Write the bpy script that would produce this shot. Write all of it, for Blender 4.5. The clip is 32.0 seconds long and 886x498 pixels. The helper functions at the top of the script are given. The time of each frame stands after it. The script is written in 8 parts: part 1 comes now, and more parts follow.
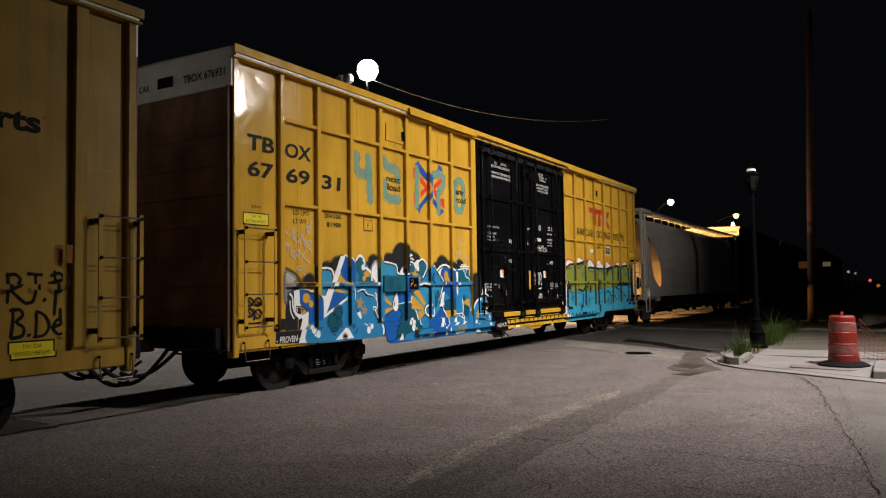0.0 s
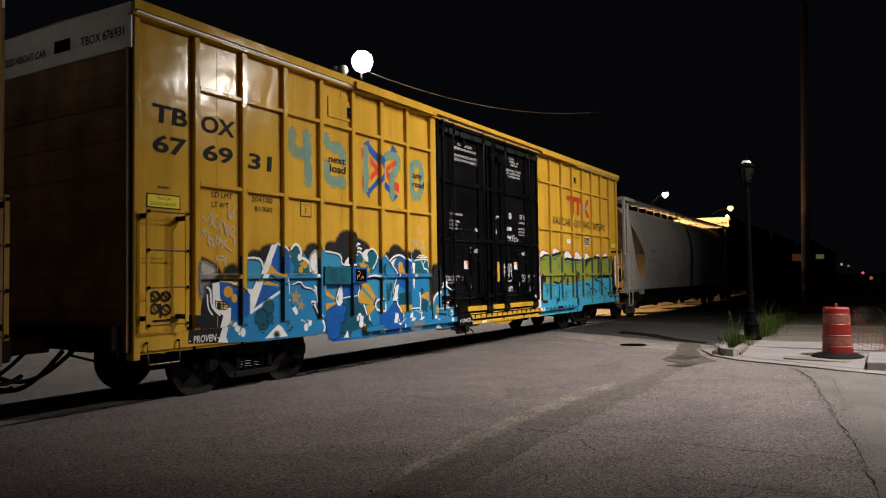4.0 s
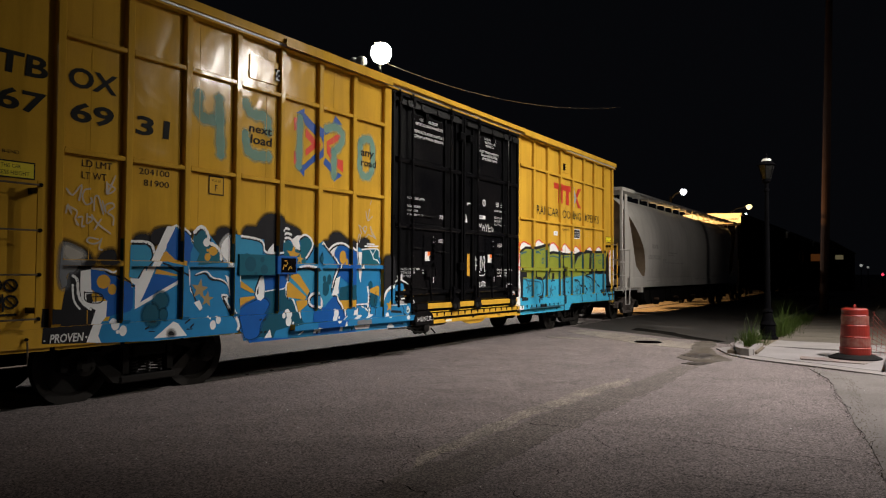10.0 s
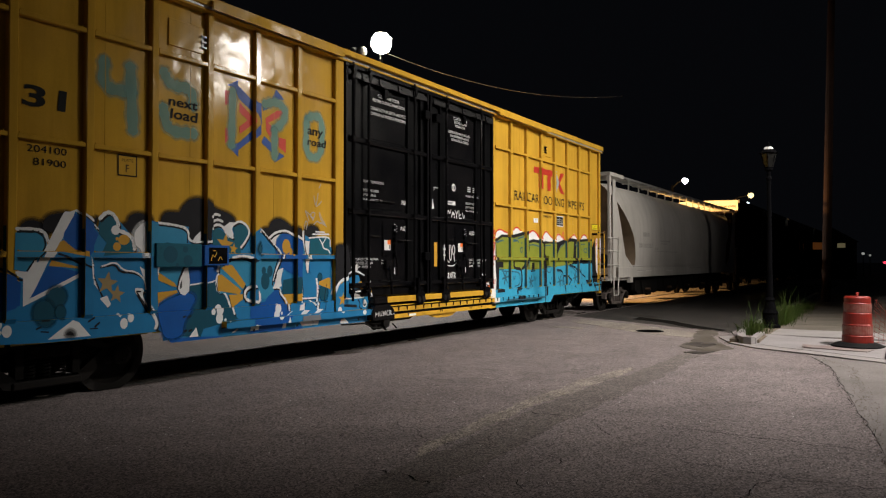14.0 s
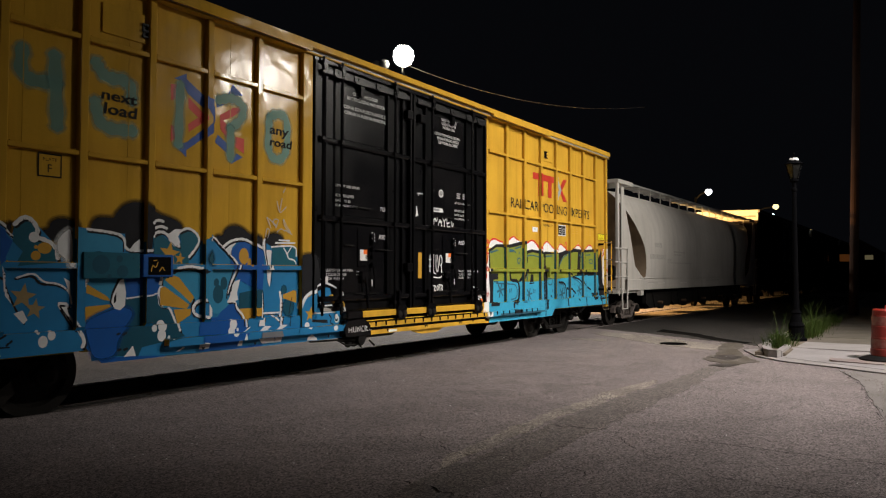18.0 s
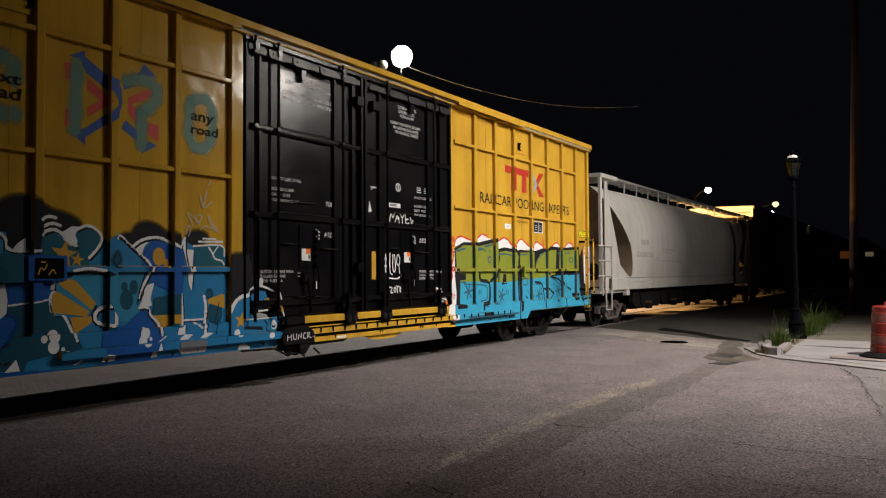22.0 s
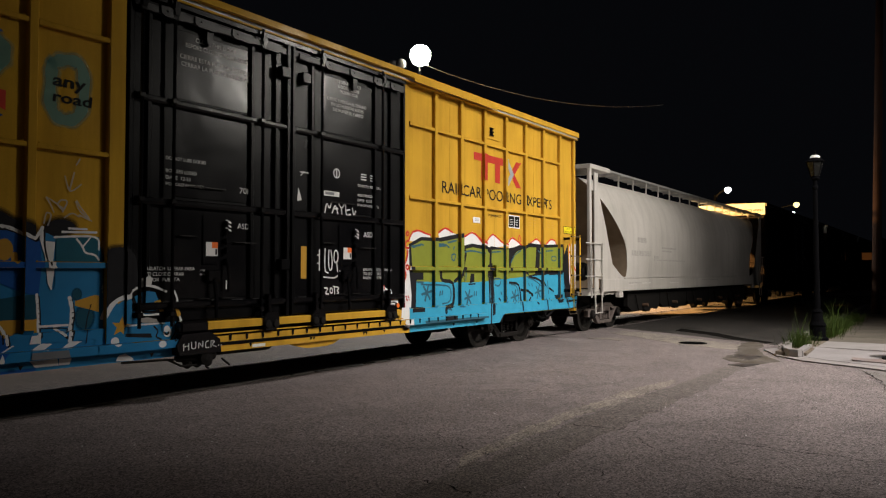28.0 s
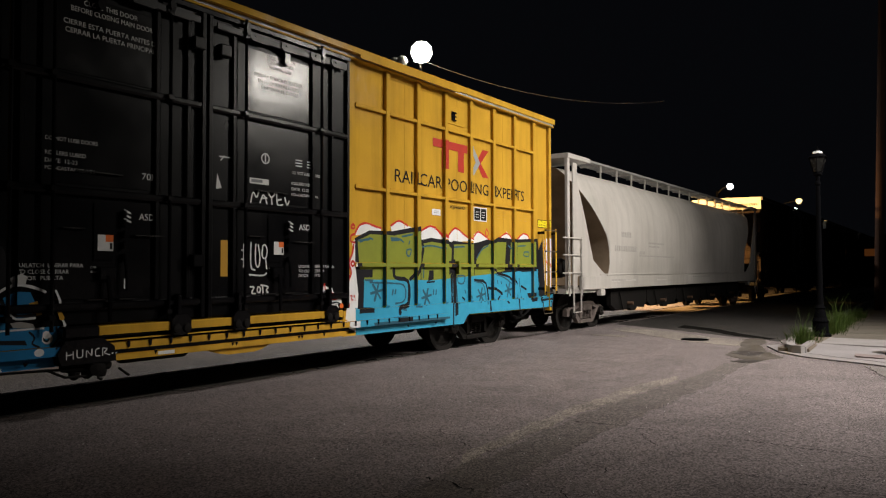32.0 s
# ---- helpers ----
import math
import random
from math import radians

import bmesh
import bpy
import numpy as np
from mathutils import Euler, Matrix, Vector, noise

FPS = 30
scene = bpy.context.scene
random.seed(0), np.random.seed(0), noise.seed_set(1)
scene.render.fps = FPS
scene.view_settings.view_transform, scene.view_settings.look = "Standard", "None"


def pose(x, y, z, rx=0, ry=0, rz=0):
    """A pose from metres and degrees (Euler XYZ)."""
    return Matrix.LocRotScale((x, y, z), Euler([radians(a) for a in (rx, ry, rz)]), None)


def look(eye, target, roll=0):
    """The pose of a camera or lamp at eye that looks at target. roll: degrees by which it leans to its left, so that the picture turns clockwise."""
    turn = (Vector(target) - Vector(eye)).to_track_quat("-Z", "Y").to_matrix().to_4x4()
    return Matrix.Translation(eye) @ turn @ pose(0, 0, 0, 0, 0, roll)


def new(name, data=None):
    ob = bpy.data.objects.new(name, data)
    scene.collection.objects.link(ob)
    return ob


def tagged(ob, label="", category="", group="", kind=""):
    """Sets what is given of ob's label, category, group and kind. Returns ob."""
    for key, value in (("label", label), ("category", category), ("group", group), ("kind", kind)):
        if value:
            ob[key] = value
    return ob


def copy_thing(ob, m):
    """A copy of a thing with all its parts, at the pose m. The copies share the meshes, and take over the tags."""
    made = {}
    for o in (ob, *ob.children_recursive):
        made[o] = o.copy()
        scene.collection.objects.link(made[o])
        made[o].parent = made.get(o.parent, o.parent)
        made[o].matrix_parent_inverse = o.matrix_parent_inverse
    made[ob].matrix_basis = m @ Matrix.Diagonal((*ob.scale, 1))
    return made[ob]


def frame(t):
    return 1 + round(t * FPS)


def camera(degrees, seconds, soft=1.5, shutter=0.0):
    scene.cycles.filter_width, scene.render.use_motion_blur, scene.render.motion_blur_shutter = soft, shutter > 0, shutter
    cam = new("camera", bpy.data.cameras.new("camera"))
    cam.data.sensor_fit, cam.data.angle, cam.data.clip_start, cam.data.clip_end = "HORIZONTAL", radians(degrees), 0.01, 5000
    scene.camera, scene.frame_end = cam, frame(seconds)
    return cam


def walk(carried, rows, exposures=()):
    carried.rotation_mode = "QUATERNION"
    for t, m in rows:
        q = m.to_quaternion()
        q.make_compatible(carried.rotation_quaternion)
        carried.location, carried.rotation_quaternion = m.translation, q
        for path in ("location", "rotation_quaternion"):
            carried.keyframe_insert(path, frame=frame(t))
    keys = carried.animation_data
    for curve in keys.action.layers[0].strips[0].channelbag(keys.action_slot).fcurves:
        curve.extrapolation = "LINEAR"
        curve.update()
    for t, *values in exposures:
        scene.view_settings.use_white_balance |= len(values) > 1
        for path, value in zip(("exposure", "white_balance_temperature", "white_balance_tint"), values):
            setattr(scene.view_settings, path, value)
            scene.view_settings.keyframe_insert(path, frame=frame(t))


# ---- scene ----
cam = camera(61.81, 32.0, soft=1.2)


def aim(x, y, z, yaw, pitch, roll):
    """A camera pose: yaw from the track's direction towards the train, pitch upwards."""
    a, b = radians(yaw), radians(pitch)
    way = Vector((math.cos(a) * math.cos(b), math.sin(a) * math.cos(b), math.sin(b)))
    return look((x, y, z), Vector((x, y, z)) + way, roll)


walk(cam, [
    (0, aim(-0.015, -0.034, 1.603, 30.987, 2.888, -0.853)),
    (0.5, aim(-0.020, -0.031, 1.598, 30.934, 2.865, -0.787)),
    (1, aim(-0.011, -0.023, 1.596, 30.924, 2.731, -0.745)),
    (1.5, aim(-0.007, -0.021, 1.594, 30.792, 2.587, -0.774)),
    (2, aim(-0.001, -0.012, 1.594, 30.727, 2.599, -0.807)),
    (2.5, aim(0.002, -0.010, 1.593, 30.665, 2.501, -0.834)),
    (3, aim(0.005, -0.010, 1.592, 30.673, 2.434, -0.857)),
    (3.5, aim(0.003, -0.009, 1.588, 30.589, 2.366, -0.889)),
    (5.5, aim(0.004, 0.000, 1.588, 30.700, 2.156, -0.246)),
    (6, aim(-0.002, -0.001, 1.587, 30.750, 2.182, 0.060)),
    (6.5, aim(-0.003, -0.010, 1.587, 30.747, 2.112, 0.079)),
    (7, aim(0.002, -0.007, 1.587, 30.711, 2.091, 0.014)),
    (7.5, aim(0.008, -0.006, 1.590, 30.724, 2.117, 0.053)),
    (8, aim(0.012, 0.002, 1.584, 30.964, 2.046, 0.104)),
    (8.5, aim(0.011, 0.007, 1.582, 31.153, 1.926, 0.179)),
    (9, aim(0.011, 0.004, 1.579, 31.453, 1.838, 0.234)),
    (9.5, aim(0.008, 0.003, 1.578, 31.621, 1.785, 0.237)),
    (10, aim(0.008, 0.000, 1.581, 31.757, 1.776, 0.308)),
    (10.5, aim(0.009, 0.003, 1.584, 31.877, 1.754, 0.362)),
    (11, aim(0.012, 0.013, 1.578, 32.065, 1.673, 0.359)),
    (11.5, aim(0.010, 0.017, 1.579, 32.055, 1.506, 0.343)),
    (12, aim(0.020, 0.014, 1.574, 31.955, 1.286, 0.283)),
    (12.5, aim(0.022, 0.017, 1.573, 31.911, 1.105, 0.153)),
    (13, aim(0.027, 0.018, 1.574, 31.852, 1.003, 0.083)),
    (13.5, aim(0.025, 0.014, 1.575, 31.804, 0.977, 0.004)),
    (14, aim(0.022, 0.011, 1.576, 31.867, 1.040, -0.009)),
    (14.5, aim(0.017, 0.010, 1.575, 31.915, 1.150, 0.045)),
    (16.5, aim(-0.003, -0.005, 1.580, 32.169, 1.511, 0.030)),
    (17, aim(-0.018, -0.009, 1.578, 32.490, 1.798, 0.023)),
    (17.5, aim(-0.020, 0.001, 1.579, 32.909, 1.906, 0.060)),
    (18, aim(-0.018, 0.010, 1.578, 33.504, 1.924, 0.092)),
    (18.5, aim(-0.014, 0.004, 1.578, 33.708, 1.860, 0.085)),
    (19, aim(-0.015, 0.007, 1.576, 33.789, 1.861, 0.064)),
    (19.5, aim(-0.007, 0.001, 1.576, 33.766, 1.910, -0.047)),
    (20, aim(0.001, -0.001, 1.576, 33.728, 1.957, -0.157)),
    (20.5, aim(-0.005, -0.001, 1.575, 33.608, 1.958, -0.237)),
    (21, aim(0.000, -0.004, 1.577, 33.533, 1.939, -0.286)),
    (21.5, aim(-0.011, -0.009, 1.579, 33.540, 1.896, -0.302)),
    (22, aim(-0.008, -0.011, 1.579, 33.537, 1.945, -0.375)),
    (22.5, aim(-0.012, -0.007, 1.578, 33.462, 1.863, -0.431)),
    (23, aim(-0.011, -0.004, 1.580, 33.420, 1.693, -0.323)),
    (23.5, aim(-0.012, -0.002, 1.579, 33.466, 1.669, -0.333)),
    (24, aim(-0.018, -0.004, 1.580, 33.482, 1.621, -0.307)),
    (24.5, aim(-0.022, -0.003, 1.580, 33.593, 1.520, -0.220)),
    (25, aim(-0.018, -0.001, 1.581, 33.806, 1.639, -0.212)),
    (25.5, aim(-0.023, -0.007, 1.582, 33.893, 1.761, -0.223)),
    (27.5, aim(-0.029, -0.005, 1.583, 34.716, 1.959, -0.099)),
    (28, aim(-0.028, 0.003, 1.580, 34.839, 1.856, 0.022)),
    (28.5, aim(-0.023, -0.002, 1.580, 34.889, 1.811, -0.018)),
    (29, aim(-0.018, -0.002, 1.580, 34.960, 1.662, 0.006)),
    (29.5, aim(-0.024, 0.005, 1.577, 34.985, 1.561, 0.038)),
    (30, aim(-0.025, 0.009, 1.576, 35.016, 1.339, -0.015)),
    (30.5, aim(-0.015, 0.003, 1.577, 34.893, 1.288, -0.147)),
    (31, aim(-0.007, 0.006, 1.578, 34.796, 1.318, -0.232)),
    (31.5, aim(-0.005, 0.011, 1.576, 34.958, 1.515, -0.259)),
    (32, aim(-0.005, 0.019, 1.572, 34.973, 1.647, -0.114)),
])

# ---- world, lamps, exposure ----
world = bpy.data.worlds.new("night")
scene.world = world
world.use_nodes = True
world.node_tree.nodes["Background"].inputs[0].default_value = (0.55, 0.6, 0.8, 1)
world.node_tree.nodes["Background"].inputs[1].default_value = 0.0032
scene.view_settings.exposure = 0.0


def lamp(name, kind, m, power, colour, size=0.3, angle=None, blend=0.5):
    data = bpy.data.lights.new(name, kind)
    data.energy, data.color = power, colour
    data.shadow_soft_size = size
    if kind == "SPOT":
        data.spot_size, data.spot_blend = radians(angle), blend
    ob = new(name, data)
    ob.matrix_world = m
    return tagged(ob, category="light", kind="structure")


TRACK_Y = 7.66          # near side of the train
# street lights on the pavement side, out of view; they light the street and the train's near side
lamp("street_light", "SPOT", look((12.6, -4.2, 11.2), (14.3, 2.45, 0.0)), 11000, (1.0, 0.925, 0.885), 0.2, 92, 1.0)
lamp("street_light", "SPOT", look((21.5, -8.0, 9.8), (17.0, 7.5, 4.6)), 8800, (1.0, 0.935, 0.845), 0.28, 78, 1.0)
# third spot, added beside the second only to brighten the hopper
lamp("street_light", "SPOT", look((22.0, -8.0, 9.8), (28.0, 7.7, 6.3)), 1700, (1.0, 0.935, 0.88), 0.28, 56, 1.0)
# unseen warm lamp back along the street, added as weak fill
lamp("street_light", "POINT", Matrix.Translation((-16.0, -6.0, 9.0)), 140, (1.0, 0.72, 0.42), 0.3)
# floodlight on its pole behind the train
lamp("yard_flood", "SPOT", look((28.6, 21.1, 11.2), (17.0, 13.0, 0.0)), 12000, (1.0, 0.95, 0.88), 0.3, 140, 0.4)
# sodium lamp behind the hopper
lamp("sodium_light", "SPOT", look((24.0, 22.5, 6.0), (35.5, 12.0, 2.2)), 80000, (1.0, 0.55, 0.17), 0.2, 66, 0.6)

# ---- materials ----


def mat(name, colour, rough=0.6, metal=0.0, second=None, scale=3.0, amount=0.5, grain=60.0, bump=0.1, spec=0.5, speck=0.12, coat=0.0, crisp=0.25, rough_detail=0.5, wave=0.0, streak=0.0):
    """Paint, metal or stone: two colours mixed by large patches, a fine grain and a bump."""
    m = bpy.data.materials.new(name)
    m.use_nodes = True
    nt = m.node_tree
    b = nt.nodes["Principled BSDF"]
    b.inputs["Metallic"].default_value = metal
    b.inputs["Specular IOR Level"].default_value = spec
    b.inputs["Coat Weight"].default_value = coat
    co = nt.nodes.new("ShaderNodeTexCoord")
    big = nt.nodes.new("ShaderNodeTexNoise")
    big.inputs["Scale"].default_value, big.inputs["Detail"].default_value = scale, 6
    fine = nt.nodes.new("ShaderNodeTexNoise")
    fine.inputs["Scale"].default_value, fine.inputs["Detail"].default_value = grain, 6
    fine.inputs["Roughness"].default_value = rough_detail
    for n in (big, fine):
        nt.links.new(co.outputs["Object"], n.inputs["Vector"])
    ramp = nt.nodes.new("ShaderNodeMapRange")
    ramp.inputs[1].default_value, ramp.inputs[2].default_value = 0.38, 0.68
    ramp.inputs[4].default_value = amount
    nt.links.new(big.outputs[0], ramp.inputs[0])
    mix = nt.nodes.new("ShaderNodeMix")
    mix.data_type = "RGBA"
    second = second or tuple(0.6 * c for c in colour)
    mix.inputs[6].default_value, mix.inputs[7].default_value = (*colour, 1), (*second, 1)
    nt.links.new(ramp.outputs[0], mix.inputs[0])
    mul = nt.nodes.new("ShaderNodeMix")
    mul.data_type, mul.blend_type = "RGBA", "MULTIPLY"
    mul.inputs[0].default_value = 1.0
    gr = nt.nodes.new("ShaderNodeMapRange")
    gr.inputs[1].default_value, gr.inputs[2].default_value = 0.5 - crisp, 0.5 + crisp
    gr.inputs[3].default_value, gr.inputs[4].default_value = 1 - speck, 1 + speck
    nt.links.new(fine.outputs[0], gr.inputs[0])
    nt.links.new(mix.outputs[2], mul.inputs[6])
    nt.links.new(gr.outputs[0], mul.inputs[7])
    out = mul.outputs[2]
    if streak:
        # dirt washed down in uneven vertical streaks
        stretch = nt.nodes.new("ShaderNodeMapping")
        stretch.inputs["Scale"].default_value = (3.2, 3.2, 0.28)
        run = nt.nodes.new("ShaderNodeTexNoise")
        run.inputs["Scale"].default_value, run.inputs["Detail"].default_value, run.inputs["Roughness"].default_value = 1.0, 8, 0.65
        lo = nt.nodes.new("ShaderNodeMapRange")
        lo.inputs[1].default_value, lo.inputs[2].default_value = 0.36, 0.56
        lo.inputs[3].default_value, lo.inputs[4].default_value = 1 - streak, 1.03
        wash = nt.nodes.new("ShaderNodeMix")
        wash.data_type, wash.blend_type = "RGBA", "MULTIPLY"
        wash.inputs[0].default_value = 1.0
        nt.links.new(co.outputs["Object"], stretch.inputs["Vector"])
        nt.links.new(stretch.outputs[0], run.inputs["Vector"])
        nt.links.new(run.outputs[0], lo.inputs[0])
        nt.links.new(out, wash.inputs[6])
        nt.links.new(lo.outputs[0], wash.inputs[7])
        out = wash.outputs[2]
    nt.links.new(out, b.inputs["Base Color"])
    rr = nt.nodes.new("ShaderNodeMapRange")
    rr.inputs[3].default_value, rr.inputs[4].default_value = max(0.03, rough - 0.1), min(1, rough + 0.12)
    nt.links.new(big.outputs[0], rr.inputs[0])
    nt.links.new(rr.outputs[0], b.inputs["Roughness"])
    if bump:
        bp = nt.nodes.new("ShaderNodeBump")
        bp.inputs["Strength"].default_value, bp.inputs["Distance"].default_value = bump, 0.01
        nt.links.new(fine.outputs[0], bp.inputs["Height"])
        nt.links.new(bp.outputs[0], b.inputs["Normal"])
        if wave:
            # shallow buckles of welded plate
            buckle = nt.nodes.new("ShaderNodeTexNoise")
            buckle.inputs["Scale"].default_value, buckle.inputs["Detail"].default_value, buckle.inputs["Distortion"].default_value = 2.1, 1.5, 0.5
            nt.links.new(co.outputs["Object"], buckle.inputs["Vector"])
            bw = nt.nodes.new("ShaderNodeBump")
            bw.inputs["Strength"].default_value, bw.inputs["Distance"].default_value = 1.0, wave
            nt.links.new(buckle.outputs[0], bw.inputs["Height"])
            nt.links.new(bw.outputs[0], bp.inputs["Normal"])
    return m


def glow(name, colour, strength):
    m = bpy.data.materials.new(name)
    m.use_nodes = True
    b = m.node_tree.nodes["Principled BSDF"]
    b.inputs["Base Color"].default_value = (*colour, 1)
    b.inputs["Emission Color"].default_value = (*colour, 1)
    b.inputs["Emission Strength"].default_value = strength
    return m


YELLOW = mat("yellow_paint", (0.56, 0.325, 0.036), 0.14, second=(0.43, 0.235, 0.03), scale=1.3, amount=0.45, grain=90, bump=0.03, speck=0.06, spec=0.12, wave=0.012, streak=0.16)
YELLOW_OLD = mat("faded_yellow_paint", (0.36, 0.213, 0.019), 0.5, second=(0.25, 0.142, 0.015), scale=1.6, amount=0.7, grain=70, bump=0.05, speck=0.1, spec=0.25, streak=0.3)
DOOR_BLACK = mat("dull_black_paint", (0.0025, 0.0025, 0.003), 0.30, second=(0.005, 0.005, 0.005), scale=1.4, grain=80, bump=0.05, spec=0.08)
BLACK = mat("black_paint", (0.0026, 0.0026, 0.0032), 0.20, second=(0.009, 0.008, 0.008), scale=1.1, grain=80, bump=0.04, spec=0.18, wave=0.005)
# grime, blackened further to hold the shade under the cars
STEEL_DARK = mat("grimy_shaded_steel", (0.006, 0.0055, 0.005), 0.8, 0.0, second=(0.013, 0.010, 0.008), scale=4, grain=40, bump=0.25, spec=0.15)
RUSTY = mat("rusty_steel", (0.10, 0.055, 0.03), 0.8, 0.1, second=(0.05, 0.035, 0.025), scale=5, grain=50, bump=0.3)
STEEL_RAIL = mat("polished_rail_steel", (0.38, 0.36, 0.34), 0.28, 1.0, scale=3, grain=50, bump=0.05)
GREY_HOPPER = mat("grey_car_paint", (0.48, 0.455, 0.42), 0.5, second=(0.33, 0.31, 0.275), scale=0.4, amount=0.8, grain=30, bump=0.02, speck=0.06, streak=0.11)
WHITE = mat("white_paint", (0.72, 0.72, 0.70), 0.5, second=(0.55, 0.55, 0.52), scale=5, grain=60, bump=0.02)
# near-black in place of missing light on the far cars and house
DARK_CAR = mat("unlit_car_dark", (0.016, 0.011, 0.009), 0.8, second=(0.03, 0.018, 0.012), scale=1.5, grain=40, bump=0.1, spec=0.1)
def asphalt(name, colour, second, scale, amount, pores=0.6):
    """Worn asphalt: two tones in large patches, stains, pale aggregate stones and dark pores."""
    m = mat(name, colour, 0.85, second=second, scale=scale, amount=amount, grain=70, bump=0.35, speck=0.42, crisp=0.16, rough_detail=0.7, spec=0.3)
    nt = m.node_tree
    b = nt.nodes["Principled BSDF"]
    src = b.inputs["Base Color"].links[0].from_socket
    co = nt.nodes.new("ShaderNodeTexCoord")
    stones = nt.nodes.new("ShaderNodeTexVoronoi")
    stones.inputs["Scale"].default_value = 72
    shade = nt.nodes.new("ShaderNodeSeparateColor")
    nt.links.new(stones.outputs["Color"], shade.inputs[0])
    tone = nt.nodes.new("ShaderNodeMapRange")
    tone.inputs[3].default_value, tone.inputs[4].default_value = 0.3, 1.7
    nt.links.new(shade.outputs[0], tone.inputs[0])
    pore = nt.nodes.new("ShaderNodeTexNoise")
    pore.inputs["Scale"].default_value, pore.inputs["Detail"].default_value, pore.inputs["Roughness"].default_value = 34, 6, 0.8
    cut = nt.nodes.new("ShaderNodeMapRange")
    cut.inputs[1].default_value, cut.inputs[2].default_value = 0.36, 0.44
    cut.inputs[3].default_value, cut.inputs[4].default_value = 1 - pores, 1.06
    nt.links.new(pore.outputs[0], cut.inputs[0])
    stain = nt.nodes.new("ShaderNodeTexNoise")
    stain.inputs["Scale"].default_value, stain.inputs["Detail"].default_value, stain.inputs["Distortion"].default_value = 1.3, 9, 0.9
    dirt = nt.nodes.new("ShaderNodeMapRange")
    dirt.inputs[1].default_value, dirt.inputs[2].default_value = 0.34, 0.6
    dirt.inputs[3].default_value, dirt.inputs[4].default_value = 0.84, 1.05
    nt.links.new(stain.outputs[0], dirt.inputs[0])
    # hairline crazing, only in worn areas
    net = nt.nodes.new("ShaderNodeTexVoronoi")
    net.feature = "DISTANCE_TO_EDGE"
    net.inputs["Scale"].default_value = 2.3
    bend = nt.nodes.new("ShaderNodeTexNoise")
    bend.inputs["Scale"].default_value, bend.inputs["Detail"].default_value = 3.2, 7
    warp = nt.nodes.new("ShaderNodeMix")
    warp.data_type = "VECTOR"
    warp.inputs[0].default_value = 0.22
    nt.links.new(co.outputs["Object"], warp.inputs[4])
    nt.links.new(bend.outputs["Color"], warp.inputs[5])
    nt.links.new(warp.outputs[1], net.inputs["Vector"])
    worn = nt.nodes.new("ShaderNodeTexNoise")
    worn.inputs["Scale"].default_value, worn.inputs["Detail"].default_value = 0.55, 5
    width = nt.nodes.new("ShaderNodeMapRange")
    width.inputs[1].default_value, width.inputs[2].default_value, width.inputs[4].default_value = 0.52, 0.62, 0.010
    width.inputs[3].default_value = 0.0004
    nt.links.new(worn.outputs[0], width.inputs[0])
    craze = nt.nodes.new("ShaderNodeMapRange")
    craze.inputs[3].default_value, craze.inputs[4].default_value = 0.35, 1.0
    nt.links.new(net.outputs["Distance"], craze.inputs[0])
    nt.links.new(width.outputs[0], craze.inputs[2])
    for n in (stones, pore, stain, bend, worn):
        nt.links.new(co.outputs["Object"], n.inputs["Vector"])
    for k in (tone, cut, dirt, craze):
        mul = nt.nodes.new("ShaderNodeMix")
        mul.data_type, mul.blend_type = "RGBA", "MULTIPLY"
        mul.inputs[0].default_value = 1.0
        nt.links.new(src, mul.inputs[6])
        nt.links.new(k.outputs[0], mul.inputs[7])
        src = mul.outputs[2]
    nt.links.new(src, b.inputs["Base Color"])
    return m


ASPHALT = asphalt("asphalt", (0.169, 0.145, 0.140), (0.201, 0.173, 0.166), 0.35, 0.7, 0.7)
ASPHALT_DARK = asphalt("dark_asphalt", (0.124, 0.108, 0.099), (0.156, 0.136, 0.125), 1.2, 0.8, 0.75)
ASPHALT_PALE = asphalt("pale_worn_asphalt", (0.262, 0.232, 0.195), (0.170, 0.150, 0.135), 2.2, 1.0)
# near-black: the fading light past the corner is put into this colour
ASPHALT_DIM = asphalt("fresh_dark_asphalt", (0.028, 0.025, 0.022), (0.042, 0.037, 0.033), 0.8, 0.9)
CRACK = mat("crack_tar", (0.013, 0.012, 0.011), 0.95, grain=60, bump=0.3, spec=0.0)
CONCRETE = mat("concrete", (0.255, 0.239, 0.230), 0.85, second=(0.185, 0.172, 0.165), scale=1.6, amount=0.8, grain=70, bump=0.25, speck=0.14)
IRON = mat("black_cast_iron", (0.004, 0.004, 0.0045), 0.9, 0.0, spec=0.0, grain=60, bump=0.1)
WOOD_POLE = mat("weathered_pole_wood", (0.035, 0.018, 0.012), 0.9, spec=0.1, second=(0.02, 0.012, 0.009), scale=3, grain=40, bump=0.4)
RED_PLASTIC = mat("faded_red_plastic", (0.23, 0.016, 0.009), 0.45, second=(0.17, 0.016, 0.01), scale=8, grain=70, bump=0.03)
RUBBER = mat("black_rubber", (0.007, 0.007, 0.007), 0.8, spec=0.15, grain=80, bump=0.3)

# ---- mesh helpers ----


def box(bm, x0, x1, y0, y1, z0, z1, bev=0.0):
    v = [bm.verts.new((x, y, z)) for x in (x0, x1) for y in (y0, y1) for z in (z0, z1)]
    fs = [bm.faces.new([v[i] for i in q]) for q in ((0, 1, 3, 2), (4, 6, 7, 5), (0, 4, 5, 1), (2, 3, 7, 6), (0, 2, 6, 4), (1, 5, 7, 3))]
    if bev:
        bmesh.ops.bevel(bm, geom=list({e for f in fs for e in f.edges}), offset=bev, segments=1, affect="EDGES")
    return bm


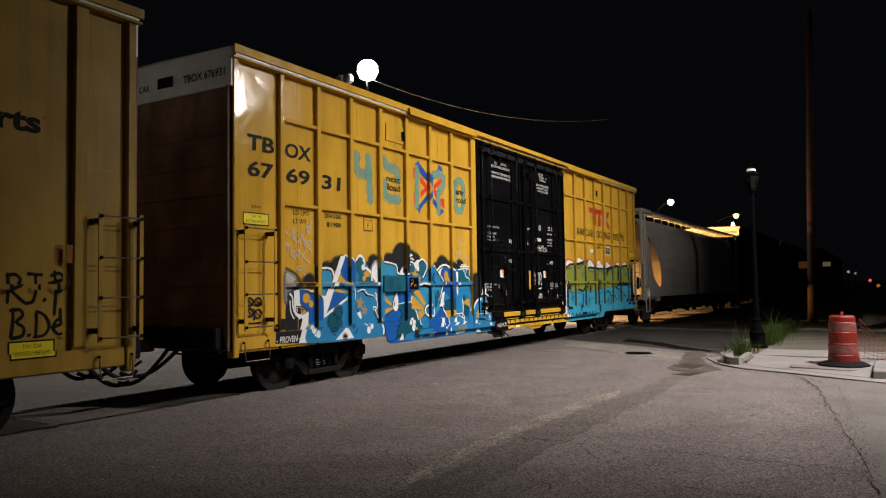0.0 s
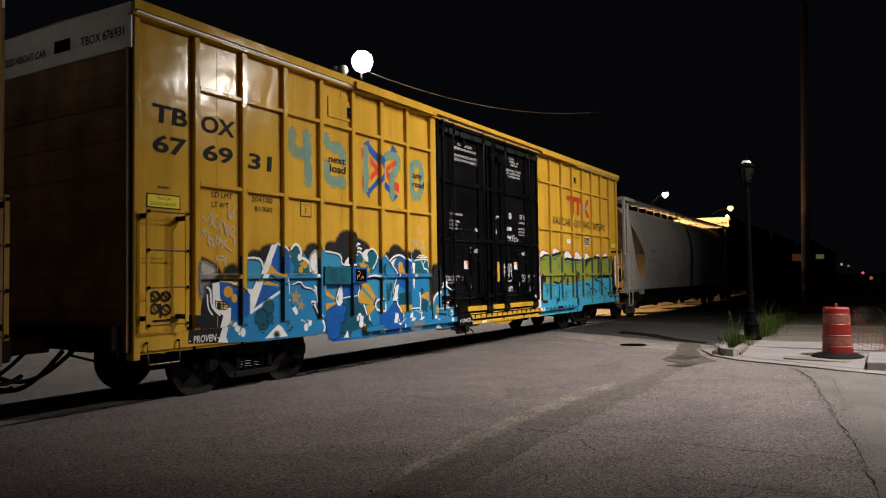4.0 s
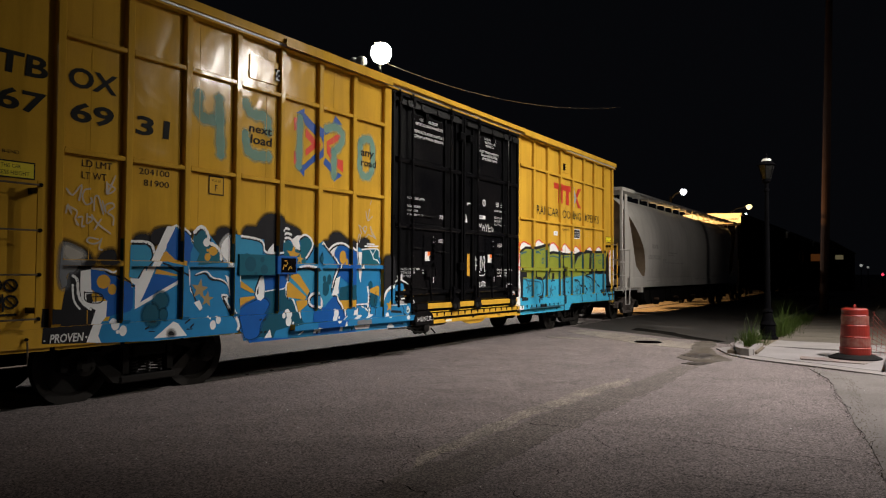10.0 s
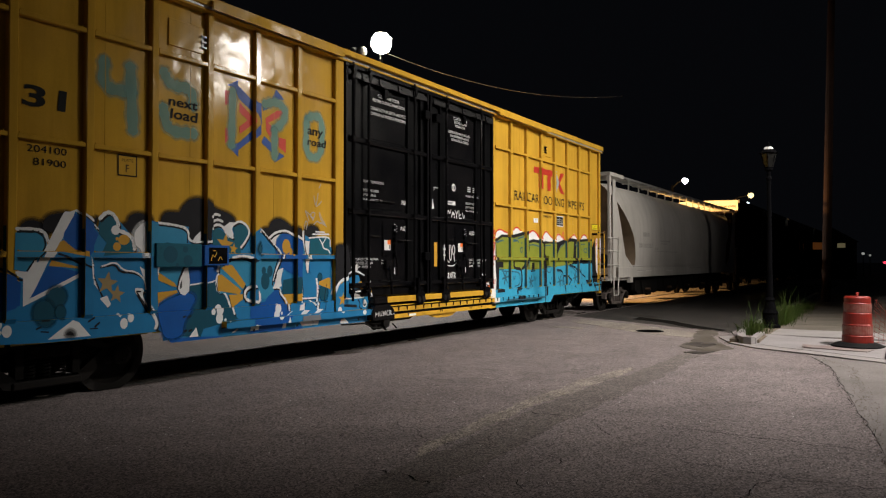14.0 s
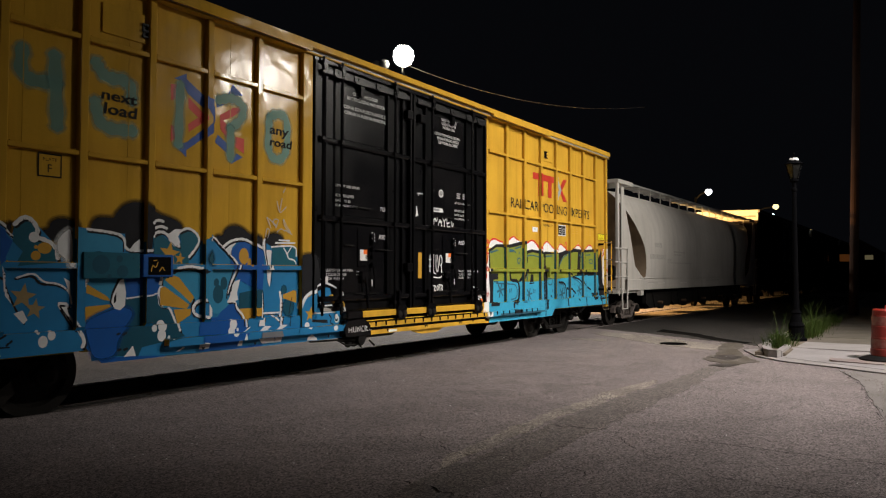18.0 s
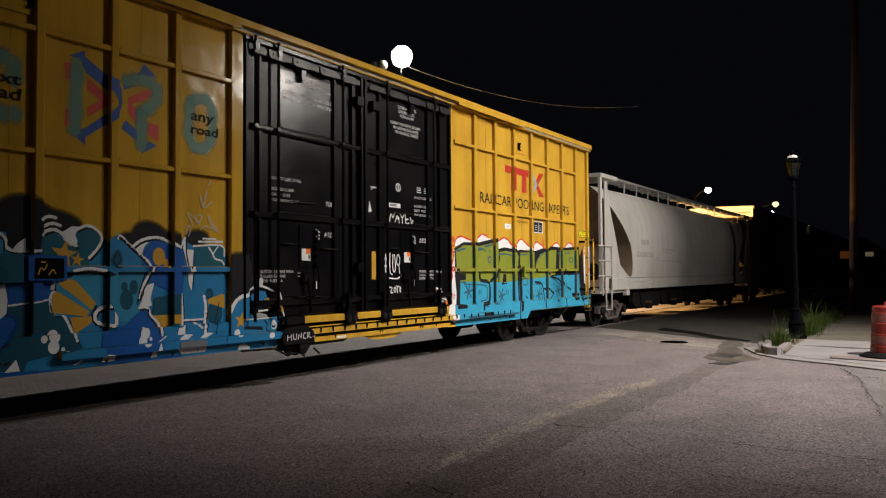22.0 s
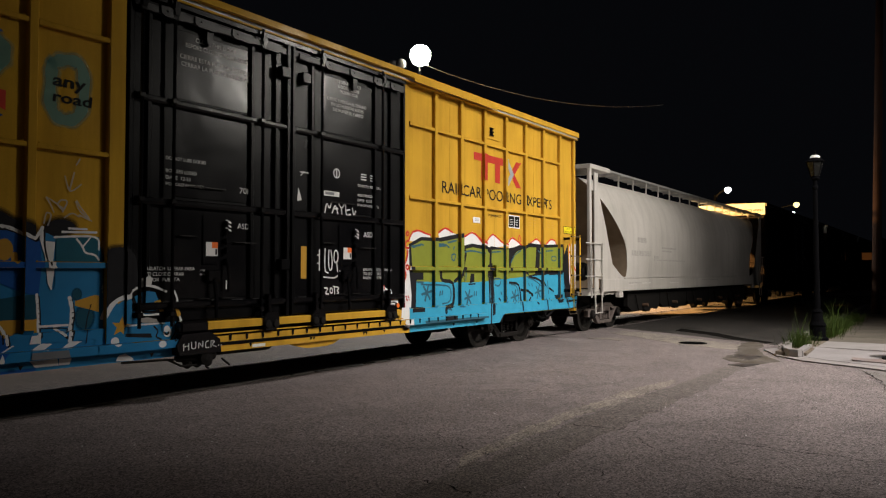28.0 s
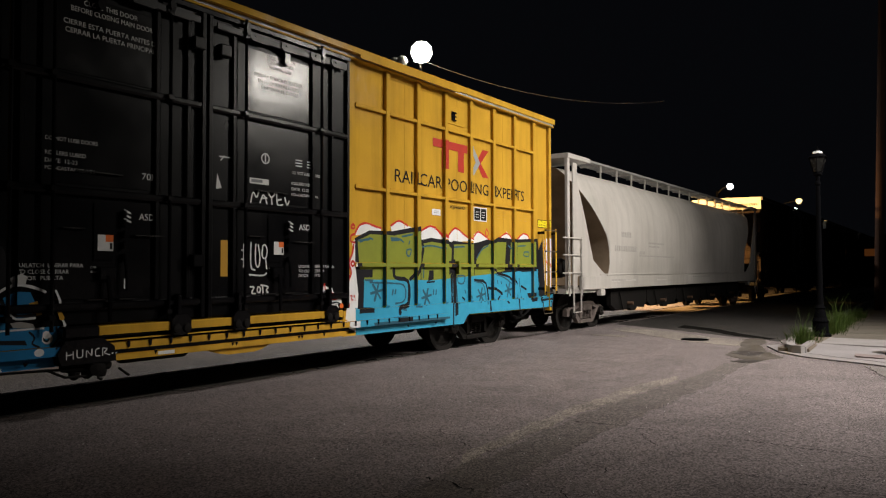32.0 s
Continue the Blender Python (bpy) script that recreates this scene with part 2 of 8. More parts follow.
def prism(bm, pts, lo, hi, axis="y"):
    """A solid from a closed outline of 2-d points, drawn out along one axis."""
    def at(p, c):
        return {"y": (p[0], c, p[1]), "x": (c, p[0], p[1]), "z": (p[0], p[1], c)}[axis]
    a = [bm.verts.new(at(p, lo)) for p in pts]
    b = [bm.verts.new(at(p, hi)) for p in pts]
    bm.faces.new(a), bm.faces.new(b[::-1])
    for i in range(len(pts)):
        j = (i + 1) % len(pts)
        bm.faces.new((a[j], a[i], b[i], b[j]))
    return bm


def rod(bm, p, q, r, seg=8, r2=None):
    p, q = Vector(p), Vector(q)
    w = (q - p).normalized()
    u = w.orthogonal().normalized()
    v = w.cross(u)
    r2 = r if r2 is None else r2
    rings = []
    for c, rad in ((p, r), (q, r2)):
        rings.append([bm.verts.new(c + rad * (math.cos(k * math.tau / seg) * u + math.sin(k * math.tau / seg) * v)) for k in range(seg)])
    for k in range(seg):
        j = (k + 1) % seg
        bm.faces.new((rings[0][k], rings[0][j], rings[1][j], rings[1][k]))
    bm.faces.new(rings[0][::-1]), bm.faces.new(rings[1])
    return bm


def pipe(bm, pts, r, seg=6):
    """One continuous tube along a path."""
    pts = [Vector(p) for p in pts]
    side = (pts[1] - pts[0]).normalized().orthogonal().normalized()
    rings = []
    for k, p in enumerate(pts):
        way = (pts[min(k + 1, len(pts) - 1)] - pts[max(k - 1, 0)]).normalized()
        side = (side - way * side.dot(way))
        side = side.normalized() if side.length > 1e-5 else way.orthogonal().normalized()
        up = way.cross(side)
        rings.append([bm.verts.new(p + r * (math.cos(j * math.tau / seg) * side + math.sin(j * math.tau / seg) * up)) for j in range(seg)])
    for a, b in zip(rings, rings[1:]):
        for j in range(seg):
            bm.faces.new((a[j], a[(j + 1) % seg], b[(j + 1) % seg], b[j]))
    bm.faces.new(rings[0][::-1]), bm.faces.new(rings[-1])
    return bm


def lathe(bm, prof, seg=20, axis="z", centre=(0, 0, 0)):
    """A solid of revolution from (radius, height) pairs."""
    cx, cy, cz = centre
    rings = []
    for r, h in prof:
        ring = []
        for k in range(seg):
            a = k * math.tau / seg
            c, s = r * math.cos(a), r * math.sin(a)
            p = {"z": (c, s, h), "y": (s, h, c), "x": (h, c, s)}[axis]
            ring.append(bm.verts.new((p[0] + cx, p[1] + cy, p[2] + cz)))
        rings.append(ring)
    for a, b in zip(rings, rings[1:]):
        for k in range(seg):
            j = (k + 1) % seg
            bm.faces.new((a[k], a[j], b[j], b[k]))
    bm.faces.new(rings[0][::-1]), bm.faces.new(rings[-1])
    return bm


def part(name, bm, material, parent=None, label="", smooth=False):
    """Links a bmesh as one mesh object under a thing or part."""
    bmesh.ops.recalc_face_normals(bm, faces=bm.faces)
    me = bpy.data.meshes.new(name)
    bm.to_mesh(me)
    bm.free()
    me.materials.append(material)
    if smooth:
        me.polygons.foreach_set("use_smooth", [True] * len(me.polygons))
    ob = new(name, me)
    ob.parent = parent
    return tagged(ob, label=label)


def B(*a, bev=0.0):
    return box(bmesh.new(), *a, bev=bev)


def thing(name, label, category, group="", at=(0, 0, 0)):
    ob = new(name)
    ob.location = at
    return tagged(ob, label, category, group)


def again(ob, x=0.0, y=0.0, z=0.0):
    """A sister of a part: the same mesh, shifted."""
    o = ob.copy()
    scene.collection.objects.link(o)
    o.location = ob.location + Vector((x, y, z))
    return o

GRASS = mat("grass_blades", (0.028, 0.056, 0.007), 0.6, spec=0.15, second=(0.055, 0.065, 0.015), scale=9, amount=0.7, grain=30, bump=0.0)
DIRT = mat("dirt", (0.11, 0.085, 0.06), 0.95, second=(0.17, 0.14, 0.10), scale=4, grain=50, bump=0.6, speck=0.4)
MUD = mat("dark_silt", (0.080, 0.068, 0.052), 0.9, second=(0.135, 0.118, 0.107), scale=2.2, amount=1.0, grain=50, bump=0.3, speck=0.5, spec=0.2)
BAND = mat("worn_reflective_band", (0.24, 0.10, 0.08), 0.4, second=(0.20, 0.035, 0.025), scale=14, amount=1.0, grain=50, bump=0.05)
GLASS_DIM = mat("dusty_lantern_glass", (0.012, 0.012, 0.011), 0.25, spec=0.3, second=(0.02, 0.02, 0.017), scale=8, grain=40, bump=0.05)
# old brown slabs, darkened further for light falling off past the ramp
CONCRETE_OLD = mat("old_brown_dimmed_concrete", (0.12, 0.104, 0.082), 0.9, second=(0.08, 0.068, 0.05), scale=1.3, amount=0.9, grain=50, bump=0.3, speck=0.25)
CONCRETE_PALE = mat("pale_clean_concrete", (0.255, 0.238, 0.236), 0.85, second=(0.195, 0.182, 0.180), scale=1.4, amount=0.8, grain=60, bump=0.25, speck=0.16)
CONCRETE_DUSTY = mat("dusty_concrete", (0.178, 0.163, 0.152), 0.9, second=(0.130, 0.117, 0.107), scale=1.1, amount=0.9, grain=45, bump=0.5, speck=0.3)
RED_INSET = mat("faded_red_concrete", (0.20, 0.15, 0.138), 0.9, second=(0.23, 0.21, 0.20), scale=6, amount=0.9, grain=50, bump=0.3)
GRASS_DRY = mat("dry_weeds", (0.22, 0.15, 0.05), 0.7, second=(0.12, 0.10, 0.03), scale=9, amount=0.7, grain=30, bump=0.0)
WET = mat("damp_asphalt", (0.030, 0.025, 0.021), 0.55, second=(0.085, 0.072, 0.064), scale=5, amount=1.0, grain=45, bump=0.3, speck=0.5, crisp=0.13)

# ---- ground, street and pavement ----
def structure(ob, label, category, group=""):
    return tagged(ob, label, category, group, "structure")


bm = bmesh.new()
bmesh.ops.create_grid(bm, x_segments=4, y_segments=4, size=3000)
structure(part("ground", bm, ASPHALT), "worn grey asphalt street with cracks and patches", "ground")


def ragged(outline, z0, z1, rough, seed, step=0.12):
    """A thin slab whose outline wanders."""
    pts = []
    for k, p in enumerate(outline):
        q = outline[(k + 1) % len(outline)]
        n = max(1, int(math.dist(p, q) / step))
        for j in range(n):
            x, y = p[0] + (q[0] - p[0]) * j / n, p[1] + (q[1] - p[1]) * j / n
            d = noise.noise_vector((x * 2.3, y * 2.3, seed)) + 0.5 * noise.noise_vector((x * 9, y * 9, seed))
            pts.append((x + rough * d.x, y + rough * d.y))
    return prism(bmesh.new(), pts, z0, z1, "z")


for k, (m, label, pts, z) in enumerate((
        (ASPHALT_DARK, "dark asphalt trench patch along the street", [(3.5, 2.74), (7.0, 2.88), (10.6, 2.86), (13.6, 3.0), (13.6, 3.24), (10.8, 3.28), (9.2, 3.36), (7.8, 3.42), (6.2, 3.35), (5.0, 3.34), (3.5, 3.2)], 0.004),
        (ASPHALT_PALE, "pale worn strip of asphalt", [(5.0, 3.42), (6.2, 3.38), (7.8, 3.46), (9.2, 3.40), (10.1, 3.33), (11.0, 3.42), (10.4, 3.58), (9.5, 3.66), (8.2, 3.68), (6.75, 3.64), (5.2, 3.52)], 0.005),
        (ASPHALT_PALE, "worn white stop line across the street", [(15.9, 3.85), (16.9, 3.78), (17.7, 4.65), (18.6, 5.95), (19.5, 7.6), (18.6, 7.6), (17.7, 6.45), (16.5, 5.2)], 0.005),
        (ASPHALT_PALE, "worn white stop line across the street", [(16.6, 6.5), (17.2, 6.6), (17.0, 7.5), (16.8, 7.4)], 0.005),
        # dark sheet stands in for the dimness beyond the corner
        (ASPHALT_DIM, "fresh dark asphalt of the street beyond the corner", [(17.5, 3.3), (60, 3.9), (60, 8.3), (20.5, 8.3), (19.3, 6.1), (18.3, 4.6)], 0.004),
        (WET, "damp dark stain in the gutter", [(14.2, 3.16), (14.9, 3.03), (15.15, 3.3), (15.08, 3.52), (14.5, 3.56)], 0.012),
        (WET, "damp dark stain in the gutter", [(13.16, 3.0), (13.6, 2.84), (13.68, 3.1), (13.25, 3.3)], 0.012),
        (MUD, "dark silt washed into the gutter", [(13.5, 2.98), (14.3, 2.66), (15.2, 3.08), (16.4, 3.45), (17.4, 3.5), (18.1, 3.8), (17.5, 4.05), (16.2, 3.8), (15.3, 3.62), (14.2, 3.62)], 0.0065),
        # shadow of the lamp post, laid on the street as a dark strip
        (CRACK, "dark tar seam running to the kerb", [(20.2, 6.35), (19.5, 5.35), (18.4, 4.45), (17.85, 3.55), (18.1, 3.5), (18.85, 4.3), (20.1, 5.25), (21.1, 6.45)], 0.011))):
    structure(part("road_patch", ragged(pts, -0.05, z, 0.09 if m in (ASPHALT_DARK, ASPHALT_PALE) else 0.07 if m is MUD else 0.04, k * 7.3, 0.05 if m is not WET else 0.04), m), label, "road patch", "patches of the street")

# cracks that wander over the asphalt
rng = random.Random(5)
for a, b, wide in (((7.11, 3.32), (7.14, 2.86), 0.028), ((7.14, 2.86), (7.19, 1.7), 0.012), ((7.19, 1.7), (7.15, 0.25), 0.020), ((6.87, 2.56), (6.52, 2.29), 0.012), ((6.52, 2.29), (6.38, 2.05), 0.010),
                   ((5.62, 2.48), (5.46, 2.27), 0.016), ((4.88, 2.42), (4.7, 2.24), 0.012), ((9.6, 2.24), (10.7, 2.27), 0.006), ((5.31, 4.43), (5.18, 4.25), 0.008), ((5.18, 4.25), (5.40, 3.89), 0.014), ((5.95, 4.29), (5.70, 3.96), 0.008), ((5.81, 3.93), (5.56, 3.64), 0.010), ((5.56, 3.64), (5.50, 3.41), 0.014),
                   ((5.50, 3.41), (5.72, 3.0), 0.012), ((5.40, 3.89), (5.50, 3.41), 0.009), ((5.13, 3.5), (4.7, 3.35), 0.007), ((4.56, 3.38), (4.44, 2.88), 0.018),
                   ((13.7, 1.31), (12.5, 0.95), 0.022), ((12.5, 0.95), (11.27, 0.77), 0.016), ((11.27, 0.77), (9.75, 0.55), 0.014), ((9.75, 0.55), (8.26, 0.32), 0.012), ((8.26, 0.32), (6.41, 0.09), 0.010), ((5.98, 0.8), (4.6, 1.1), 0.009), ((5.93, 1.5), (5.98, 0.1), 0.012), ((4.4, 2.0), (3.9, 0.2), 0.008)):
    bm = bmesh.new()
    n = max(6, int(math.dist(a, b) / 0.05))
    ln = math.dist(a, b)
    ux, uy = (b[0] - a[0]) / ln, (b[1] - a[1]) / ln
    prev = None
    for j in range(n + 1):
        u = j / n
        off = 0.07 * noise.noise((u * 3, a[0] * 3, a[1])) + 0.05 * noise.noise((u * 17, a[0], a[1] * 5)) + 0.03 * noise.noise((u * n * 0.55, a[1], a[0]))
        x, y = a[0] + (b[0] - a[0]) * u - uy * off, a[1] + (b[1] - a[1]) * u + ux * off
        w = 0.5 * wide * (0.25 + 1.5 * abs(noise.noise((u * 9, a[1], 3))) + 0.5 * noise.noise((u * 31, a[0], 1)) ** 2)
        cur = [bm.verts.new((x - uy * w, y + ux * w, 0.0095)), bm.verts.new((x + uy * w, y - ux * w, 0.0095))]
        if prev:
            bm.faces.new((prev[0], cur[0], cur[1], prev[1]))
        prev = cur
    structure(part("road_crack", bm, CRACK), "thin wandering crack in the asphalt", "crack", "cracks of the street")

# loose grit and glinting glass chips on the street
GLINT = mat("glass_chips", (0.8, 0.8, 0.78), 0.15, grain=20, bump=0)
for name, count, m, size, label in (("grit", 700, DIRT, 0.006, "loose grit scattered on the street"), ("glass_chips", 200, GLINT, 0.006, "small glinting chips on the street")):
    bm = bmesh.new()
    for k in range(count):
        if name == "grit" and k % 3:
            u = rng.random()
            x = 6.4 + u * 7.4
            y = 0.08 + 0.095 * (x - 6.4) + (0.4 if x > 12.5 else 0) * (x - 12.5) + rng.gauss(0, 0.06)
        else:
            x, y = rng.uniform(3.5, 15), rng.uniform(0.2, 6.8)
        s = size * rng.uniform(0.5, 1.5)
        a = rng.random() * 6
        v = [bm.verts.new((x + s * math.cos(a + q), y + s * math.sin(a + q), 0.013)) for q in (0, 2.1, 4.2)] + [bm.verts.new((x, y, 0.013 + s))]
        for q in ((0, 1, 3), (1, 2, 3), (2, 0, 3), (0, 2, 1)):
            bm.faces.new([v[i] for i in q])
    tagged(part(name, bm, m), label, "grit", kind="stuff")

# rails set flush in the street, with flangeways
for y in (TRACK_Y + 0.85, TRACK_Y + 2.32):
    bm = bmesh.new()
    box(bm, -60, 150, y - 0.036, y + 0.036, -0.1, 0.012, 0.008)
    structure(part("rail", bm, STEEL_RAIL), "polished steel rail set in the street", "rail", "rails of the track")
    structure(part("flangeway", B(-60, 150, y + (0.037 if y < TRACK_Y + 1.5 else -0.097), y + (0.097 if y < TRACK_Y + 1.5 else -0.037), -0.05, 0.004), CRACK), "dark groove beside the rail", "rail", "grooves of the track")

# gutter pan, ramp, pavement slabs and kerbs
front = [(12.3, -2.2), (13.1, -0.3), (13.39, 0.25), (13.71, 0.8), (14.07, 1.4), (14.28, 1.85), (14.53, 2.33), (15.14, 2.86), (16.22, 3.3)]
back = [(16.6, 3.12), (15.62, 2.76), (15.2, 2.44), (14.78, 1.95), (14.55, 1.5), (14.25, 1.0), (13.9, 0.42), (13.6, -0.3), (12.8, -2.2)]
bm = prism(bmesh.new(), front + back, -0.1, 0.025, "z")
structure(part("gutter", bm, CONCRETE), "pale concrete gutter pan round the corner", "gutter")
bm = bmesh.new()
ramp_lo = [(12.8, -2.2), (13.6, -0.3), (13.9, 0.42), (14.25, 1.0), (14.55, 1.5), (14.78, 1.95), (15.2, 2.44)]
ramp_hi = [(16.2, -2.2), (16.2, -0.3), (16.2, 0.42), (16.2, 1.0), (16.2, 1.5), (16.3, 1.95), (16.5, 2.42)]
rows = [[bm.verts.new((*p, z)) for p in line] for line, z in ((ramp_lo, 0.03), (ramp_hi, 0.10), (ramp_hi, -0.1), (ramp_lo, -0.1))]
for a, b in zip(rows, rows[1:] + rows[:1]):
    for k in range(len(ramp_lo) - 1):
        bm.faces.new((a[k], b[k], b[k + 1], a[k + 1]))
for k in (0, -1):
    bm.faces.new([line[k] for line in rows])
structure(part("ramp", bm, CONCRETE_PALE), "pale concrete kerb ramp", "pavement")
structure(part("ramp_inset", ragged([(14.75, 1.55), (15.2, 1.6), (15.0, 0.4), (14.5, 0.55)], 0.0, 0.062, 0.02, 4), RED_INSET), "faded red tactile strip on the ramp", "pavement")
pav = new("pavement")
structure(pav, "concrete pavement of square slabs", "pavement")
slab = None
for i in range(16):
    for j in range(3):
        x, y = 16.52 + i * 1.5, 2.38 - (j + 1) * 1.5
        if slab is None:
            slab = part("slab", B(0.006, 1.494, 0.006, 1.494, -0.1, 0.1, bev=0.006), CONCRETE, pav)
            slab.location = (x, y, 0)
        elif i == 1 and j == 0:
            slab = part("slab", B(0.006, 1.494, 0.006, 1.494, -0.1, 0.1, bev=0.006), CONCRETE_OLD, pav)
            slab.location = (x, y, 0)
        else:
            o = again(slab)
            o.location = (x, y, rng.uniform(-0.006, 0.004))
kerb = new("kerb")
structure(kerb, "weathered concrete kerb stones along the grass strip", "kerb")
pts = [(15.0, 2.46), (15.05, 2.62), (15.3, 2.76), (15.9, 2.88), (16.7, 2.98)] + [(16.7 + 1.6 * k, 2.98 + 0.04 * k) for k in range(1, 15)]
for p, q in zip(pts, pts[1:]):
    ux, uy = (q[0] - p[0]), (q[1] - p[1])
    ln = math.hypot(ux, uy)
    nx, ny = uy / ln * 0.15, -ux / ln * 0.15
    ln2 = 0.004 / ln
    p2 = (p[0] + ux * ln2, p[1] + uy * ln2)
    part("kerb_stone", prism(bmesh.new(), [p2, q, (q[0] + nx, q[1] + ny), (p2[0] + nx, p2[1] + ny)], -0.1, 0.16, "z"), CONCRETE, kerb)
part("kerb_stone", prism(bmesh.new(), [(15.15, 2.40), (15.12, 2.52), (16.6, 2.58), (16.6, 2.46)], 0.0, 0.14, "z"), CONCRETE, kerb)
structure(part("kerb_block", B(13.75, 15.4, -1.4, 0.24, 0.0, 0.16, bev=0.02), CONCRETE), "square concrete kerb end beside the ramp", "kerb")
structure(part("verge", B(15.25, 39, 2.36, 2.9, -0.05, 0.09), DIRT), "dirt verge between kerb and pavement", "verge")
bm = ragged([(-20, -8), (12.3, -8), (12.3, -2.2), (13.1, -0.3), (13.39, 0.25), (13.88, 1.37), (12.5, 0.94), (11.27, 0.76), (9.75, 0.54), (8.26, 0.31), (7.26, 0.17), (6.41, 0.08), (2, -0.5), (-20, -2)], -0.1, 0.008, 0.035, 3.1, 0.05)
structure(part("apron", bm, CONCRETE_DUSTY), "dusty concrete apron beside the asphalt", "pavement")
# manhole
cover = structure(new("manhole"), "dark cast-iron manhole cover in the street", "manhole cover")
cover.location = (16.9, 4.94, 0)
part("frame", lathe(bmesh.new(), [(0.31, -0.05), (0.31, 0.012), (0.27, 0.014), (0.27, -0.05)], 28), IRON, cover)
part("lid", lathe(bmesh.new(), [(0.265, -0.05), (0.265, 0.010), (0.02, 0.011)], 28), IRON, cover)

# ---- rolling stock ----
WHEEL_R = 0.457
TRAIN = []          # (car, place of its origin when the travel is nought)
WIDE = 3.18


def wheelset(car, x):
    """Two wheels on an axle, which turns."""
    ax = new("wheelset")
    ax.parent = car
    ax.location = (x, WIDE / 2, WHEEL_R)
    for side in (-1, 1):
        bm = bmesh.new()
        prof = [(0.10, -0.09), (0.13, -0.07), (0.16, -0.045), (0.34, -0.02), (0.385, -0.065), (0.455, -0.065), (0.457, 0.05), (0.485, 0.06), (0.485, 0.085), (0.38, 0.085), (0.34, 0.03), (0.15, 0.03), (0.12, 0.09)]
        lathe(bm, [(r, -side * h * -1) for r, h in prof], 40, "y", (0, side * 0.76, 0))
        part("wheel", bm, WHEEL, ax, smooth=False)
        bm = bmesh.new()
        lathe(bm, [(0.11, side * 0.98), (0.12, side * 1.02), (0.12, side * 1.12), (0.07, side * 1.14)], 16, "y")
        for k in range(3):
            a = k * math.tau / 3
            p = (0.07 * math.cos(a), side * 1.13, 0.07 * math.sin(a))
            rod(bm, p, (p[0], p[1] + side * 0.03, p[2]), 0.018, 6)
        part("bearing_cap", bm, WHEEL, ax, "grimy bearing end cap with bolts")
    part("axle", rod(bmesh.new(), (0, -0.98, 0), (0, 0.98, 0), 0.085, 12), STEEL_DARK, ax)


def truck(car, x, steel):
    """A three-piece freight truck: side frames, bolster, springs, and two wheelsets."""
    for side in (-1, 1):
        y = WIDE / 2 + side * 0.99
        arch = [(-1.16, 0.40), (-1.16, 0.56), (-0.98, 0.62), (-0.70, 0.60), (-0.45, 0.74), (0.45, 0.74), (0.70, 0.60), (0.98, 0.62), (1.16, 0.56), (1.16, 0.40), (1.02, 0.38),
                (0.98, 0.50), (0.80, 0.50), (0.72, 0.36), (0.45, 0.20), (-0.45, 0.20), (-0.72, 0.36), (-0.80, 0.50), (-0.98, 0.50), (-1.02, 0.38)]
        bm = bmesh.new()
        prism(bm, [(x + a, b) for a, b in arch[4:6]] + [(x + 0.45, 0.62), (x - 0.45, 0.62)], y - 0.06, y + 0.06)
        for s2 in (-1, 1):
            q = [(s2 * a, b) for a, b in ((0.45, 0.74), (0.70, 0.60), (0.98, 0.62), (1.16, 0.56), (1.16, 0.40), (1.02, 0.38), (0.98, 0.50), (0.80, 0.50), (0.40, 0.62))]
            prism(bm, [(x + a, b) for a, b in q], y - 0.06, y + 0.06)
            q = [(s2 * a, b) for a, b in ((0.80, 0.52), (0.68, 0.54), (0.36, 0.30), (0.36, 0.18), (0.48, 0.20))]
            prism(bm, [(x + a, b) for a, b in q], y - 0.055, y + 0.055)
            q = [(s2 * a, b) for a, b in ((0.28, 0.62), (0.37, 0.62), (0.37, 0.30), (0.28, 0.30))]
            prism(bm, [(x + a, b) for a, b in q], y - 0.07, y + 0.07)
        box(bm, x - 0.40, x + 0.40, y - 0.08, y + 0.08, 0.18, 0.27, 0.015)
        part("side_frame", bm, steel, car, "cast steel truck side frame")
        for dx in (-0.18, 0.0, 0.18):
            bm = bmesh.new()
            pipe(bm, [(x + dx + 0.062 * math.cos(k * 0.7), y - 0.02 * side + 0.062 * math.sin(k * 0.7), 0.28 + 0.0043 * k) for k in range(53)], 0.012, 5)
            part("coil_spring", bm, steel, car)
        part("bolster_end", B(x - 0.24, x + 0.24, y - 0.10, y + 0.10, 0.51, 0.66, bev=0.02), steel, car)
    part("bolster", B(x - 0.2, x + 0.2, WIDE / 2 - 0.9, WIDE / 2 + 0.9, 0.50, 0.72, bev=0.02), steel, car)
    bm = bmesh.new()
    for s2 in (-1, 1):
        box(bm, x + s2 * 0.33 - 0.05, x + s2 * 0.33 + 0.05, WIDE / 2 - 0.85, WIDE / 2 + 0.85, 0.36, 0.46, 0.01)
    part("brake_beam", bm, steel, car)
    for s2 in (-1, 1):
        wheelset(car, x + s2 * 0.89)


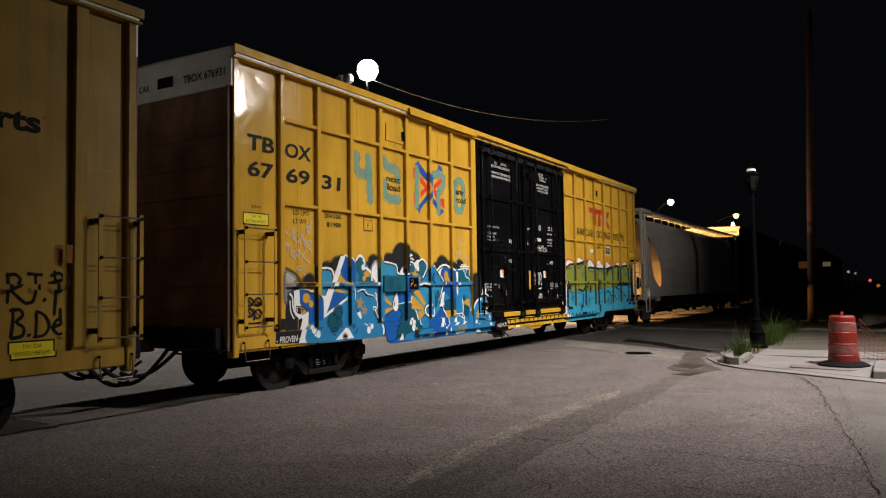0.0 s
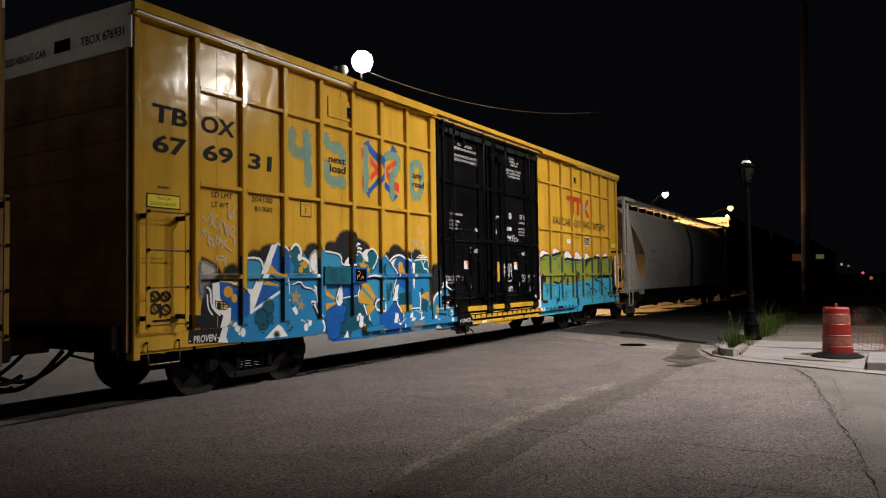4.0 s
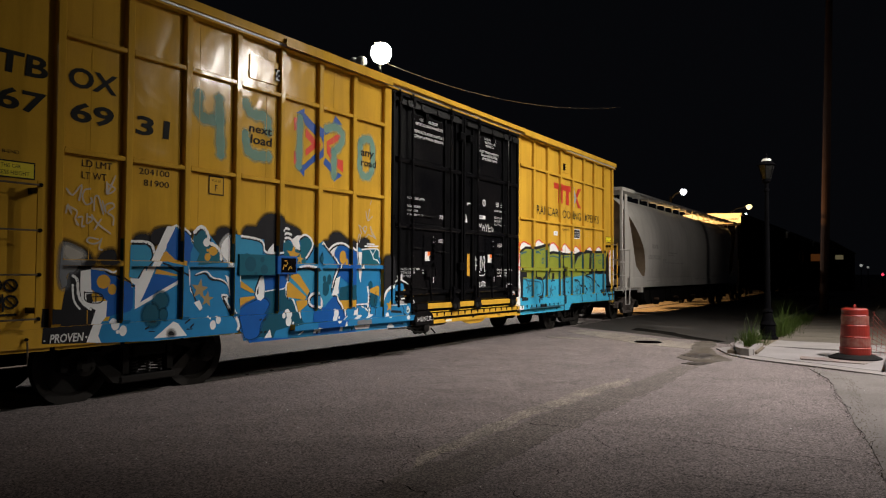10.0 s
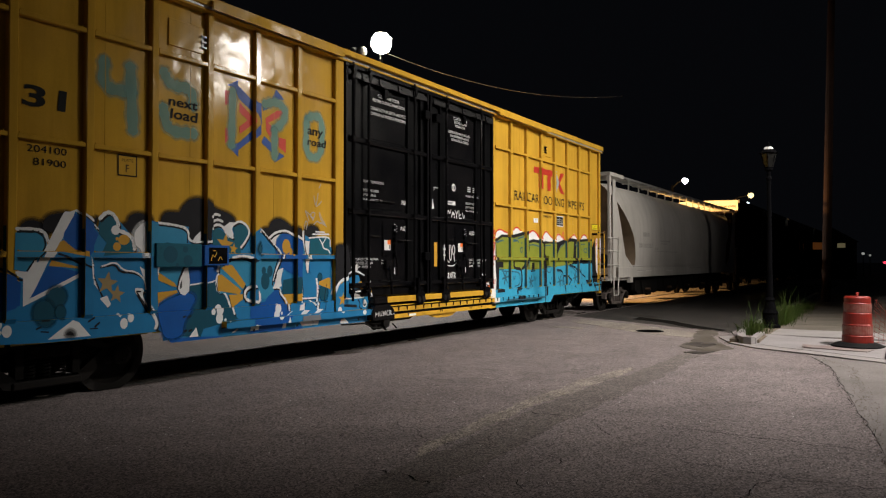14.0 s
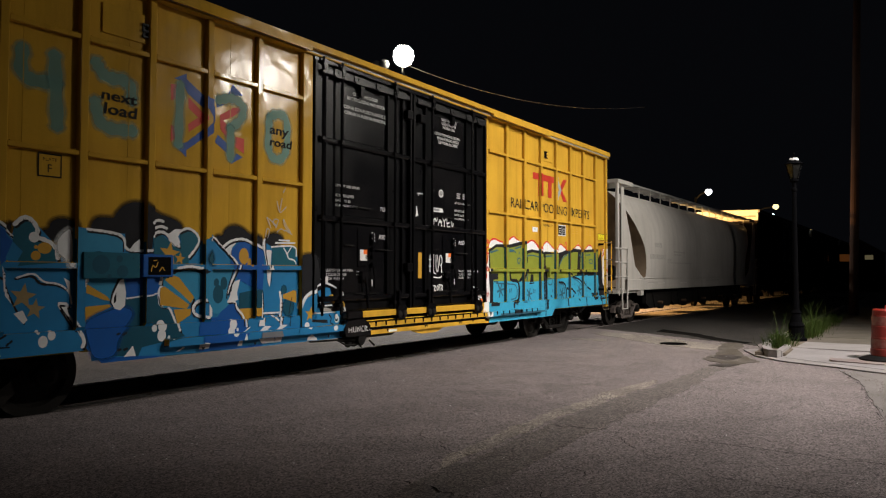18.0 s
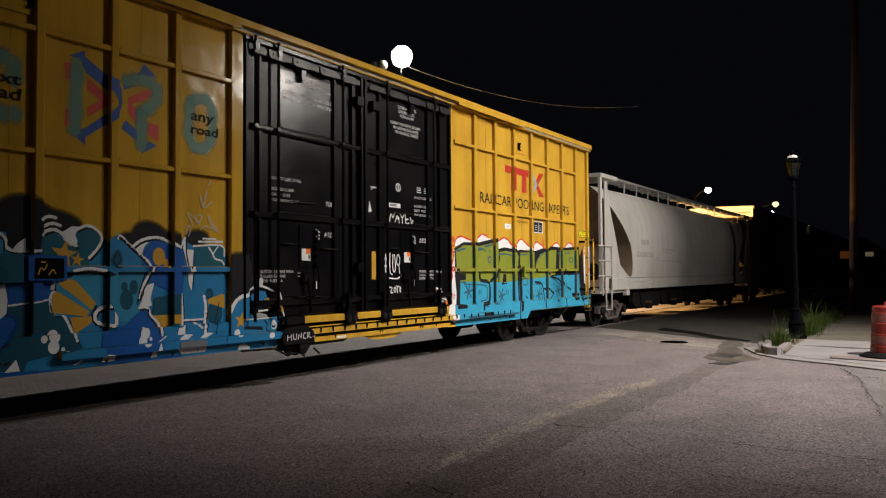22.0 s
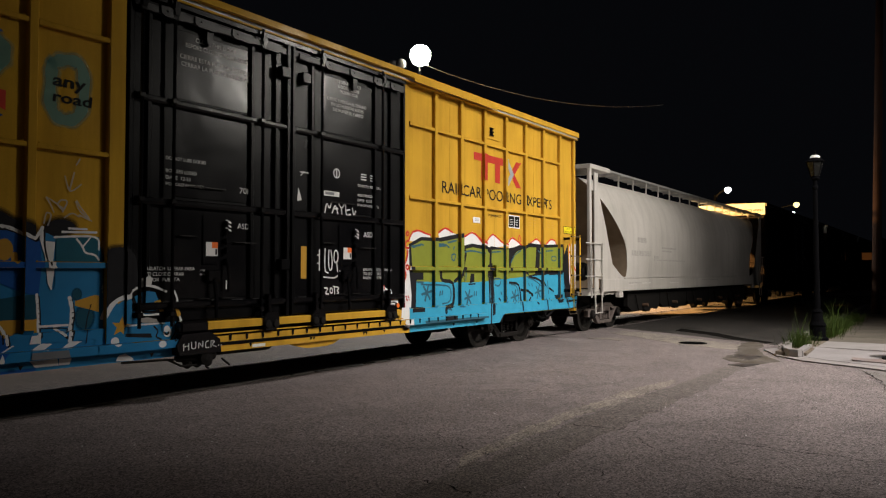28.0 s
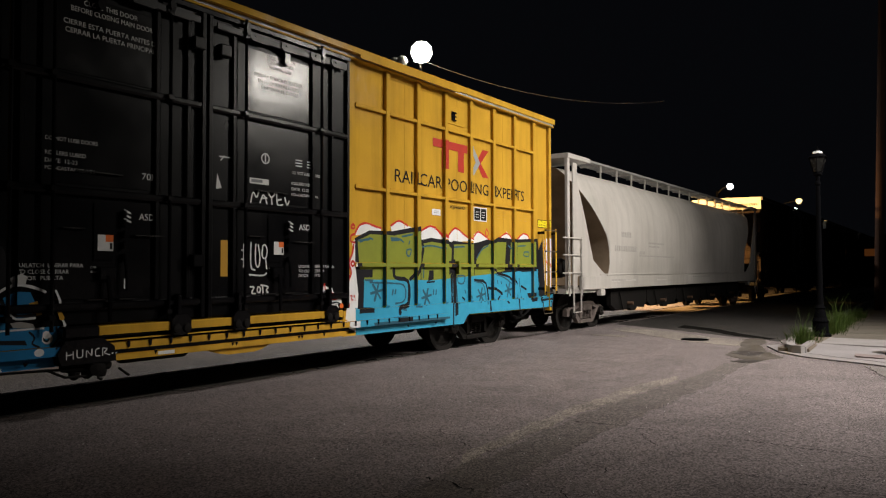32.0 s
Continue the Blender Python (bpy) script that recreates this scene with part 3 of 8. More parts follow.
def coupler(car, x, way):
    bm = bmesh.new()
    y = WIDE / 2
    box(bm, min(x, x + way * 0.55), max(x, x + way * 0.55), y - 0.09, y + 0.09, 0.72, 0.92, 0.02)
    box(bm, min(x + way * 0.5, x + way * 0.78), max(x + way * 0.5, x + way * 0.78), y - 0.16, y + 0.13, 0.66, 0.98, 0.05)
    part("coupler", bm, RUSTY, car, "rusty knuckle coupler")
    bm = bmesh.new()
    pts = [(x + way * t * 0.75, y - 0.35 + 0.05 * t, 0.75 - 0.42 * math.sin(math.pi * t * 0.62)) for t in [k / 8 for k in range(9)]]
    pipe(bm, pts, 0.03, 8)
    part("air_hose", bm, RUBBER, car, "hanging black air brake hose")
    for dy, dz in ((-0.6, 0.34), (0.35, 0.4)):
        pts = [(x + way * t * 0.8, y + dy + 0.2 * t, 0.78 - dz * math.sin(math.pi * t * 0.7)) for t in [k / 8 for k in range(9)]]
        part("air_hose", pipe(bmesh.new(), pts, 0.028, 8), RUBBER, car, "hanging black air brake hose")
    bm = bmesh.new()
    pipe(bm, [(x, y - 0.5, 0.8), (x + way * 0.12, y - 0.7, 0.72), (x + way * 0.12, y - 1.25, 0.66), (x + way * 0.05, y - 1.5, 0.75)], 0.017)
    part("uncoupling_lever", bm, STEEL_DARK, car)


def grab(car, pts, r=0.014, material=None):
    return part("grab_iron", pipe(bmesh.new(), pts, r), material or STEEL_DARK, car)


def sheet(bm, x0, x1, z0, z1, y):
    """A side sheet with a folded-back edge."""
    return box(bm, x0, x1, y, y + 0.006, z0, z1)


RIBS_LEFT = [0.77 + 0.8405 * k for k in range(7)]
RIBS_RIGHT = [12.887 + 0.845 * k for k in range(7)]
RIB_W, RIB_Y = 0.10, 0.0        # width and front of the hat-section ribs
GIRTS = [(1.63, 1.69), (2.855, 2.905), (4.125, 4.18)]
GIRT_Y = 0.006
EAVE_LOW, EAVE = 4.86, 5.0
PANEL_Y = 0.07
LONG = 18.82
NEAR = -0.15             # the end towards the leading car


def boxcar(name, label, paint, doors_colour, ends=None, plain=False):
    ends = ends or RUST_END
    car = thing(name, label, "freight car", "cars of the train")
    # body: floor, far side, ends, roof
    part("floor", B(NEAR + 0.05, LONG - 0.05, 0.1, WIDE - 0.1, 0.95, 1.1), STEEL_DARK, car)
    part("far_side", B(NEAR, LONG, WIDE - 0.12, WIDE, 0.7, EAVE_LOW), paint, car)
    bm = bmesh.new()
    prism(bm, [(-0.05, EAVE_LOW), (-0.05, EAVE), (0.2, EAVE + 0.01), (WIDE / 2, EAVE + 0.04), (WIDE - 0.2, EAVE + 0.01), (WIDE + 0.05, EAVE), (WIDE + 0.05, EAVE_LOW)], NEAR, LONG, "x")
    for k in range(14):
        box(bm, 0.6 + k * 1.32, 0.68 + k * 1.32, 0.7, WIDE - 0.7, EAVE - 0.02, EAVE + 0.06)
    part("roof", bm, GALV, car, "galvanised roof with cross seams")
    rail = bmesh.new()
    box(rail, NEAR - 0.05, LONG + 0.05, -0.075, -0.052, EAVE_LOW + 0.03, EAVE + 0.012, 0.006)
    box(rail, NEAR - 0.04, LONG + 0.04, -0.052, PANEL_Y, EAVE_LOW - 0.03, EAVE_LOW - 0.004, 0.004)
    part("roof_rail", rail, paint, car)
    # far and near ends with corrugations
    for x, way in ((NEAR, -1), (LONG, 1)):
        bm = bmesh.new()
        box(bm, min(x, x - way * 0.06), max(x, x - way * 0.06), 0.03, WIDE - 0.03, 0.75, EAVE_LOW)
        part("end_sheet", bm, ends, car)
        for k in range(8):
            z = 1.02 + 0.42 * k
            bm = bmesh.new()
            prism(bm, [(x, z - 0.20), (x + way * 0.022, z - 0.185), (x + way * 0.050, z - 0.07), (x + way * 0.053, z + 0.0), (x + way * 0.036, z + 0.10), (x + way * 0.012, z + 0.19), (x, z + 0.20)], 0.10, WIDE - 0.10)
            part("end_corrugation", bm, ends, car)
        for y in (0.06, WIDE - 0.10):
            part("end_flange", B(min(x, x + way * 0.056), max(x, x + way * 0.056), y, y + 0.04, 0.76, 4.44), ends, car)
        part("end_band", B(min(x, x + way * 0.03), max(x, x + way * 0.03), 0.02, WIDE - 0.02, 4.44, EAVE - 0.005), WHITE, car, "white band across the top of the end")
        part("end_sill", B(min(x, x + way * 0.2), max(x, x + way * 0.2), 0.15, WIDE - 0.15, 0.78, 1.08, bev=0.02), STEEL_DARK, car)
        coupler(car, x + way * 0.1, way)
    # near side: sheets, ribs, girts
    for ribs, lo, hi in ((RIBS_LEFT, NEAR + 0.1, 6.70), (RIBS_RIGHT, 12.15, LONG - 0.1)):
        lap = 0.02 if not plain else RIB_W / 2 - 0.002
        edges = [lo] + [x for r in ribs for x in (r, r + RIB_W)] + [hi]
        for k in range(0, len(edges), 2):
            a, b = edges[k], edges[k + 1]
            part("side_panel", sheet(bmesh.new(), a - lap, b + lap, 0.72, EAVE_LOW, PANEL_Y), paint, car)
            corner = a < 0.0 or b > LONG - 0.2
            if not corner and not plain:
                for z0, z1 in GIRTS:
                    bm = bmesh.new()
                    prism(bm, [(PANEL_Y + 0.01, z0 - 0.004), (GIRT_Y + 0.006, z0 - 0.002), (GIRT_Y, z0 + 0.006), (GIRT_Y, z1 - 0.008), (GIRT_Y + 0.01, z1), (PANEL_Y + 0.01, z1 + 0.012)], a + 0.003, b - 0.003, "x")
                    for x in (a + 0.035, b - 0.035):
                        rod(bm, (x, GIRT_Y + 0.03, z1 - 0.01), (x, GIRT_Y + 0.03, z1 + 0.016), 0.009, 6)
                    part("girt", bm, paint, car)
        rib = None
        for r in ribs if not plain else [18.04] if lo > 9 else []:
            wide = RIB_W if not plain else 0.16
            if rib is None:
                bm = bmesh.new()
                prism(bm, [(0, PANEL_Y + 0.02), (0, RIB_Y + 0.01), (0.01, RIB_Y), (wide - 0.01, RIB_Y), (wide, RIB_Y + 0.01), (wide, PANEL_Y + 0.02)], 1.0, EAVE_LOW - 0.03, "z")
                prism(bm, [(PANEL_Y + 0.02, 1.0), (RIB_Y + 0.004, 1.0), (PANEL_Y + 0.02, 0.88)], 0.0, wide, "x")
                rib = part("rib", bm, paint, car)
                rib.location.x = r
            else:
                again(rib, r - ribs[0])
    if not plain:
        for x in (1.21, 2.72, 3.91, 5.39, 13.45, 15.05, 16.75):
            part("sheet_seam", B(x - 0.004, x + 0.004, PANEL_Y - 0.003, PANEL_Y + 0.002, 0.98, EAVE_LOW - 0.03), paint, car)
    part("corner_post", B(NEAR, NEAR + 0.10, RIB_Y, 0.14, 0.66, EAVE_LOW, bev=0.012), paint, car)
    part("corner_post", B(LONG - 0.11, LONG, RIB_Y, 0.14, 0.66, EAVE_LOW, bev=0.012), paint, car)
    part("door_post", B(6.68, 6.885, RIB_Y, 0.14, 0.80, EAVE_LOW - 0.03, bev=0.012), paint, car)
    part("door_post", B(11.99, 12.16, 0.03, 0.14, 0.595, EAVE_LOW - 0.03, bev=0.012), paint, car)
    # fishbelly side sill, cut back behind the door tracks
    bm = bmesh.new()
    prism(bm, [(NEAR + 0.1, 0.76), (3.42, 0.76), (3.52, 0.70), (3.6, 0.59), (7.7, 0.59), (7.7, 0.96), (NEAR + 0.1, 0.96)], 0.03, 0.052)
    part("side_sill", bm, paint, car)
    bm = bmesh.new()
    prism(bm, [(11.9, 0.57), (15.2, 0.57), (15.28, 0.68), (15.4, 0.74), (LONG - 0.12, 0.74), (LONG - 0.12, 0.96), (11.9, 0.96)], 0.03, 0.052)
    part("side_sill", bm, paint, car)
    part("sill_web", B(7.3, 11.9, 0.10, 0.12, 0.60, 1.0), BLACK, car)
    part("lower_rail", prism(bmesh.new(), [(0.11, 0.66), (0.0, 0.66), (-0.03, 0.645), (-0.03, 0.59), (0.11, 0.59)], 7.7, 11.9, "x"), paint, car)
    part("slot_strip", B(4.4, 14.6, 0.027, 0.10, 0.657, 0.712), BLACK, car, "dark slotted strip under the door track")
    for x in (8.65, 9.75, 9.81, 10.9, 10.96, 11.4, 4.9, 5.75, 7.2, 13.4, 14.2):
        part("drain_notch", prism(bmesh.new(), [(x, 0.66), (x + 0.05, 0.66), (x + 0.02, 0.615)], -0.034, -0.028), BLACK, car)
    part("jacking_pad", prism(bmesh.new(), [(9.4, 0.592), (9.6, 0.53), (9.75, 0.505), (10.15, 0.505), (10.3, 0.53), (10.45, 0.592)], 0.02, 0.05), paint, car)
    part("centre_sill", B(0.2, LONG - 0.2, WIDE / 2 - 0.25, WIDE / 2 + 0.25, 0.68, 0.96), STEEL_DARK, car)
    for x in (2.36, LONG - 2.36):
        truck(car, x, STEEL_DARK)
    # ladders at both ends of the side
    for x0, x1 in ((-0.03, 0.55), (LONG - 0.53, LONG + 0.0)):
        for x in (x0, x1):
            part("ladder_stile", B(x - 0.028, x + 0.028, -0.112, -0.098, 1.03, 2.50, bev=0.003), paint, car)
            for z in (1.16, 2.40):
                part("ladder_bracket", B(x - 0.03, x + 0.03, -0.10, PANEL_Y, z - 0.03, z + 0.03), BLACK, car, "black stand-off bracket")
        for z in (1.075, 1.53, 1.985, 2.455):
            grab(car, [(x0 - 0.02, -0.12, z), (x1 + 0.02, -0.12, z)], 0.010, RUNG)
            for x in (x0, x1):
                part("rung_bolt", lathe(bmesh.new(), [(0.02, -0.135), (0.022, -0.125), (0.022, -0.108)], 8, "y", (x, 0, z)), BLACK, car)
        part("stirrup_step", pipe(bmesh.new(), [(x0 + 0.06, -0.02, 0.84), (x0 + 0.06, -0.03, 0.70), (x0 + 0.07, -0.04, 0.60), (x1 - 0.06, -0.04, 0.60), (x1 - 0.05, -0.03, 0.70), (x1 - 0.05, -0.02, 0.84)], 0.010), RUNG, car, "bent steel stirrup step")
        for x in (x0 + 0.06, x1 - 0.05):
            part("step_bolt", lathe(bmesh.new(), [(0.016, 0.012), (0.018, 0.02), (0.018, 0.04)], 8, "y", (x, -0.03, 0.86)), BLACK, car)
    # doors
    part("door_recess", B(6.885, 11.99, 0.09, 0.14, 0.96, EAVE_LOW - 0.03), doors_colour, car)
    for a, b, bars in ((6.90, 9.33, (7.03, 7.453, 8.81)), (9.37, 11.97, (9.932, 11.319))):
        left = a < 8
        door = part("plug_door", B(a, b, 0.02, 0.088, 1.0, 4.76, bev=0.01), DOOR_BLACK, car, "black plug door with locking bars")
        for z in (1.20, 2.42, 3.61):
            part("door_rib", prism(bmesh.new(), [(0.02, z - 0.055), (-0.03, z - 0.045), (-0.045, z - 0.02), (-0.045, z + 0.02), (-0.03, z + 0.035), (0.02, z + 0.045)], a + 0.06, b - 0.06, "x"), doors_colour, door)
        for x in (7.16, 8.68, 9.10) if left else (9.79, 11.20, 11.60):
            part("door_stiffener", B(x - 0.028, x + 0.028, -0.03, 0.02, 1.24, 4.66, bev=0.008), DOOR_BLACK, door)
        for z0, z1 in ((1.27, 2.35), (2.49, 3.54), (3.68, 4.52)):
            x0, x1 = (7.52, 8.62) if left else (10.02, 11.14)
            part("pressed_panel", B(x0, x1, 0.012, 0.022, z0, z1, bev=0.005), doors_colour, door)
        part("door_hanger_rail", B(a + 0.1, b - 0.1, -0.075, -0.05, 4.60, 4.69, bev=0.008), GREYED, door)
        for x in (7.25, 7.72, 8.28, 8.76) if left else (9.98, 10.52, 11.08, 11.5):
            part("hanger_plate", prism(bmesh.new(), [(x, 4.62), (x + 0.05, 4.585), (x + 0.30, 4.585), (x + 0.34, 4.62), (x + 0.34, 4.70), (x, 4.70)], -0.095, -0.072), GREYED, door, "scuffed grey hanger plate")
            part("hanger_bolt", lathe(bmesh.new(), [(0.012, -0.108), (0.016, -0.105), (0.016, -0.09)], 6, "y", (x + 0.09, 0, 4.655)), GREYED, door)
        x = 7.92 if left else 10.62
        part("door_stop", prism(bmesh.new(), [(x, 4.60), (x, 4.44), (x + 0.04, 4.40), (x + 0.09, 4.44), (x + 0.09, 4.60)], -0.06, 0.02), doors_colour, door)
        for x in (a + 0.03, b - 0.03):
            part("door_edge", B(x - 0.03, x + 0.03, -0.055 if (x > 9 and left) or (x < 9.5 and not left) else -0.03, 0.02, 1.0, 4.76, bev=0.006), DOOR_BLACK, door)
        # latch gear at waist height
        lx = 8.27 if left else 10.72
        part("latch_panel", B(lx - 0.34, lx - 0.12, -0.004, 0.012, 1.69, 2.30, bev=0.004), doors_colour, door, "worn latch cover plate")
        for z in (1.72, 1.86, 1.98, 2.10, 2.20):
            part("latch_link", B(lx - 0.022, lx + 0.022, -0.05, 0.0, z - 0.045, z + 0.045, bev=0.012), doors_colour, door)
        part("latch_lever", pipe(bmesh.new(), [(lx, -0.045, 1.72), (lx + 0.012, -0.06, 1.55), (lx + 0.014, -0.06, 1.34)], 0.016), doors_colour, door)
        part("crank_arm", pipe(bmesh.new(), [(lx - 0.2, -0.05, 1.52), (lx - 0.19, -0.075, 1.3), (lx - 0.2, -0.10, 1.02)], 0.024), doors_colour, door)
        part("crank_box", B(lx - 0.30, lx - 0.10, -0.06, 0.02, 1.47, 1.62, bev=0.015), doors_colour, door)
        # ledges in brighter steel that stand in for highlight lines on the door
        for x0, x1, z in ((lx - 0.42, lx - 0.18, 1.262), (lx - 0.06, lx + 0.13, 1.262), (lx - 0.69, lx - 0.45, 2.025), (lx + 0.13, lx + 0.5, 1.972), (lx - 0.55, lx - 0.02, 2.635)):
            part("door_step", B(x0, x1, -0.035, 0.02, z - 0.008, z + 0.008, bev=0.003), STEP_EDGE, door, "thin ledge with worn bright edge")
        for z in (4.27, 1.62) if left else (4.27,):
            x0 = 9.11 if left else 9.50
            part("lock_block", B(x0, x0 + 0.17, -0.12, 0.0, z, z + 0.15, bev=0.012), DOOR_BLACK, door)
        for x in bars:
            part("locking_bar", rod(bmesh.new(), (x, -0.075, 0.95), (x, -0.075, 4.84), 0.021, 8), doors_colour, door)
            guide = None
            for z in (1.1, 2.42, 3.61, 4.62):
                if guide is None:
                    guide = part("bar_guide", B(-0.036, 0.036, -0.10, 0.03, -0.03, 0.03, bev=0.006), doors_colour, door)
                    guide.location = (x, 0, z)
                else:
                    again(guide, 0, 0, z - 1.1)
            part("bar_cam", prism(bmesh.new(), [(x - 0.035, 4.70), (x - 0.02, 4.63), (x + 0.03, 4.63), (x + 0.045, 4.70), (x + 0.03, 4.80), (x - 0.02, 4.80)], -0.115, -0.06), doors_colour, door)
    part("door_header", B(6.89, 11.985, -0.03, 0.085, 4.77, EAVE_LOW - 0.03), doors_colour, car)
    part("door_track", prism(bmesh.new(), [(0.10, 0.985), (-0.09, 0.985), (-0.10, 0.97), (-0.10, 0.885), (-0.08, 0.885), (-0.08, 0.95), (0.10, 0.95)], 7.95, 11.75, "x"), paint, car)
    part("track_ledge", B(7.95, 11.9, -0.05, 0.03, 0.815, 0.83), paint, car)
    for x in (8.95, 9.84, 11.5):
        bm = bmesh.new()
        prism(bm, [(x - 0.13, 1.0), (x - 0.08, 1.06), (x + 0.08, 1.06), (x + 0.13, 1.0), (x + 0.13, 0.86), (x + 0.07, 0.82), (x - 0.09, 0.82), (x - 0.13, 0.86)], -0.13, -0.03)
        part("door_roller", bm, doors_colour, car)
        for dx in (-0.07, 0.07):
            part("roller_wheel", lathe(bmesh.new(), [(0.02, -0.155), (0.05, -0.15), (0.06, -0.13), (0.02, -0.13)], 12, "y", (x + dx, 0, 0.90)), STEEL_DARK, car)
        part("roller_arm", B(x - 0.03, x + 0.03, -0.09, 0.0, 1.04, 1.3, bev=0.01), doors_colour, car)
    part("lower_door_track", prism(bmesh.new(), [(0.06, 0.79), (-0.07, 0.79), (-0.07, 0.715), (-0.05, 0.71), (-0.05, 0.74), (0.06, 0.74)], 4.4, 14.6, "x"), paint, car)
    clip = None
    for k in range(25):
        if clip is None:
            clip = part("track_clip", prism(bmesh.new(), [(0.0, 0.80), (0.035, 0.80), (0.03, 0.735), (0.012, 0.725)], -0.086, -0.071), BLACK, car)
            clip.location.x = 7.75
        else:
            again(clip, 0.268 * k)
    for a, b, low in ((4.1, 6.74, 4.84), (6.74, 12.1, 4.895), (12.1, 14.85, 4.84)):
        part("upper_door_track", prism(bmesh.new(), [(-0.05, 4.97), (-0.13, 4.95), (-0.13, low), (-0.115, low), (-0.115, 4.92), (-0.05, 4.92)], a, b, "x"), paint, car)
    return car


# brighter than the door, so that its ledges show as highlights
STEP_EDGE = mat("highlight_steel_edge", (0.05, 0.048, 0.046), 0.22, 0.5, second=(0.01, 0.01, 0.01), scale=7, amount=0.8, grain=50, bump=0.1)
RUNG = mat("worn_rung_steel", (0.16, 0.13, 0.09), 0.4, 0.3, second=(0.05, 0.035, 0.02), scale=9, amount=0.9, grain=30, bump=0.1)
GREYED = mat("scuffed_grey_steel", (0.014, 0.014, 0.014), 0.34, 0.0, spec=0.2, second=(0.006, 0.006, 0.006), scale=6, grain=50, bump=0.1)
# wheel steel with the underframe's shade put into its colour
WHEEL = mat("worn_shaded_wheel_steel", (0.008, 0.007, 0.006), 0.7, 0.0, spec=0.2, second=(0.015, 0.012, 0.009), scale=5, grain=50, bump=0.15)
GALV = mat("galvanised_steel", (0.40, 0.40, 0.39), 0.5, 0.5, second=(0.26, 0.25, 0.23), scale=3, grain=30, bump=0.1)
RUST_END = mat("rust_brown_paint", (0.24, 0.13, 0.06), 0.7, second=(0.10, 0.05, 0.03), scale=1.5, amount=0.9, grain=50, bump=0.15, streak=0.4)

main_car = boxcar("boxcar", "tall yellow boxcar with black plug doors and graffiti", YELLOW, BLACK)
TRAIN.append((main_car, 0.0))
lead_car = boxcar("boxcar", "faded yellow boxcar coupled ahead, with black scrawled graffiti", YELLOW_OLD, BLACK, plain=True)
TRAIN.append((lead_car, -1.70 - LONG))

# covered hopper
STENCIL_OLD = mat("faded_stencil_paint", (0.31, 0.295, 0.27), 0.6, second=(0.40, 0.38, 0.35), scale=5, amount=1.0, grain=40, bump=0.02)
HOP = 20.0
BROWN_END = mat("rust_stained_slope_paint", (0.28, 0.215, 0.145), 0.85, second=(0.18, 0.135, 0.09), scale=1.6, amount=0.9, grain=40, bump=0.15, spec=0.2)
EDGE = [(1.1, 2.36), (1.4, 2.46), (1.77, 2.54), (2.1, 2.50), (2.46, 2.36), (2.8, 1.98), (3.2, 1.50), (3.67, 0.93), (3.9, 0.50), (4.1, 0.36), (4.3, 0.36)]


def inset(z):
    """How far the body's side starts from the end of the car, at a height."""
    for (z0, d0), (z1, d1) in zip(EDGE, EDGE[1:]):
        if z <= z1:
            return d0 + (d1 - d0) * (z - z0) / (z1 - z0)
    return EDGE[-1][1]


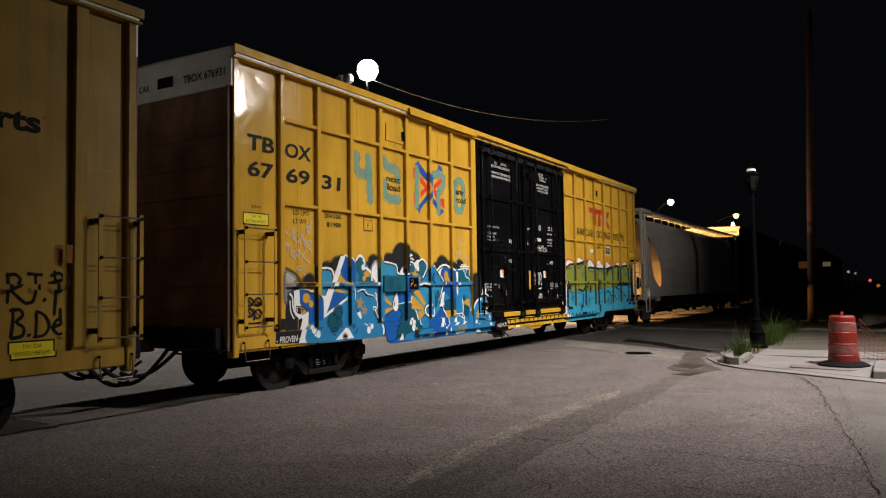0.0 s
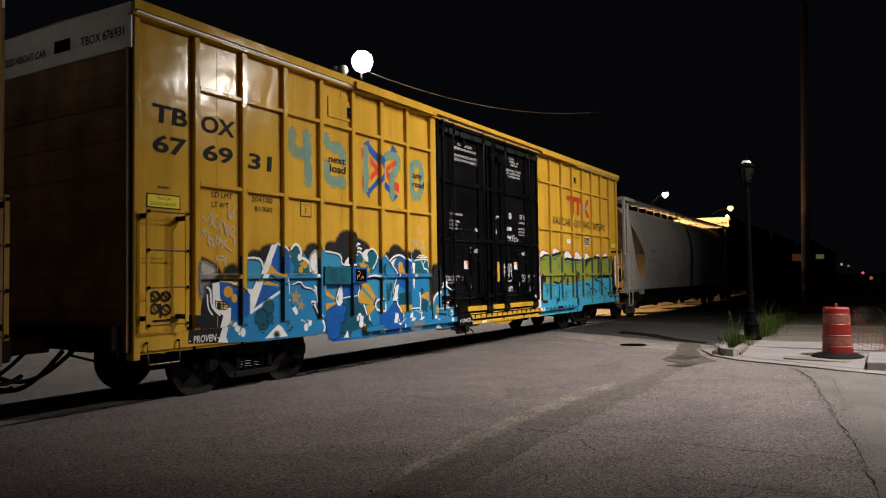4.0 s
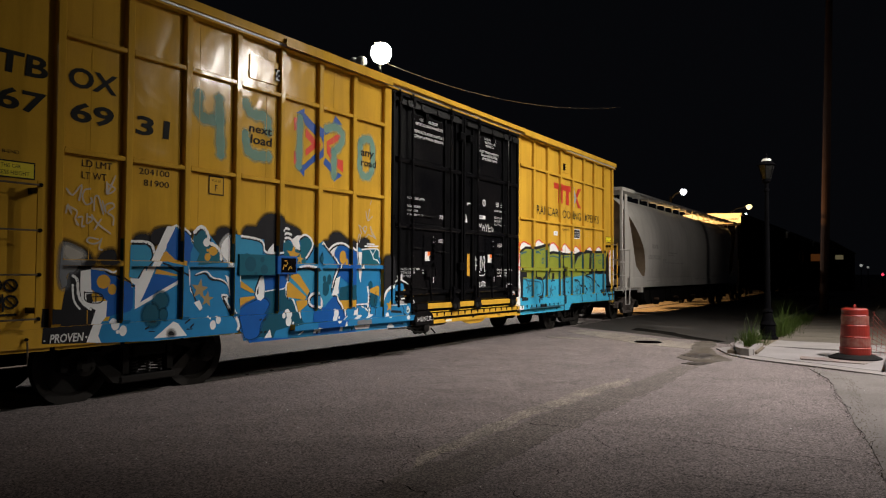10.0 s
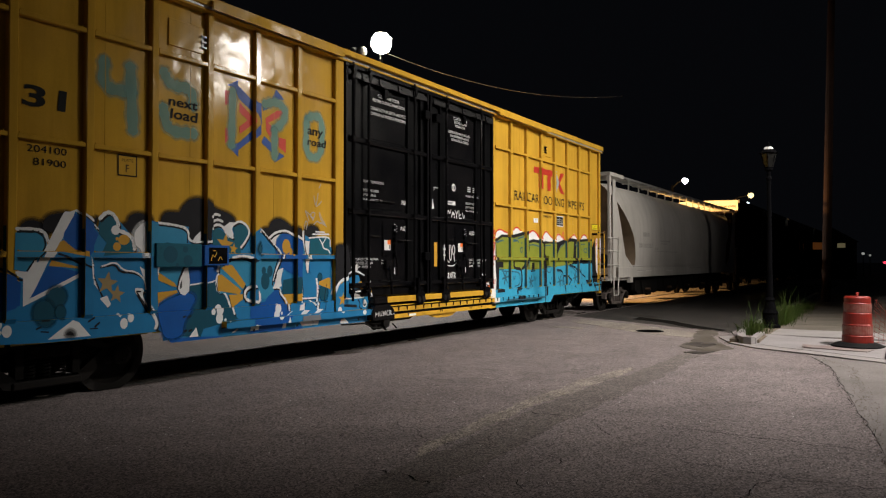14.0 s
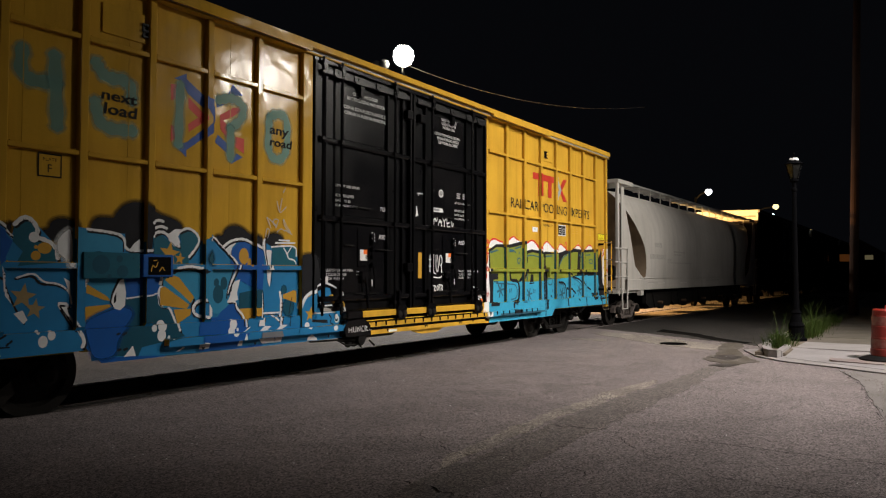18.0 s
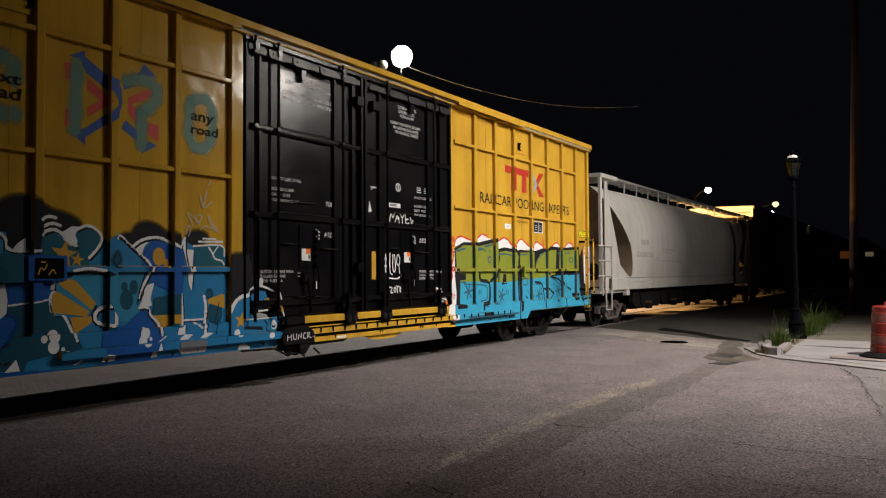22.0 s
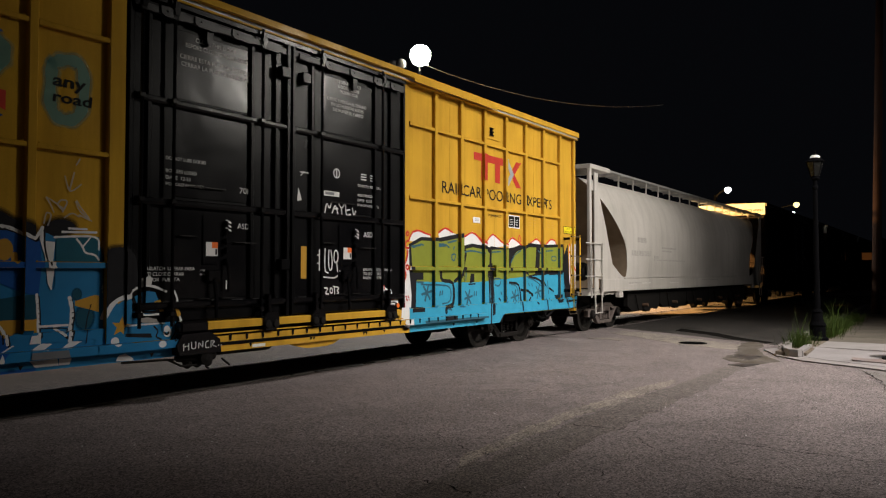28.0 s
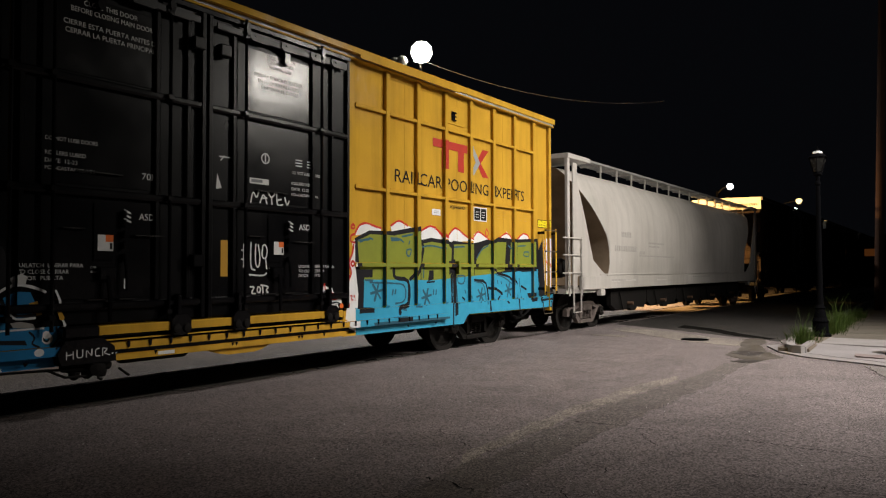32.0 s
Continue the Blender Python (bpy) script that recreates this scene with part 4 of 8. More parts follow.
def hopper(name, label, paint):
    car = thing(name, label, "freight car", "cars of the train")
    n = 18
    side = [(1.15, 0.10), (1.38, 0.06), (1.6, 0.035)]
    for k in range(n):
        a = k / (n - 1)
        side.append((1.75 + 2.2 * a, 0.03 + 0.34 * max(0, (a - 0.4) / 0.6) ** 2.2))
    side += [(4.1, 0.52), (4.2, 0.95)]
    prof = [(y, z) for z, y in side] + [(WIDE - y, z) for z, y in reversed(side)]
    m, steps = len(prof), 44
    bm = bmesh.new()
    rings = []
    for i in range(steps + 1):
        u = i / steps
        ring = []
        for y, z in prof:
            a, b = inset(z), HOP - inset(z)
            x = a + (b - a) * u
            bulge = 0.045 * math.sin(math.pi * min(max((x - 1.4) / 17.2, 0), 1) * 3) ** 2 * min(1, max(0, (z - 1.5) * 1.6)) + 0.016 * noise.noise((x * 0.55, z * 0.7, 4.0))
            ring.append(bm.verts.new((x, y - bulge if y < WIDE / 2 else y + bulge, z)))
        rings.append(ring)
    for a, b in zip(rings, rings[1:]):
        for k in range(m - 1):
            bm.faces.new((a[k], b[k], b[k + 1], a[k + 1]))
    part("hopper_body", bm, paint, car, smooth=True)
    def face(x, z):
        b = 0.045 * math.sin(math.pi * min(max((x - 1.4) / 17.2, 0), 1) * 3) ** 2 * min(1, max(0, (z - 1.5) * 1.6)) + 0.016 * noise.noise((x * 0.55, z * 0.7, 4.0))
        return 0.03 - b
    # faded stencilled lines, too worn to read
    for x0, x1, z, h in ((3.30, 4.08, 2.55, 0.15), (2.86, 4.48, 2.16, 0.15), (4.70, 5.12, 2.07, 0.09), (5.48, 6.96, 2.37, 0.05), (5.48, 6.5, 2.27, 0.05), (4.70, 7.9, 1.98, 0.04)):
        x = x0
        while x < x1 - 0.06:
            w = min(h * 0.55 if h > 0.1 else 0.11, x1 - x)
            part("faded_stencil", B(x, x + w, face(x + w / 2, z) - 0.004, face(x + w / 2, z) + 0.02, z - h / 2, z + h / 2), STENCIL_OLD, car, "faded grey stencil marks")
            x += w * (1.5 if h > 0.1 else 1.35)
    for x0, x1, z in ((2.6, 4.6, 1.30), (9.9, 12.1, 1.34)):
        for k in range(9):
            x = x0 + k * (x1 - x0) / 9
            part("faded_stencil", B(x, x + 0.16, -0.003, 0.02, z - 0.02, z + 0.02), STENCIL_OLD, car)
    part("sheet_lap", B(1.9, HOP - 1.9, 0.022, 0.06, 1.44, 1.475, bev=0.006), paint, car, "lap of the side sheet over the sill")
    for ring, label2 in ((0, "rust-stained tan end slope sheet"), (-1, "rust-stained tan end slope sheet")):
        bm = bmesh.new()
        v = [bm.verts.new((inset(z) if ring == 0 else HOP - inset(z), y, z)) for y, z in prof]
        for k in range(m // 2 - 1):
            bm.faces.new((v[k], v[k + 1], v[m - 2 - k], v[m - 1 - k]))
        part("slope_sheet", bm, BROWN_END, car, label2, smooth=True)
    part("side_sill", B(0.75, HOP - 0.75, 0.0, 0.1, 1.08, 1.42, bev=0.01), paint, car)
    part("side_sill", B(0.75, HOP - 0.75, WIDE - 0.1, WIDE, 1.08, 1.42, bev=0.01), paint, car)
    # black gates and levers hung below the sill
    for k in range(5):
        x = 3.3 + k * 2.85
        bm = bmesh.new()
        prism(bm, [(x - 0.25, 1.10), (x + 2.55, 1.10), (x + 2.55, 0.62), (x + 2.3, 0.45), (x + 1.75, 0.50), (x + 1.6, 0.40), (x + 1.3, 0.40), (x + 1.2, 0.47), (x + 0.1, 0.47), (x - 0.25, 0.62)], 0.22, 0.34)
        part("gate_frame", bm, STEEL_DARK, car, "black gate frame below the sill")
        part("gate_shaft", rod(bmesh.new(), (x + 1.0, 0.05, 0.62), (x + 1.0, 0.3, 0.62), 0.05, 8), RUSTY, car)
        part("gate_lever", pipe(bmesh.new(), [(x + 0.3, 0.18, 0.95), (x + 0.4, 0.16, 0.6), (x + 0.55, 0.18, 0.45)], 0.02), STEEL_DARK, car)
    for x, i in ((0.0, 1), (HOP, -1)):
        def span(a, b):
            return min(x + i * a, x + i * b), max(x + i * a, x + i * b)
        part("end_platform", B(*span(0.0, 2.2), 0.1, WIDE - 0.1, 1.0, 1.12), paint, car)
        for y in (0.04, WIDE - 0.12):
            part("end_post", B(*span(0.0, 0.13), y, y + 0.08, 1.1, 4.3, bev=0.01), paint, car)
            part("end_post", B(*span(0.27, 0.5), y - 0.02, y + 0.02, 1.1, 4.18, bev=0.01), paint, car)
        for y in (0.035, WIDE - 0.055):
            tri = [(0.5, 1.42), (0.5, 3.8), (0.56, 3.72), (0.8, 3.24), (1.07, 2.72), (1.3, 2.2), (1.48, 1.82), (2.0, 1.56), (2.36, 1.42)]
            part("gusset_plate", prism(bmesh.new(), [(x + i * a, b) for a, b in tri], y, y + 0.02), paint, car)
        part("brake_reservoir", lathe(bmesh.new(), [(0.02, 0.4), (0.2, 0.42), (0.24, 0.5), (0.24, 1.3), (0.2, 1.38), (0.02, 1.4)], 16, "y", (x + i * 0.2, -0.2, 1.62)), STEEL_DARK, car, "dark brake reservoir on the end platform", smooth=True)
        part("brake_wheel_cover", lathe(bmesh.new(), [(0.02, 0.95), (0.15, 0.92), (0.26, 0.8), (0.28, 0.7)], 16, "y", (x + i * 0.1, 0.0, 1.86)), paint, car, "pale cover over the brake gear", smooth=True)
        for z in (1.5, 1.93, 2.34):
            grab(car, [(x - i * 0.35, 0.0, z), (x + i * 0.75, 0.0, z)], 0.016, paint)
        for dx in (0.0, 0.70):
            part("handrail_post", rod(bmesh.new(), (x + i * dx, 0.0, 0.95), (x + i * dx, 0.0, 2.37), 0.02, 6), paint, car)
        part("stirrup_step", pipe(bmesh.new(), [(x + i * 0.22, 0.0, 1.1), (x + i * 0.24, 0.0, 0.55), (x + i * 0.66, 0.0, 0.55), (x + i * 0.66, 0.0, 1.1)], 0.022), paint, car)
        part("sill_bracket", B(*span(1.82, 2.08), -0.03, 0.1, 0.91, 1.08, bev=0.01), paint, car)
        part("end_roof", B(*span(0.0, 1.3), 0.02, WIDE - 0.02, 4.27, 4.39, bev=0.01), paint, car)
        coupler(car, x + i * 0.1, -i)
        truck(car, x + i * 2.13, RUST_TRUCK)
    part("centre_sill", B(0.2, HOP - 0.2, WIDE / 2 - 0.25, WIDE / 2 + 0.25, 0.7, 1.0), STEEL_DARK, car)
    for k in range(3):
        xc = 5.4 + k * 4.6
        bm = bmesh.new()
        top = [bm.verts.new(p) for p in ((xc - 2, 0.35, 1.3), (xc + 2, 0.35, 1.3), (xc + 2, WIDE - 0.35, 1.3), (xc - 2, WIDE - 0.35, 1.3))]
        bot = [bm.verts.new(p) for p in ((xc - 0.5, 0.9, 0.42), (xc + 0.5, 0.9, 0.42), (xc + 0.5, WIDE - 0.9, 0.42), (xc - 0.5, WIDE - 0.9, 0.42))]
        bm.faces.new(top), bm.faces.new(bot)
        for a in range(4):
            bm.faces.new((top[a], top[(a + 1) % 4], bot[(a + 1) % 4], bot[a]))
        box(bm, xc - 0.7, xc + 0.7, 0.8, WIDE - 0.8, 0.36, 0.46)
        part("discharge_hopper", bm, STEEL_DARK, car)
    # running boards on the roof
    for y in (0.22, WIDE - 0.82):
        bm = bmesh.new()
        box(bm, 1.25, HOP - 0.02, y - 0.02, y - 0.005, 4.37, 4.42)
        board = part("running_board", bm, GALV, car, "steel grating walkway on the roof")
        bar = part("grating_bar", B(1.28, HOP - 0.05, 0, 0.02, 4.385, 4.41), GALV, board)
        bar.location.y = y
        for k in range(1, 9):
            again(bar, 0, 0.07 * k, 0)
        bm = bmesh.new()
        for k in range(165):
            x = 1.3 + k * (HOP - 1.4) / 165
            box(bm, x, x + 0.006, y, y + 0.58, 4.378, 4.413)
        tagged(part("grating", bm, GALV, board), kind="stuff")
        bracket = None
        for k in range(15):
            if bracket is None:
                bm = bmesh.new()
                box(bm, -0.025, 0.025, y, y + 0.6, 4.35, 4.385)
                box(bm, -0.02, 0.02, y - 0.002, y + 0.03, 4.02, 4.38)
                bracket = part("board_bracket", bm, paint, car)
                bracket.location.x = 2.45
            else:
                again(bracket, k * (HOP - 4.2) / 14)
    for k in range(4):
        bm = bmesh.new()
        lathe(bm, [(0.42, 4.18), (0.42, 4.30), (0.38, 4.34), (0.05, 4.36)], 16, "z", (3 + k * 4.4, WIDE / 2, 0))
        part("hatch_cover", bm, paint, car)
    return car


RUST_TRUCK = mat("dusty_grey_truck_steel", (0.11, 0.09, 0.08), 0.8, 0.0, second=(0.05, 0.04, 0.035), scale=5, grain=50, bump=0.2, spec=0.3)
hop_car = hopper("hopper_car", "pale grey covered hopper car with rounded sides, weathered", GREY_HOPPER)
TRAIN.append((hop_car, 19.75))
# far cars, their lack of light put into a near-black colour
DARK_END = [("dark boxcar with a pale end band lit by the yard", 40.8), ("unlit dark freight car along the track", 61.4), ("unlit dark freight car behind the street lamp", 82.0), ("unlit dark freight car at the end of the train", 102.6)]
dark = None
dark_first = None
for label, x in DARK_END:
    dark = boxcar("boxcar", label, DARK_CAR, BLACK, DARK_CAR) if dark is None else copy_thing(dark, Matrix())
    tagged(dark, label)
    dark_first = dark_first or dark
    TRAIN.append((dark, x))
for c, x0 in TRAIN:
    c.location = (x0 + 7.364, TRACK_Y, 0)

# ---- street furniture ----
post = thing("street_lamp", "black cast-iron post-top street lamp, unlit, glazed lantern", "street lamp", at=(18.3, 2.6, 0.09))
part("base", lathe(bmesh.new(), [(0.22, 0.0), (0.22, 0.05), (0.17, 0.09), (0.16, 0.30), (0.18, 0.34), (0.13, 0.42), (0.10, 0.60), (0.12, 0.63), (0.075, 0.70)], 16), IRON, post, "fluted cast-iron base")
part("shaft", lathe(bmesh.new(), [(0.075, 0.70), (0.062, 1.2), (0.045, 3.35), (0.06, 3.38), (0.06, 3.42), (0.04, 3.46), (0.045, 3.56)], 14), IRON, post)
part("bracket_ring", lathe(bmesh.new(), [(0.05, 3.56), (0.09, 3.60), (0.09, 3.64), (0.07, 3.66)], 12), IRON, post)
for k in range(6):
    a0, a1 = k * math.tau / 6, (k + 1) * math.tau / 6
    bm = bmesh.new()
    q = [(0.095 * math.cos(a0), 0.095 * math.sin(a0), 3.66), (0.095 * math.cos(a1), 0.095 * math.sin(a1), 3.66), (0.18 * math.cos(a1), 0.18 * math.sin(a1), 3.97), (0.18 * math.cos(a0), 0.18 * math.sin(a0), 3.97)]
    bm.faces.new([bm.verts.new(p) for p in q])
    part("lantern_pane", bm, GLASS_DIM, post, "dusty glass pane")
    part("lantern_bar", rod(bmesh.new(), q[0], q[3], 0.010, 5), IRON, post)
part("lamp_bulb", lathe(bmesh.new(), [(0.02, 3.67), (0.035, 3.70), (0.04, 3.78), (0.02, 3.84)], 10), WHITE, post, "unlit white bulb")
part("roof_rim", lathe(bmesh.new(), [(0.19, 3.97), (0.205, 3.985), (0.17, 4.01)], 12), IRON, post)
part("roof_cone", lathe(bmesh.new(), [(0.17, 4.01), (0.13, 4.06), (0.12, 4.065)], 12), IRON, post)
# white ring paints the highlight on the lantern roof
part("roof_glint", lathe(bmesh.new(), [(0.105, 4.065), (0.10, 4.10), (0.085, 4.125), (0.05, 4.13)], 12), WHITE, post, "white lantern top catching the light")
part("finial", lathe(bmesh.new(), [(0.07, 4.13), (0.03, 4.16), (0.015, 4.19), (0.022, 4.21), (0.004, 4.25)], 10), IRON, post)

drum = thing("traffic_drum", "red plastic traffic drum with worn bands on a rubber base", "traffic drum", at=(15.3, 0.72, 0.062))
prof = [(0.252, 0.05), (0.252, 0.20), (0.242, 0.21), (0.242, 0.40), (0.232, 0.41), (0.232, 0.60), (0.223, 0.61), (0.223, 0.78), (0.215, 0.79), (0.215, 0.88), (0.19, 0.905), (0.02, 0.91)]
part("drum_body", lathe(bmesh.new(), prof, 32), RED_PLASTIC, drum)
for z, r in ((0.225, 0.2445), (0.62, 0.2255)):
    part("reflective_band", lathe(bmesh.new(), [(r - 0.01, z), (r, z + 0.002), (r, z + 0.15), (r - 0.01, z + 0.152)], 32), BAND, drum, "scuffed pale reflective band")
part("handle", pipe(bmesh.new(), [(-0.12, 0, 0.90), (-0.11, 0, 0.955), (0.11, 0, 0.955), (0.12, 0, 0.90)], 0.02, 8), RED_PLASTIC, drum)
part("rubber_base", lathe(bmesh.new(), [(0.43, 0.0), (0.43, 0.025), (0.33, 0.07), (0.27, 0.085), (0.25, 0.05)], 24), RUBBER, drum, "black recycled rubber ring base")

# orange cord netting sagging from the drum
net = thing("safety_netting", "sagging red plastic safety netting beside the drum", "netting", at=(15.4, 0.45, 0))
for k in range(9):
    u = k / 8
    part("cord", pipe(bmesh.new(), [(0.0 + 0.25 * j, 0.05 - 0.11 * j - 0.05 * u, 0.16 + 0.75 * u * (1 - 0.08 * j) - 0.35 * math.sin(math.pi * j / 7) * (0.3 + 0.4 * u)) for j in range(8)], 0.0035, 4), RED_PLASTIC, net)
for k in range(12):
    x = 0.15 * k
    part("cord", pipe(bmesh.new(), [(x, 0.02 - 0.44 * x - 0.05 * v, 0.16 + 0.75 * v * (1 - 0.32 * x) - 0.35 * math.sin(math.pi * x / 1.75) * (0.3 + 0.4 * v)) for v in (0, 0.33, 0.67, 1)], 0.003, 4), RED_PLASTIC, net)

# weeds on the verge
for name, label, spots, count, colour in (("grass_tuft", "tall green weeds round the lamp post", ((16.35, 2.70, 0.24), (16.8, 2.70, 0.36), (17.1, 2.76, 0.30), (19.1, 2.50, 0.42), (19.7, 2.50, 0.52), (20.4, 2.52, 0.46), (21.2, 2.55, 0.42), (22.4, 2.6, 0.36), (24.0, 2.6, 0.32), (26.0, 2.6, 0.3)), 260, GRASS),
                                         ("dry_weeds", "dry brownish weeds by the netting", ((16.8, -0.35, 0.5), (17.8, -0.3, 0.55)), 300, GRASS_DRY)):
    bm = bmesh.new()
    for cx, cy, ht in spots:
        for k in range(count):
            a = rng.random() * math.tau
            r = abs(rng.gauss(0, 0.19))
            x, y = cx + 1.5 * r * math.cos(a), cy + 0.8 * r * math.sin(a)
            h = ht * rng.uniform(0.35, 1.15) * (1.9 if rng.random() < 0.05 else 1)
            lx, ly = rng.gauss(0, 0.22) * h + 0.3 * (x - cx), rng.gauss(0, 0.22) * h + 0.3 * (y - cy)
            w = rng.uniform(0.002, 0.006)
            b = rng.random() * math.tau
            dx, dy = w * math.cos(b), w * math.sin(b)
            v = [bm.verts.new(p) for p in ((x - dx, y - dy, 0.08), (x + dx, y + dy, 0.08), (x + dx * 0.8 + lx * 0.4, y + dy * 0.8 + ly * 0.4, 0.08 + h * 0.6), (x - dx * 0.8 + lx * 0.4, y - dy * 0.8 + ly * 0.4, 0.08 + h * 0.6), (x + lx * 1.2, y + ly * 1.2, 0.08 + h))]
            bm.faces.new(v[:4])
            bm.faces.new((v[3], v[2], v[4]))
    tagged(part(name, bm, colour), label, "weeds", kind="stuff")

# utility pole and its lines
pole = thing("utility_pole", "tall brown wooden utility pole", "utility pole", at=(31.3, 2.5, 0))
part("pole", rod(bmesh.new(), (0, 0, -0.2), (0, -0.3, 12), 0.165, 14, 0.12), WOOD_POLE, pole)

# floodlight pole behind the train
flood = thing("floodlight", "yard floodlight glowing on a tall pole behind the train", "floodlight", at=(28.8, 21.3, 0))
# black colour stands in for the lack of light on this pole
part("pole", rod(bmesh.new(), (0.3, 0.4, 0), (0.3, 0.4, 11.6), 0.12, 12, 0.08), IRON, flood)
part("lamp_glass", lathe(bmesh.new(), [(0.1, -0.5), (0.36, -0.38), (0.51, -0.06), (0.48, 0.24), (0.3, 0.45), (0.05, 0.5)], 24, "z", (-0.3, -0.1, 12.1)), glow("flood_glow", (1.0, 0.95, 0.78), 40), flood, "glaring lamp glass", smooth=True)
part("lamp_arm", pipe(bmesh.new(), [(0.3, 0.4, 11.5), (0.0, 0.2, 11.85), (-0.2, 0.0, 11.95)], 0.05), GALV, flood)
for dy in (1.25, 0.8):
    part("unlit_lamp_head", lathe(bmesh.new(), [(0.05, -0.25), (0.24, -0.2), (0.26, 0.0), (0.12, 0.2), (0.05, 0.22)], 14, "x", (-0.6, dy, 11.75)), GALV, flood, "second lamp head, pale and unlit", smooth=True)
wire = thing("overhead_wire", "thin overhead wire lit near the floodlight", "wire", at=(28.5, 21.2, 11.85))
part("strand", pipe(bmesh.new(), [(k * 1.1, -0.55 * k, -0.124 + -0.2717 * k + 0.01932 * k * k) for k in range(14)], 0.02, 5), GALV, wire)

for label, x, ylamp, zlamp, ypole, c, s, r in (("distant white street lamp on a bracket arm", 48.0, 11.73, 6.78, 12.58, (0.92, 0.92, 1.0), 6, 0.22), ("distant yellowish street lamp on a bracket arm", 57.7, 9.40, 6.48, 10.87, (1.0, 0.86, 0.42), 1.5, 0.23)):
    o = thing("street_lamp", label, "street lamp", "distant street lamps", at=(x, ylamp, 0))
    part("lamp_glass", lathe(bmesh.new(), [(0.05, -r), (r * 0.8, -r * 0.5), (r, 0), (r * 0.7, r * 0.6), (0.05, r * 0.7)], 16, "z", (0, 0, zlamp)), glow("lamp_glow", c, s), o, "glowing lamp glass", smooth=True)
    part("pole", rod(bmesh.new(), (0.3, ypole - ylamp, 0), (0.3, ypole - ylamp, zlamp - 0.25), 0.11, 10, 0.09), IRON, o)
    part("arm", pipe(bmesh.new(), [(0.3, ypole - ylamp, zlamp - 0.4), (0.2, (ypole - ylamp) * 0.6, zlamp - 0.1), (0.05, 0.1, zlamp + 0.02)], 0.045), GREYED, o)
# small far lights down the street, each on a short post
for label, x, y, z, c, s, r in (("tiny red light far down the street", 110, 2.0, 1.55, (1.0, 0.06, 0.12), 1.2, 0.2), ("tiny pale light in the distance", 100, 4.0, 2.6, (0.8, 0.8, 0.75), 0.3, 0.18), ("tiny pale light in the distance", 100, 5.3, 2.3, (0.8, 0.8, 0.75), 0.2, 0.15),
                               ("tiny pale light in the distance", 100, 3.3, 2.4, (0.8, 0.8, 0.75), 0.2, 0.15), ("small orange work light down the street", 90, 0.9, 1.0, (1.0, 0.3, 0.05), 0.3, 0.2), ("small white light below a street lamp", 57.0, 9.52, 5.8, (0.8, 0.9, 1.0), 8, 0.14)):
    o = thing("distant_light", label, "light", "distant lights", at=(x, y, 0))
    part("lamp_glass", lathe(bmesh.new(), [(0.02, -r), (r * 0.8, -r * 0.5), (r, 0), (r * 0.8, r * 0.5), (0.02, r)], 10, "z", (0, 0, z)), glow("far_glow", c, s), o)
    part("post", rod(bmesh.new(), (0, 0, -0.05), (0, 0, z - r * 0.9), 0.05, 6), IRON, o)

# unlit house at the end of the street, its darkness put into the colour, with two lit windows
house = thing("house", "dark distant house at the end of the street with lit windows", "house", at=(78, 5.7, 0))
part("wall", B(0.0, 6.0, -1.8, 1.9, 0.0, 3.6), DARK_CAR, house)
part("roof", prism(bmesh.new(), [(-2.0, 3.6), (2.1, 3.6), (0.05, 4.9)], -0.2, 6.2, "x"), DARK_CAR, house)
for y0, y1, z0, z1, c in ((0.35, 1.6, 2.75, 3.5, (0.20, 0.065, 0.015)), (-1.2, -0.45, 2.9, 3.4, (0.36, 0.30, 0.16))):
    w = part("window", B(-0.05, 0.02, y0, y1, z0, z1), IRON, house)
    part("pane", B(-0.056, -0.052, y0 + 0.04, y1 - 0.04, z0 + 0.04, z1 - 0.04), glow("window_glow", c, 0.22), w, "lit window pane")

# ---- painted lettering and graffiti: thin films that follow sheets, ribs and girts ----
from mathutils.geometry import tessellate_polygon

COATS = {
    "black": (0.012, 0.012, 0.014), "grey": (0.16, 0.17, 0.18), "white": (0.70, 0.71, 0.70), "chalk": (0.55, 0.53, 0.48), "sky": (0.016, 0.175, 0.375), "aqua": (0.03, 0.225, 0.38),
    "royal": (0.006, 0.082, 0.32), "teal": (0.006, 0.095, 0.14), "deepteal": (0.005, 0.065, 0.105), "gold": (0.50, 0.27, 0.03), "tan": (0.30, 0.22, 0.10), "mint": (0.17, 0.36, 0.29),
    "blue": (0.008, 0.06, 0.30), "red": (0.58, 0.04, 0.02), "rust": (0.26, 0.10, 0.02), "scarlet": (0.50, 0.03, 0.02), "lime": (0.205, 0.235, 0.03), "cyan": (0.04, 0.31, 0.47), "slate": (0.03, 0.10, 0.14),
    "stencil": (0.56, 0.54, 0.51), "ink": (0.007, 0.007, 0.006), "sign": (0.75, 0.62, 0.02), "crimson": (0.42, 0.035, 0.02), "palegrey": (0.29, 0.31, 0.30), "orange": (0.7, 0.14, 0.02), "oldwhite": (0.62, 0.62, 0.60)}
COAT = {k: mat("paint_" + k, c, 0.42 if k not in ("ink", "black") else 0.6, second=tuple(0.75 * v for v in c), scale=6, amount=0.35, grain=120, bump=0.02, speck=0.08, spec=0.12 if k in ("ink", "black") else 0.18) for k, c in COATS.items()}

for base in ("black", "grey", "chalk", "white", "royal", "deepteal", "mint"):
    COAT[base + "_mist"] = COAT[base].copy()
